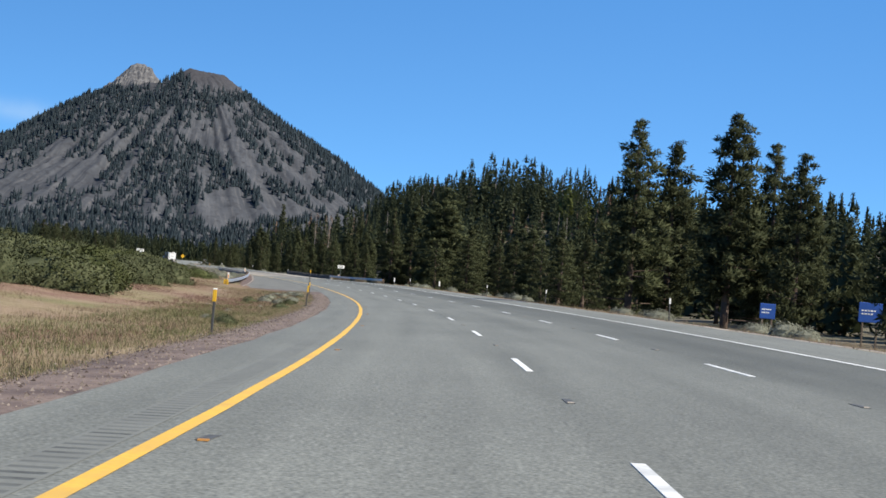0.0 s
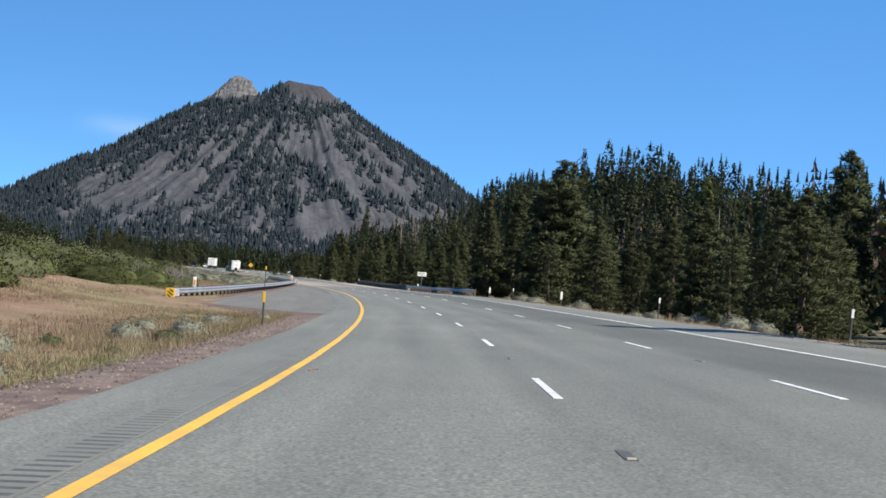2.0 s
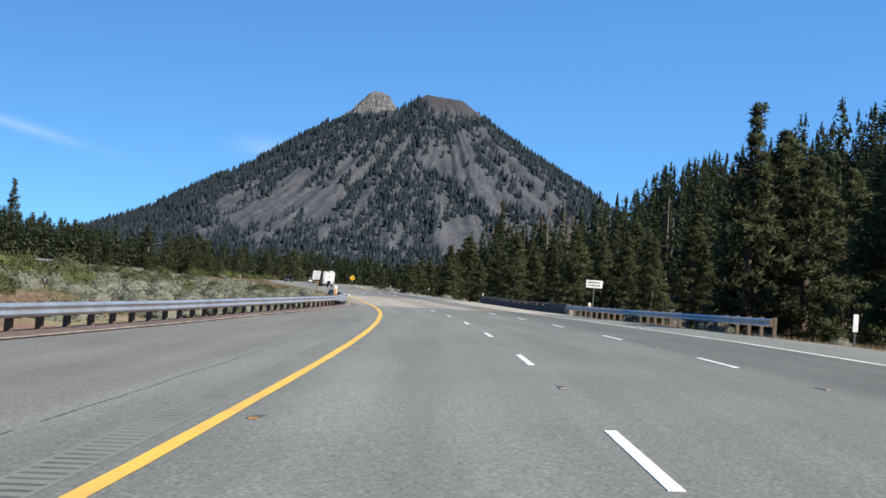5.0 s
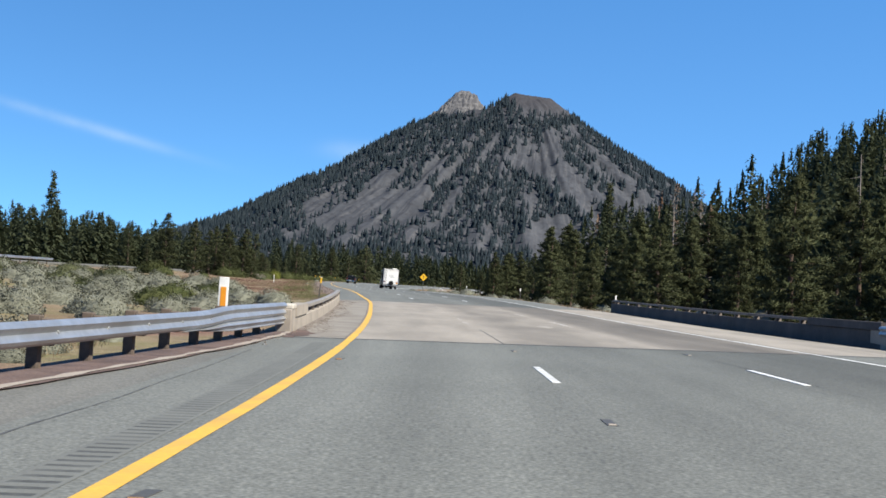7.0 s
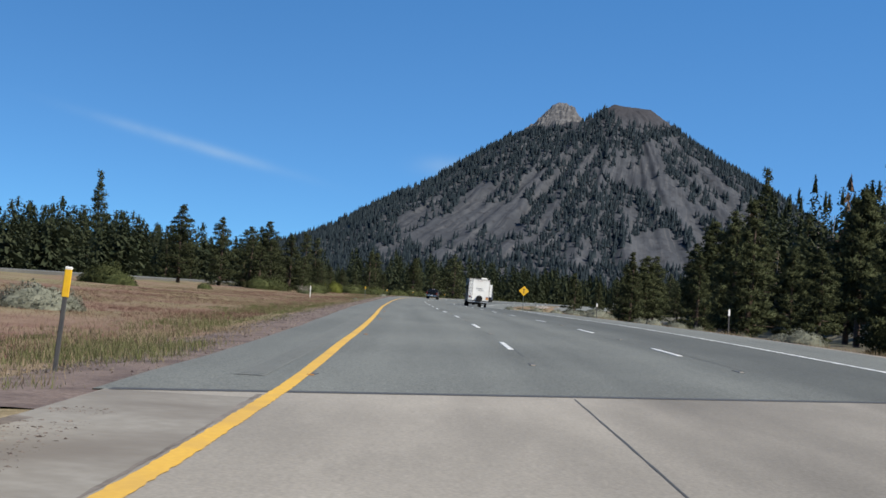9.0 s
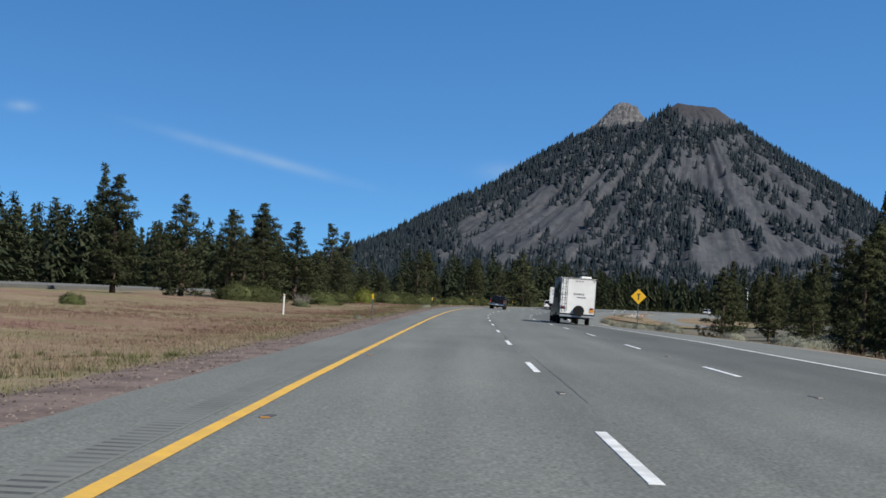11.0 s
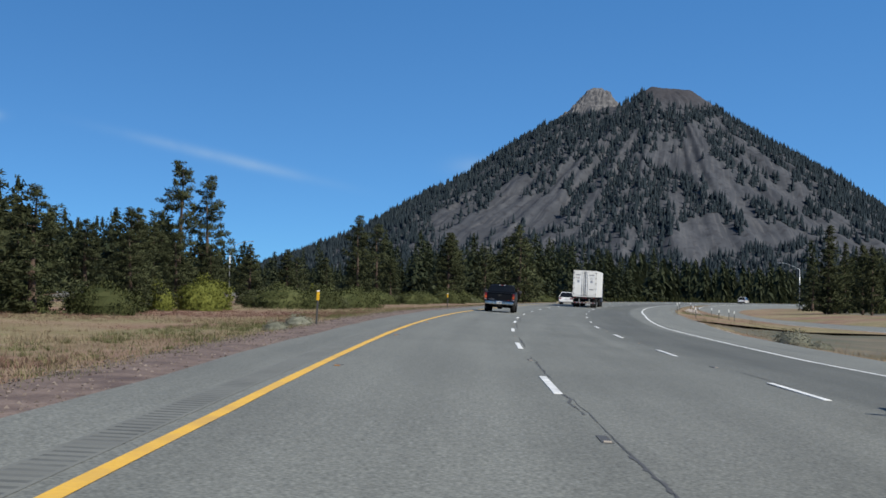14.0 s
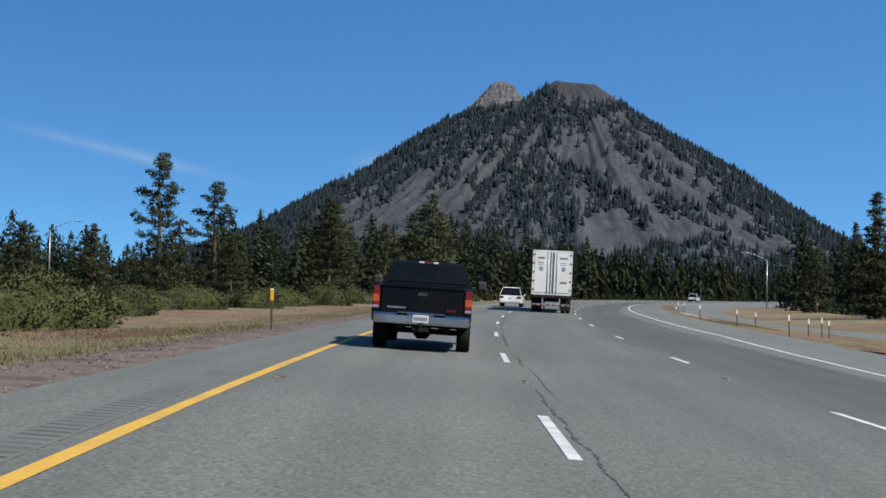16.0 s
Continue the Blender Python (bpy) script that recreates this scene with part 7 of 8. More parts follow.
# ---- vehicles ----
BLACK_PAINT = mat("black_car_paint", (0.004, 0.0043, 0.0065), (0.005, 0.0055, 0.008), 0.3, fine=3, coarse=0.8, c3=(0.009, 0.0085, 0.0085), coat=0.05, spec=0.15)
RED_PAINT = mat("dark_red_car_paint", (0.105, 0.005, 0.008), (0.085, 0.004, 0.007), 0.3, fine=3, coarse=0.8, c3=(0.060, 0.005, 0.007), spec=0.3, coat=0.4)
WHITE_CAR = mat("white_car_paint", (0.94, 0.95, 0.96), (0.88, 0.88, 0.89), 0.3, fine=3, coarse=0.8, c3=(0.62, 0.61, 0.59), coat=0.6)
CHROME = mat("chrome", (0.62, 0.63, 0.65), (0.52, 0.53, 0.55), 0.14, 1.0, fine=5, coarse=1.2, c3=(0.40, 0.38, 0.36))
GLASS_DARK = mat("dark_tinted_glass", (0.006, 0.007, 0.009), (0.010, 0.011, 0.013), 0.05, fine=2, spec=0.22)
RUBBER = mat("tyre_rubber", (0.013, 0.013, 0.014), (0.02, 0.02, 0.02), 0.85, fine=14, spec=0.12)
RIM = mat("alloy_rim", (0.42, 0.42, 0.43), (0.34, 0.34, 0.35), 0.3, 0.9, fine=8)
UNDER = mat("dark_underbody", (0.016, 0.016, 0.017), (0.028, 0.026, 0.025), 0.85, fine=8, spec=0.15)
RED_LENS = mat("red_lens", (0.19, 0.006, 0.007), (0.15, 0.006, 0.007), 0.3, fine=20, coat=0.5)
AMBER_LENS = mat("amber_lens", (0.55, 0.10, 0.012), (0.48, 0.085, 0.012), 0.25, fine=20, coat=0.5)
CLEAR_LENS = mat("clear_lens", (0.72, 0.74, 0.76), (0.6, 0.62, 0.64), 0.12, fine=20, coat=0.5)
PLATE = mat("plate_white", (0.72, 0.72, 0.72), (0.62, 0.63, 0.66), 0.45, fine=9)
LETTER_GREY = mat("silver_lettering", (0.40, 0.40, 0.42), (0.32, 0.32, 0.34), 0.35, 0.6, fine=9)
LETTER_DARK = mat("dark_lettering", (0.06, 0.07, 0.09), (0.09, 0.10, 0.12), 0.5, fine=9)
TRAILER_WHITE = mat("white_trailer_panel", (0.94, 0.94, 0.92), (0.87, 0.87, 0.85), 0.45, fine=2.5, coarse=0.5, c3=(0.78, 0.77, 0.74))
RV_GREY = mat("grey_fibreglass", (0.062, 0.065, 0.072), (0.052, 0.055, 0.061), 0.3, fine=2, coarse=0.5, c3=(0.042, 0.044, 0.048), coat=0.3)
ORANGE_PLATE = mat("orange_plate", (0.80, 0.36, 0.03), (0.74, 0.32, 0.03), 0.45, fine=9)
STAINLESS = mat("dull_steel", (0.34, 0.34, 0.34), (0.28, 0.28, 0.28), 0.5, 0.6, fine=6)


def frustum(b, x0, x1, ya, yb, z0, X0, X1, Ya, Yb, z1):
    vs = [(x0, ya, z0), (x1, ya, z0), (x1, yb, z0), (x0, yb, z0), (X0, Ya, z1), (X1, Ya, z1), (X1, Yb, z1), (X0, Yb, z1)]
    return b.add(vs, [(0, 3, 2, 1), (4, 5, 6, 7), (0, 1, 5, 4), (1, 2, 6, 5), (2, 3, 7, 6), (3, 0, 4, 7)])


def quad_slab(b, p, t):
    """A thin pane on four corners, t thick along its normal."""
    P = [Vector(q) for q in p]
    n = (P[1] - P[0]).cross(P[3] - P[0]).normalized() * t
    vs = [tuple(q) for q in P] + [tuple(q + n) for q in P]
    return b.add(vs, [(0, 3, 2, 1), (4, 5, 6, 7), (0, 1, 5, 4), (1, 2, 6, 5), (2, 3, 7, 6), (3, 0, 4, 7)])


WHEELS = {}


def wheel(parent, x, y, r, w, side, rim=RIM):
    key = (r, w, rim.name)
    if key not in WHEELS:
        t = Build()
        n = 24
        prof = [(-w / 2, r * 0.66), (-w / 2, r * 0.93), (-w * 0.40, r), (w * 0.40, r), (w / 2, r * 0.93), (w / 2, r * 0.66)]
        vs = [(px, rr * math.cos(2 * math.pi * i / n), rr * math.sin(2 * math.pi * i / n)) for i in range(n) for px, rr in prof]
        fs = [(i * 6 + j, i * 6 + (j + 1) % 6, ((i + 1) % n) * 6 + (j + 1) % 6, ((i + 1) % n) * 6 + j) for i in range(n) for j in range(6)]
        t.add(vs, fs, smooth=True)
        d = Build().tube((-w * 0.30, 0, 0), (w * 0.30, 0, 0), r * 0.67, n=20)
        for k in range(6):
            a = k * math.pi / 3
            d.box((0, 0, 0), (w * 0.74, r * 0.14, r * 0.5), 0.01, Matrix.Rotation(a, 4, "X") @ Matrix.Translation((0, 0, r * 0.36)))
        d.tube((-w * 0.39, 0, 0), (w * 0.39, 0, 0), r * 0.16, n=12)
        WHEELS[key] = (t.mesh("tyre", RUBBER), d.mesh("rim", rim))
    tm, dm_ = WHEELS[key]
    h = new("wheel", tm)
    h.parent = parent
    h.matrix_basis = Matrix.Translation((x, y, r))
    q = new("rim", dm_)
    q.parent = h
    return h


def bars(parent, x0, x1, y, z, h, material, seed, name="lettering", t=0.006, gap=0.35):
    """A line of unreadable lettering as plain bars, on a face that looks back."""
    r_ = random.Random(seed)
    x = x0
    while x < x1:
        w = h * r_.uniform(0.4, 0.9)
        part(name, Build().box((min(x + w / 2, x1), y, z), (w, t, h)), material, parent)
        x += w + h * gap


def pickup(name, label, m, paint, tall=1.0, crew=False, chrome=True, badge=True):
    c = thing(name, label, "pickup truck", m)
    Lc = 0.55 if crew else 0.0
    bed = Build()
    bed.prism([(-1.12, 0.60), (-1.14, 0.74), (-1.12, 1.22), (-1.09, 1.26), (1.0, 1.28), (1.0, 0.55), (0.52, 0.55), (0.40, 0.80), (0.18, 0.90), (-0.18, 0.90), (-0.40, 0.80), (-0.52, 0.55)], -0.97, 0.97, ch=0.035)
    part("bed", bed, paint, c)
    cab = Build()
    y1 = 3.05 + Lc
    cab.prism([(1.02, 0.48), (1.02, 1.30), (y1, 1.30), (y1, 0.48)], -0.965, 0.965, ch=0.03)
    frustum(cab, -0.94, 0.94, 1.04, y1 + 0.12, 1.29, -0.76, 0.76, 1.24, y1 - 0.52, 1.84 * tall)
    frustum(cab, -0.76, 0.76, 1.24, y1 - 0.52, 1.839 * tall, -0.66, 0.66, 1.34, y1 - 0.64, 1.885 * tall)
    part("cab", cab, paint, c)
    hood = Build()
    yw = y1 + 0.85
    hood.prism([(y1, 0.50), (y1, 1.28), (y1 + 0.3, 1.25), (y1 + 1.35, 1.13), (y1 + 1.45, 0.98), (y1 + 1.45, 0.50), (yw + 0.52, 0.50), (yw + 0.40, 0.80), (yw + 0.18, 0.90), (yw - 0.18, 0.90), (yw - 0.40, 0.80), (yw - 0.52, 0.50)], -0.95, 0.95, ch=0.05)
    part("hood", hood, paint, c)
    zt, zb, T = 1.80 * tall, 1.35, 1.885 * tall

    def rear_y(z):
        return 1.04 + (z - 1.29) / (1.84 * tall - 1.29) * 0.20

    def half(z):
        return 0.94 - (z - 1.29) / (1.84 * tall - 1.29) * 0.18

    part("rear_window", quad_slab(Build(), [(-half(zb) + 0.10, rear_y(zb) - 0.004, zb), (half(zb) - 0.10, rear_y(zb) - 0.004, zb), (half(zt) - 0.10, rear_y(zt) - 0.004, zt), (-half(zt) + 0.10, rear_y(zt) - 0.004, zt)], 0.014), GLASS_DARK, c)
    for sd in (-1, 1):
        for ya, yb in ((1.30, 1.95 + Lc * 0.6), (2.02 + Lc * 0.6, y1 - 0.18)):
            k = (yb - 0.12) if yb < y1 - 0.3 else y1 - 0.52
            p_ = [(sd * (half(zb) + 0.002), ya, zb), (sd * (half(zb) + 0.002), yb, zb), (sd * (half(zt) + 0.002), min(k, yb), zt), (sd * (half(zt) + 0.002), ya + 0.06, zt)]
            part("side_window", quad_slab(Build(), p_ if sd > 0 else p_[::-1], 0.012), GLASS_DARK, c)
        mb = Build().box((sd * 1.16, y1 - 0.18, 1.36), (0.22, 0.13, 0.22), 0.05).box((sd * 1.02, y1 - 0.16, 1.30), (0.16, 0.06, 0.06), 0.01)
        part("mirror", mb, BLACK, c)
        part("door_handle", Build().box((sd * 0.975, 1.75 + Lc * 0.4, 1.12), (0.03, 0.20, 0.04), 0.01), CHROME if not badge else paint, c)
        tl = part("tail_light", Build().box((sd * 0.895, -1.125, 1.0), (0.14, 0.09, 0.44), 0.02), RED_LENS, c, "red tail light")
        part("turn_lens", Build().box((sd * 0.90, -1.166, 0.985), (0.13, 0.02, 0.14), 0.006), AMBER_LENS, tl, "amber lens")
        part("reverse_lens", Build().box((sd * 0.90, -1.166, 0.825), (0.12, 0.02, 0.05), 0.006), LETTER_GREY, tl, "clear lens")
    part("front_windscreen", quad_slab(Build(), [(0.86, y1 + 0.10, 1.34), (-0.86, y1 + 0.10, 1.34), (-0.70, y1 - 0.48, zt), (0.70, y1 - 0.48, zt)], 0.012), GLASS_DARK, c)
    tg = part("tailgate", Build().box((0, -1.135, 0.97), (1.60, 0.06, 0.54), 0.018), paint, c)
    part("tailgate_ridge", Build().box((0, -1.150, 1.245), (1.62, 0.09, 0.05), 0.014), paint, tg)
    part("handle", Build().box((0, -1.172, 1.10), (0.19, 0.02, 0.07), 0.012), BLACK, tg, "black recessed handle")
    if badge:
        bars(c, -0.66, -0.32, -1.17, 0.83, 0.034, LETTER_GREY, 3)
        bars(c, 0.50, 0.66, -1.17, 0.82, 0.045, RED_LENS, 4)
    bp = Build().box((0, -1.24, 0.62), (1.90, 0.16, 0.20), 0.04).box((0, -1.20, 0.735), (0.9, 0.12, 0.03), 0.01)
    bo = part("rear_bumper", bp, CHROME if chrome else BLACK, c, "chrome rear bumper")
    part("step_pad", Build().box((-0.36, -1.27, 0.728), (0.22, 0.10, 0.012), 0.003).box((0.36, -1.27, 0.728), (0.22, 0.10, 0.012), 0.003), BLACK, bo)
    pl = part("licence_plate", Build().box((0.0, -1.33, 0.63), (0.31, 0.012, 0.15), 0.008), PLATE, bo, "white plate")
    for k in range(6):
        part("character_bar", Build().box((-0.11 + k * 0.044, -1.338, 0.63), (0.026, 0.004, 0.065)), LETTER_DARK, pl)
    part("hitch", Build().box((0, -1.16, 0.44), (0.34, 0.22, 0.14), 0.03).box((0, -1.28, 0.43), (0.09, 0.16, 0.09), 0.012).tube((0, -1.34, 0.47), (0, -1.34, 0.54), 0.03, n=10), UNDER, c)
    part("axle", Build().tube((-0.8, 0, 0.37), (0.8, 0, 0.37), 0.06, n=10).box((0, 0, 0.36), (0.34, 0.34, 0.30), 0.08), UNDER, c)
    part("exhaust", Build().tube((0.52, -1.2, 0.42), (0.52, 0.3, 0.42), 0.04, n=10), UNDER, c)
    part("chassis", Build().box((-0.42, 1.5, 0.50), (0.12, 5.0, 0.16)).box((0.42, 1.5, 0.50), (0.12, 5.0, 0.16)).box((0, 2.6, 0.46), (1.5, 2.4, 0.12)), UNDER, c)
    bl = part("brake_light", Build().box((0, 1.255, 1.855 * tall), (0.16, 0.05, 0.045), 0.008), RED_LENS, c, "high red brake light")
    for sd in (-1, 1):
        part("cargo_lamp", Build().box((sd * 0.15, 1.25, 1.857 * tall), (0.11, 0.05, 0.04), 0.008), CLEAR_LENS, bl, "clear cargo lamp")
        part("wheel_arch", Build().prism([(-0.5, 0.52), (-0.38, 0.78), (-0.17, 0.89), (0.17, 0.89), (0.38, 0.78), (0.5, 0.52)], sd * 0.55, sd * 0.94), UNDER, c)
        for yy in (0.0, yw):
            wheel(c, sd * 0.84, yy, 0.385, 0.27, sd)
    return c


pickup("pickup_truck", "black pickup truck with a chrome rear bumper on the road", road_frame(533.3, -0.36), BLACK_PAINT, tall=0.955)
pickup("tow_truck", "red crew-cab pickup towing a travel trailer", road_frame(454.9, 7.3), RED_PAINT, tall=1.0, crew=True, badge=False)


def hatchback(name, label, m, paint, L=4.5, W=1.8, H=1.55, suv=False):
    c = thing(name, label, "car", m)
    zb, zs = 0.30, 0.92 if not suv else 1.02
    wb0, wb1 = 0.0, L * 0.60
    body = Build()
    ro = L * 0.19
    arch = lambda y: [(y + 0.42, zb), (y + 0.33, 0.60), (y + 0.14, 0.70), (y - 0.14, 0.70), (y - 0.33, 0.60), (y - 0.42, zb)]
    body.prism([(-ro, zb + 0.05), (-ro - 0.03, 0.60), (-ro + 0.05, zs), (L * 0.55, zs), (L * 0.72, zs - 0.12), (L - ro - 0.05, 0.66), (L - ro, 0.5), (L - ro - 0.04, zb)] + arch(wb1) + arch(wb0), -W / 2, W / 2, ch=0.06)
    part("body", body, paint, c)
    gh = Build()
    r0 = -ro + (0.12 if suv else 0.20)
    frustum(gh, -W / 2 + 0.04, W / 2 - 0.04, r0, L * 0.60, zs - 0.01, -W / 2 + 0.26, W / 2 - 0.26, r0 + (0.28 if suv else 0.75), L * 0.40, H)
    part("cabin", gh, GLASS_DARK, c, "dark glazed cabin")
    rf = Build()
    frustum(rf, -W / 2 + 0.25, W / 2 - 0.25, r0 + (0.22 if suv else 0.70), L * 0.41, H - 0.02, -W / 2 + 0.30, W / 2 - 0.30, r0 + (0.30 if suv else 0.78), L * 0.39, H + 0.03)
    part("roof", rf, paint, c)
    for sd in (-1, 1):
        pb = Build()
        quad_slab(pb, [(sd * (W / 2 - 0.05), r0 + 0.02, zs), (sd * (W / 2 - 0.05), r0 + 0.22, zs), (sd * (W / 2 - 0.26), r0 + (0.46 if suv else 0.95), H), (sd * (W / 2 - 0.26), r0 + (0.26 if suv else 0.73), H)], 0.03 * sd)
        part("pillar", pb, paint, c)
        part("tail_light", Build().box((sd * (W / 2 - 0.20), -ro - 0.02, zs - 0.13), (0.34, 0.08, 0.15), 0.02), RED_LENS, c, "red tail light")
        part("mirror", Build().box((sd * (W / 2 + 0.08), L * 0.46, zs + 0.05), (0.17, 0.10, 0.13), 0.04), paint, c)
        for y in (wb0, wb1):
            wheel(c, sd * (W / 2 - 0.13), y, 0.325, 0.21, sd)
    part("bumper", Build().box((0, -ro - 0.05, 0.45), (W - 0.12, 0.14, 0.24), 0.04), UNDER if suv else paint, c)
    pl = part("licence_plate", Build().box((0, -ro - 0.045, 0.72), (0.31, 0.012, 0.15), 0.006), PLATE, c, "white plate")
    return c


hatchback("hatchback_car", "white hatchback in the shadow of the lorry", road_frame(617, 0.1), WHITE_CAR)
hatchback("suv_car", "white sport utility vehicle at the bend", road_frame(815, 4.9), WHITE_CAR, 4.7, 1.9, 1.78, True)


def semi_trailer(m):
    c = thing("semi_trailer", "white box semi-trailer with double rear doors", "trailer", m)
    L, W, z0, z1 = 15.0, 2.58, 1.15, 4.05
    part("box", Build().box((0, L / 2 + 0.06, (z0 + z1) / 2), (W, L, z1 - z0), 0.03), TRAILER_WHITE, c)
    part("door_frame", Build().box((-W / 2 + 0.05, 0.03, (z0 + z1) / 2), (0.10, 0.08, z1 - z0)).box((W / 2 - 0.05, 0.03, (z0 + z1) / 2), (0.10, 0.08, z1 - z0)).box((0, 0.03, z1 - 0.05), (W, 0.08, 0.10)).box((0, 0.03, z0 + 0.06), (W, 0.08, 0.12)), TRAILER_WHITE, c)
    for sd in (-1, 1):
        d = part("rear_door", Build().box((sd * 0.60, 0.0, (z0 + z1) / 2 + 0.02), (1.15, 0.05, z1 - z0 - 0.28), 0.012), TRAILER_WHITE, c)
        for x in (0.10, 0.30):
            part("lock_rod", Build().tube((sd * x, -0.05, z0 + 0.1), (sd * x, -0.05, z1 - 0.12), 0.018, n=8), UNDER if x < 0.2 else STAINLESS, d)
        for k in range(5):
            part("hinge", Build().box((sd * 1.19, -0.035, z0 + 0.35 + k * 0.57), (0.12, 0.03, 0.07), 0.006), UNDER, d)
        bars(d, sd * 0.72 - 0.26, sd * 0.72 + 0.20, -0.03, 3.55, 0.11, LETTER_DARK, 11 + sd, gap=0.2)
        bars(d, sd * 0.72 - 0.22, sd * 0.72 + 0.18, -0.03, 3.25, 0.06, RED_LENS if sd < 0 else LETTER_GREY, 14 + sd)
        bars(d, sd * 0.72 - 0.20, sd * 0.72 + 0.16, -0.03, 3.12, 0.05, LETTER_GREY, 17 + sd)
        part("notice", Build().box((sd * 0.72, -0.03, 2.85), (0.24, 0.006, 0.26)), LETTER_GREY, d)
    bars(c, 0.52, 0.92, -0.032, 1.98, 0.10, LETTER_DARK, 23, gap=0.15)
    part("sill", Build().box((0, -0.02, z0 - 0.09), (W, 0.10, 0.20), 0.012), UNDER, c)
    for x in (-1.05, -0.15, 0.15, 1.05):
        part("marker_light", Build().box((x, -0.08, z0 - 0.09), (0.16, 0.03, 0.08), 0.01), RED_LENS, c)
    g = part("underride_guard", Build().box((0, -0.02, 0.52), (W - 0.2, 0.10, 0.12), 0.012).box((-0.55, 0.0, 0.80), (0.09, 0.09, 0.55)).box((0.55, 0.0, 0.80), (0.09, 0.09, 0.55)), STAINLESS, c)
    for k in range(6):
        part("stripe", Build().box((-1.0 + k * 0.4, -0.075, 0.52), (0.2, 0.008, 0.07)), RED_LENS, g)
    part("chassis", Build().box((-0.5, 5.5, 0.98), (0.14, 10.5, 0.24)).box((0.5, 5.5, 0.98), (0.14, 10.5, 0.24)), UNDER, c)
    for sd in (-1, 1):
        part("mudflap", Build().box((sd * 0.98, 0.55, 0.55), (0.58, 0.02, 0.72)), UNDER, c)
        for y in (1.35, 2.65):
            for x in (0.78, 1.10):
                wheel(c, sd * x, y, 0.50, 0.27, sd, STAINLESS)
        part("landing_leg", Build().box((sd * 0.6, 11.6, 0.62), (0.12, 0.12, 0.95)), UNDER, c)
    t = thing("truck_tractor", "dark tractor unit pulling the white trailer", "truck", m)
    cb = Build()
    cb.prism([(14.9, 1.0), (14.9, 3.55), (15.6, 3.85), (16.9, 3.3), (17.4, 2.3), (19.0, 2.0), (19.3, 1.7), (19.3, 0.6), (16.6, 0.6), (16.4, 1.0)], -1.2, 1.2, ch=0.1)
    part("cab", cb, mat("blue_truck_paint", (0.03, 0.05, 0.11), (0.035, 0.055, 0.12), 0.3, fine=3, coat=0.5), t)
    part("chassis", Build().box((0, 15.2, 0.95), (0.9, 6.5, 0.25)), UNDER, t)
    for sd in (-1, 1):
        part("mirror", Build().box((sd * 1.38, 17.2, 2.4), (0.12, 0.10, 0.7), 0.03), UNDER, t)
        for y in (12.8, 14.1, 18.4):
            wheel(t, sd * 1.02, y, 0.50, 0.29, sd, STAINLESS)


semi_trailer(road_frame(595.5, 3.75))


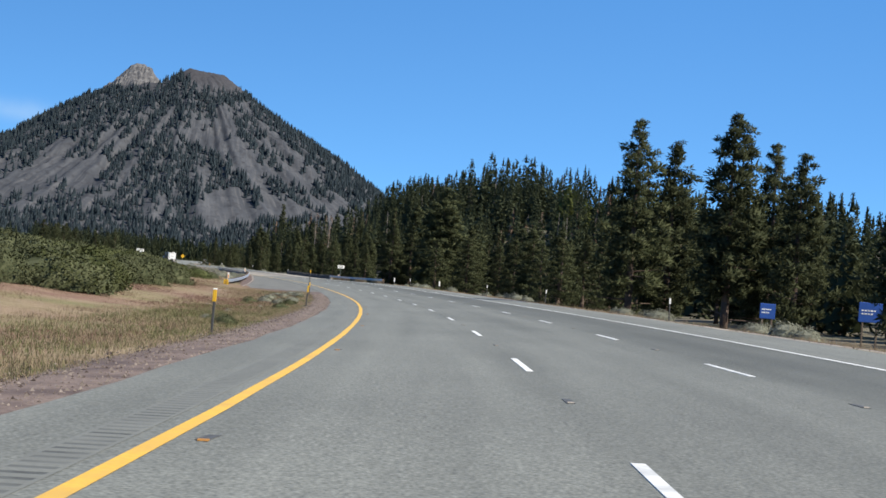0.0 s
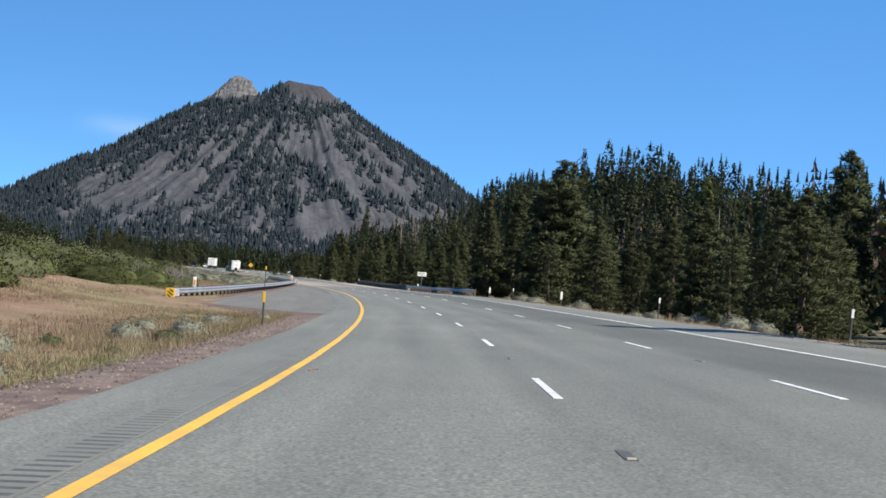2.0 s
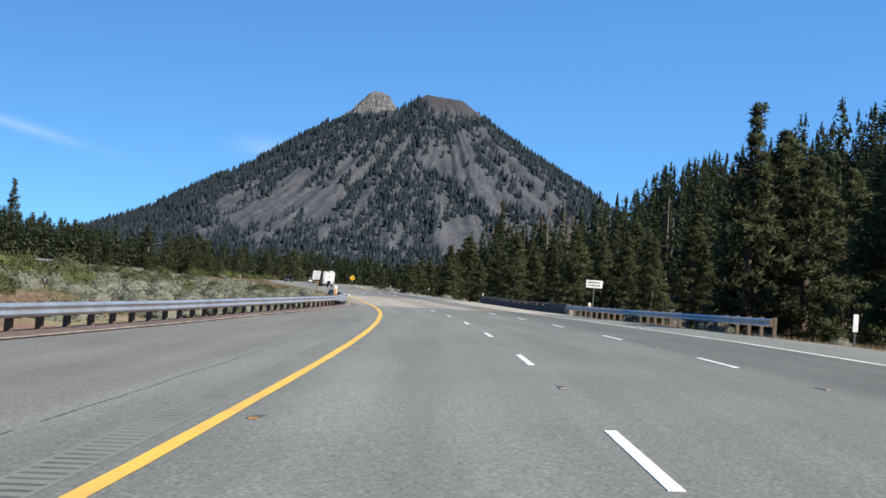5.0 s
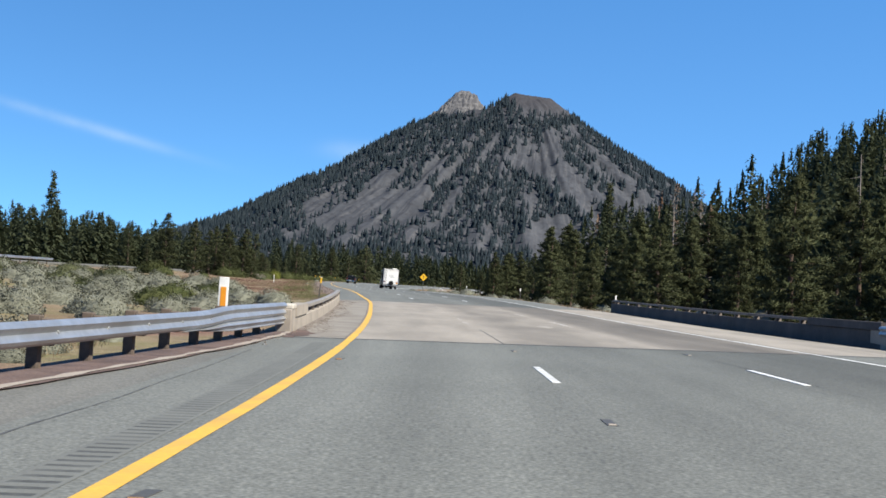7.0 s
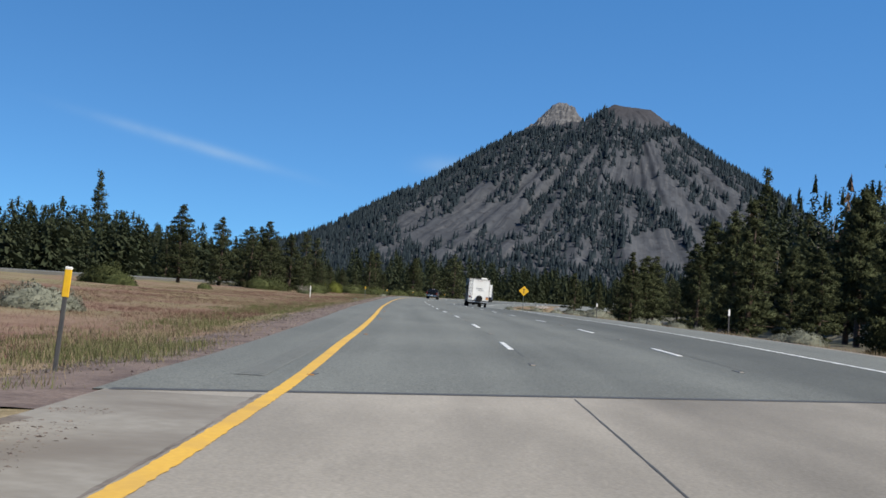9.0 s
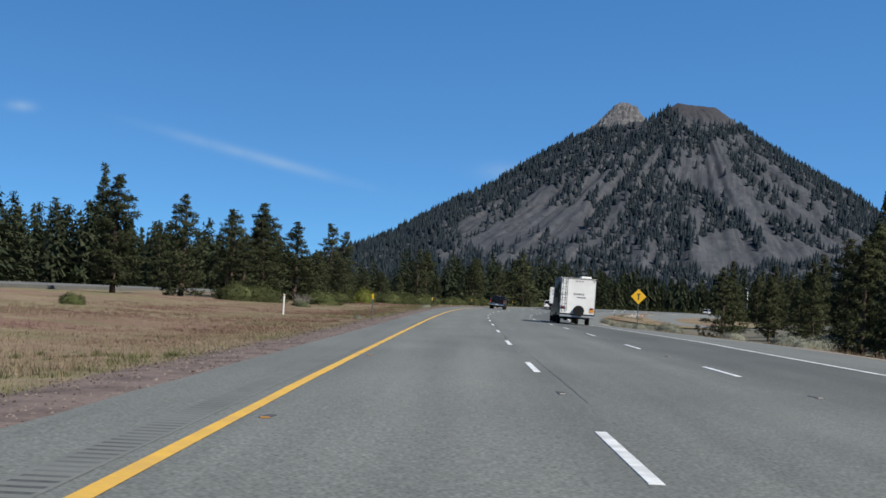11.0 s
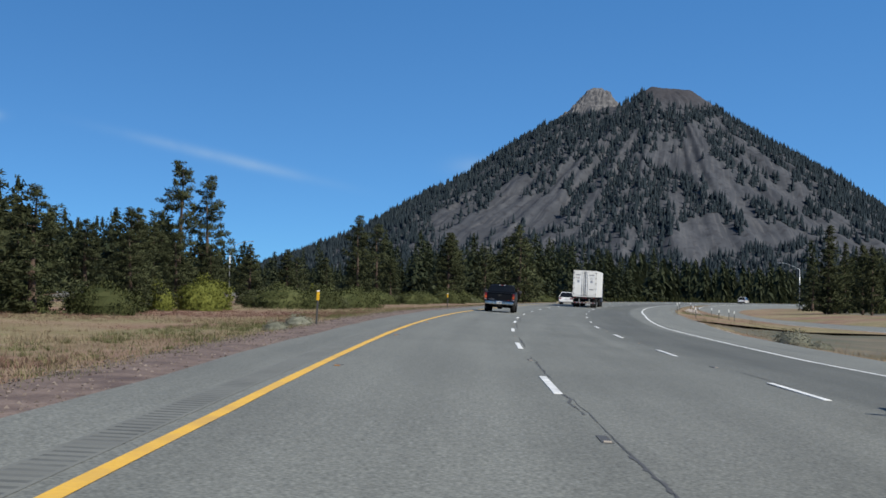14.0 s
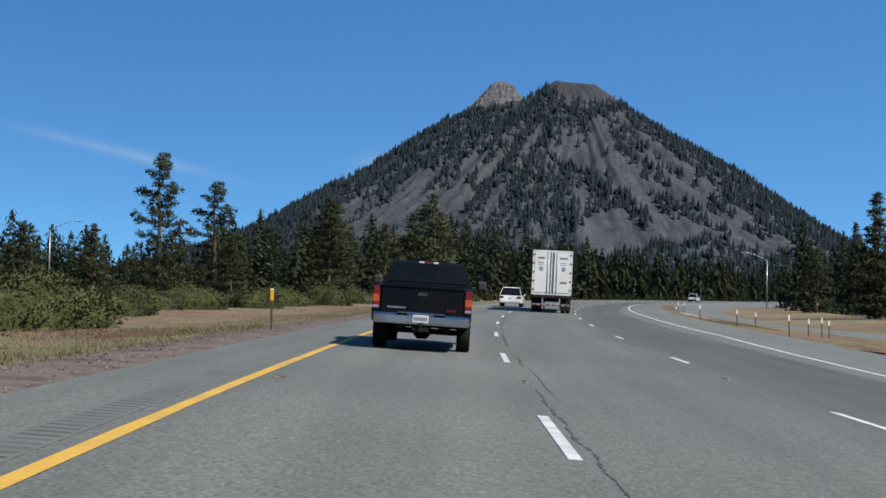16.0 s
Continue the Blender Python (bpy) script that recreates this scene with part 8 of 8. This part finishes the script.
def travel_trailer(m):
    c = thing("travel_trailer", "white and grey travel trailer with a rear ladder and spare wheel", "trailer", m)
    W, z0, z1, ya, yb = 2.42, 0.62, 3.18, -3.9, 5.0
    sh = Build()
    sh.prism([(ya, z0 + 0.12), (ya + 0.02, z1 - 0.08), (ya + 0.12, z1), (yb - 1.1, z1 - 0.04), (yb - 0.3, z1 - 0.5), (yb, 1.6), (yb - 0.15, z0)] + [(ya + 0.1, z0)], -W / 2, W / 2, ch=0.02)
    part("shell", sh, RV_GREY, c, "dark grey fibreglass side")
    rp = part("rear_panel", Build().box((0, ya - 0.012, (z0 + z1) / 2 + 0.06), (W - 0.05, 0.03, z1 - z0 - 0.18), 0.012), TRAILER_WHITE, c, "white rear panel")
    part("roof_cap", Build().box((0, (ya + yb - 1.2) / 2, z1 + 0.012), (W + 0.03, yb - 1.2 - ya, 0.03), 0.012), TRAILER_WHITE, c)
    part("roof_trim", Build().box((0, ya - 0.02, z1 - 0.02), (W + 0.02, 0.05, 0.05), 0.01).box((-W / 2 - 0.008, (ya + yb - 1.2) / 2, z1 - 0.02), (0.02, yb - 1.2 - ya, 0.05)), BLACK, c)
    for sd in (-1, 1):
        part("corner_trim", Build().box((sd * (W / 2 - 0.01), ya - 0.012, 1.92), (0.045, 0.05, 2.4)), BLACK, c)
    part("air_conditioner", Build().box((0.55, ya + 1.3, z1 + 0.10), (0.75, 1.0, 0.17), 0.07), TRAILER_WHITE, c)
    part("roof_vent", Build().box((-0.45, ya + 1.0, z1 + 0.08), (0.55, 0.7, 0.13), 0.04), UNDER, c, "black roof vent")
    # windows, doors and hatches in the side facing the middle lanes
    x = -W / 2 - 0.008
    part("slide_seam", Build().box((x, -2.05, 1.86), (0.03, 0.05, 2.35)), BLACK, c)
    for y, z, w, h in ((-3.05, 2.62, 0.62, 0.52), (-1.2, 2.30, 0.95, 1.05), (0.45, 2.16, 0.72, 0.72), (1.85, 2.12, 0.55, 0.68), (-3.1, 1.78, 0.62, 0.70)):
        wn_ = part("window", Build().box((x, y, z), (0.03, w, h), 0.012), BLACK, c)
        part("pane", Build().box((x - 0.012, y, z), (0.02, w - 0.09, h - 0.09), 0.005), GLASS_DARK, wn_, "dark reflecting pane")
    for y, w in ((-3.1, 0.7), (3.4, 0.8)):
        part("hatch", Build().box((x, y, 1.08), (0.02, w, 0.46), 0.01), RV_GREY, c)
    for k, (y0, z_, L) in enumerate(((2.6, 2.05, 1.6), (-0.6, 1.45, 2.2), (-2.9, 1.40, 1.2), (3.4, 2.35, 0.9))):
        b_g = Build()
        b_g.box((0, 0, 0), (0.008, L, 0.07), 0.0, Matrix.Translation((x - 0.004, y0, z_)) @ Matrix.Rotation(radians(-32 if k != 1 else 14), 4, "X"))
        part("graphic_stripe", b_g, LETTER_DARK, c, "dark swoosh on the side")
    # rear fittings
    y = ya - 0.05
    ld = part("ladder", Build().tube((-1.06, y - 0.08, 0.85), (-1.06, y - 0.08, z1 + 0.16), 0.018, n=8).tube((-0.74, y - 0.08, 0.85), (-0.74, y - 0.08, z1 + 0.16), 0.018, n=8), UNDER, c, "black rear ladder")
    for k in range(6):
        part("rung", Build().tube((-1.06, y - 0.08, 1.05 + k * 0.38), (-0.74, y - 0.08, 1.05 + k * 0.38), 0.014, n=6), UNDER, ld)
    for z in (1.2, 2.1, 2.95):
        for x_ in (-1.06, -0.74):
            part("bracket", Build().box((x_, y - 0.02, z), (0.03, 0.10, 0.03)), UNDER, ld)
    part("spare_wheel", Build().tube((0.10, y - 0.24, 0.98), (0.10, y - 0.02, 0.98), 0.37, 0.37, 28), RUBBER, c, "spare wheel under a black cover")
    part("bumper", Build().box((0, y - 0.05, 0.60), (W - 0.04, 0.12, 0.13), 0.02), GALV, c)
    for sd in (-1, 1):
        tl = part("tail_light", Build().box((sd * 0.99, y, 1.16), (0.26, 0.05, 0.13), 0.015), RED_LENS, c, "red tail light")
        part("clearance_light", Build().box((sd * 1.08, y, z1 - 0.14), (0.12, 0.03, 0.05), 0.01), RED_LENS, c)
        for yy in (-0.45, 0.42):
            wheel(c, sd * 1.02, yy, 0.36, 0.22, sd)
        part("fender", Build().prism([(-1.0, 0.50), (-0.9, 0.78), (0.86, 0.78), (0.96, 0.50)], sd * 1.02, sd * 1.215), UNDER, c)
    for xx in (-0.12, 0.08, 0.28):
        part("clearance_light", Build().box((xx, y, z1 - 0.17), (0.10, 0.03, 0.05), 0.01), RED_LENS, c)
    part("licence_plate", Build().box((1.0, y - 0.01, 1.0), (0.30, 0.012, 0.16), 0.005), ORANGE_PLATE, c, "orange plate")
    bars(c, -0.28, 0.42, y + 0.012, 2.12, 0.12, LETTER_DARK, 31, "emblem_bar", gap=0.5)
    bars(c, -0.05, 0.50, y + 0.012, 1.90, 0.07, LETTER_DARK, 32, "emblem_bar")
    part("frame", Build().box((-0.5, 0.6, 0.52), (0.1, 9.0, 0.16)).box((0.5, 0.6, 0.52), (0.1, 9.0, 0.16)).box((0, ya + 0.4, 0.48), (1.4, 0.5, 0.12)), UNDER, c)
    part("drawbar", Build().tube((-0.5, yb - 0.3, 0.52), (0, yb + 1.25, 0.50), 0.05, n=8).tube((0.5, yb - 0.3, 0.52), (0, yb + 1.25, 0.50), 0.05, n=8), UNDER, c)


travel_trailer(road_frame(446.9, 7.35))

# ---- pieces of the road: lane dashes and recessed reflectors ----
dash = Build().box((0, 1.83, 0), (0.115, 3.66, 0.012), 0.003).mesh("lane_dash", WHITE_PAINT)
AMBER_DULL = mat("dull_amber", (0.42, 0.20, 0.04), (0.34, 0.16, 0.035), 0.5, fine=12)
slot = Build().box((0, 0, 0), (0.10, 0.62, 0.008)).mesh("marker_slot", SEAL)
slot_y = Build().box((0, 0, 0), (0.10, 0.36, 0.008)).mesh("marker_slot", SEAL)
lens = Build().prism([(-0.04, 0.0), (0.04, 0.0), (0.02, 0.012), (-0.02, 0.012)], -0.035, 0.035).mesh("road_reflector", CONCRETE)
lens_y = Build().prism([(-0.04, 0.0), (0.04, 0.0), (0.02, 0.012), (-0.02, 0.012)], -0.04, 0.04).mesh("road_reflector", AMBER_DULL)


def piece(me_, m, owner):
    ob = new(me_.name.split(".")[0], me_)
    ob.parent = owner
    ob.matrix_basis = m
    return ob


for u, start in ((U_L1, 21.02), (U_L2, 22.65)):
    for k in range(-3, 56):
        s = start + 14.63 * k
        if s > 510:                        # striped anew from here on
            s += -2.7 if u == U_L1 else 0.85
            u_d = u + (0.2 if u == U_L2 else -0.08)
        else:
            u_d = u
        if not (GAP0 - 3.0 < s < GAP1):
            piece(dash, road_frame(s, u_d, 0.002), road)
        m = s + 3.66 + 5.5
        if k < 45 and not (GAP0 - 1 < m < GAP1 + 1):
            piece(slot, road_frame(m, u + 0.03, 0.002), road)
            piece(lens, road_frame(m - 0.25, u + 0.03, 0.004), road)
for k in range(-2, 40):
    m = 10.2 + 14.63 * k
    if not (GAP0 - 1 < m < GAP1 + 1):
        piece(slot_y, road_frame(m, U_YELLOW + 0.28, 0.002, -6), road)
        piece(lens_y, road_frame(m - 0.2, U_YELLOW + 0.28, 0.004), road)
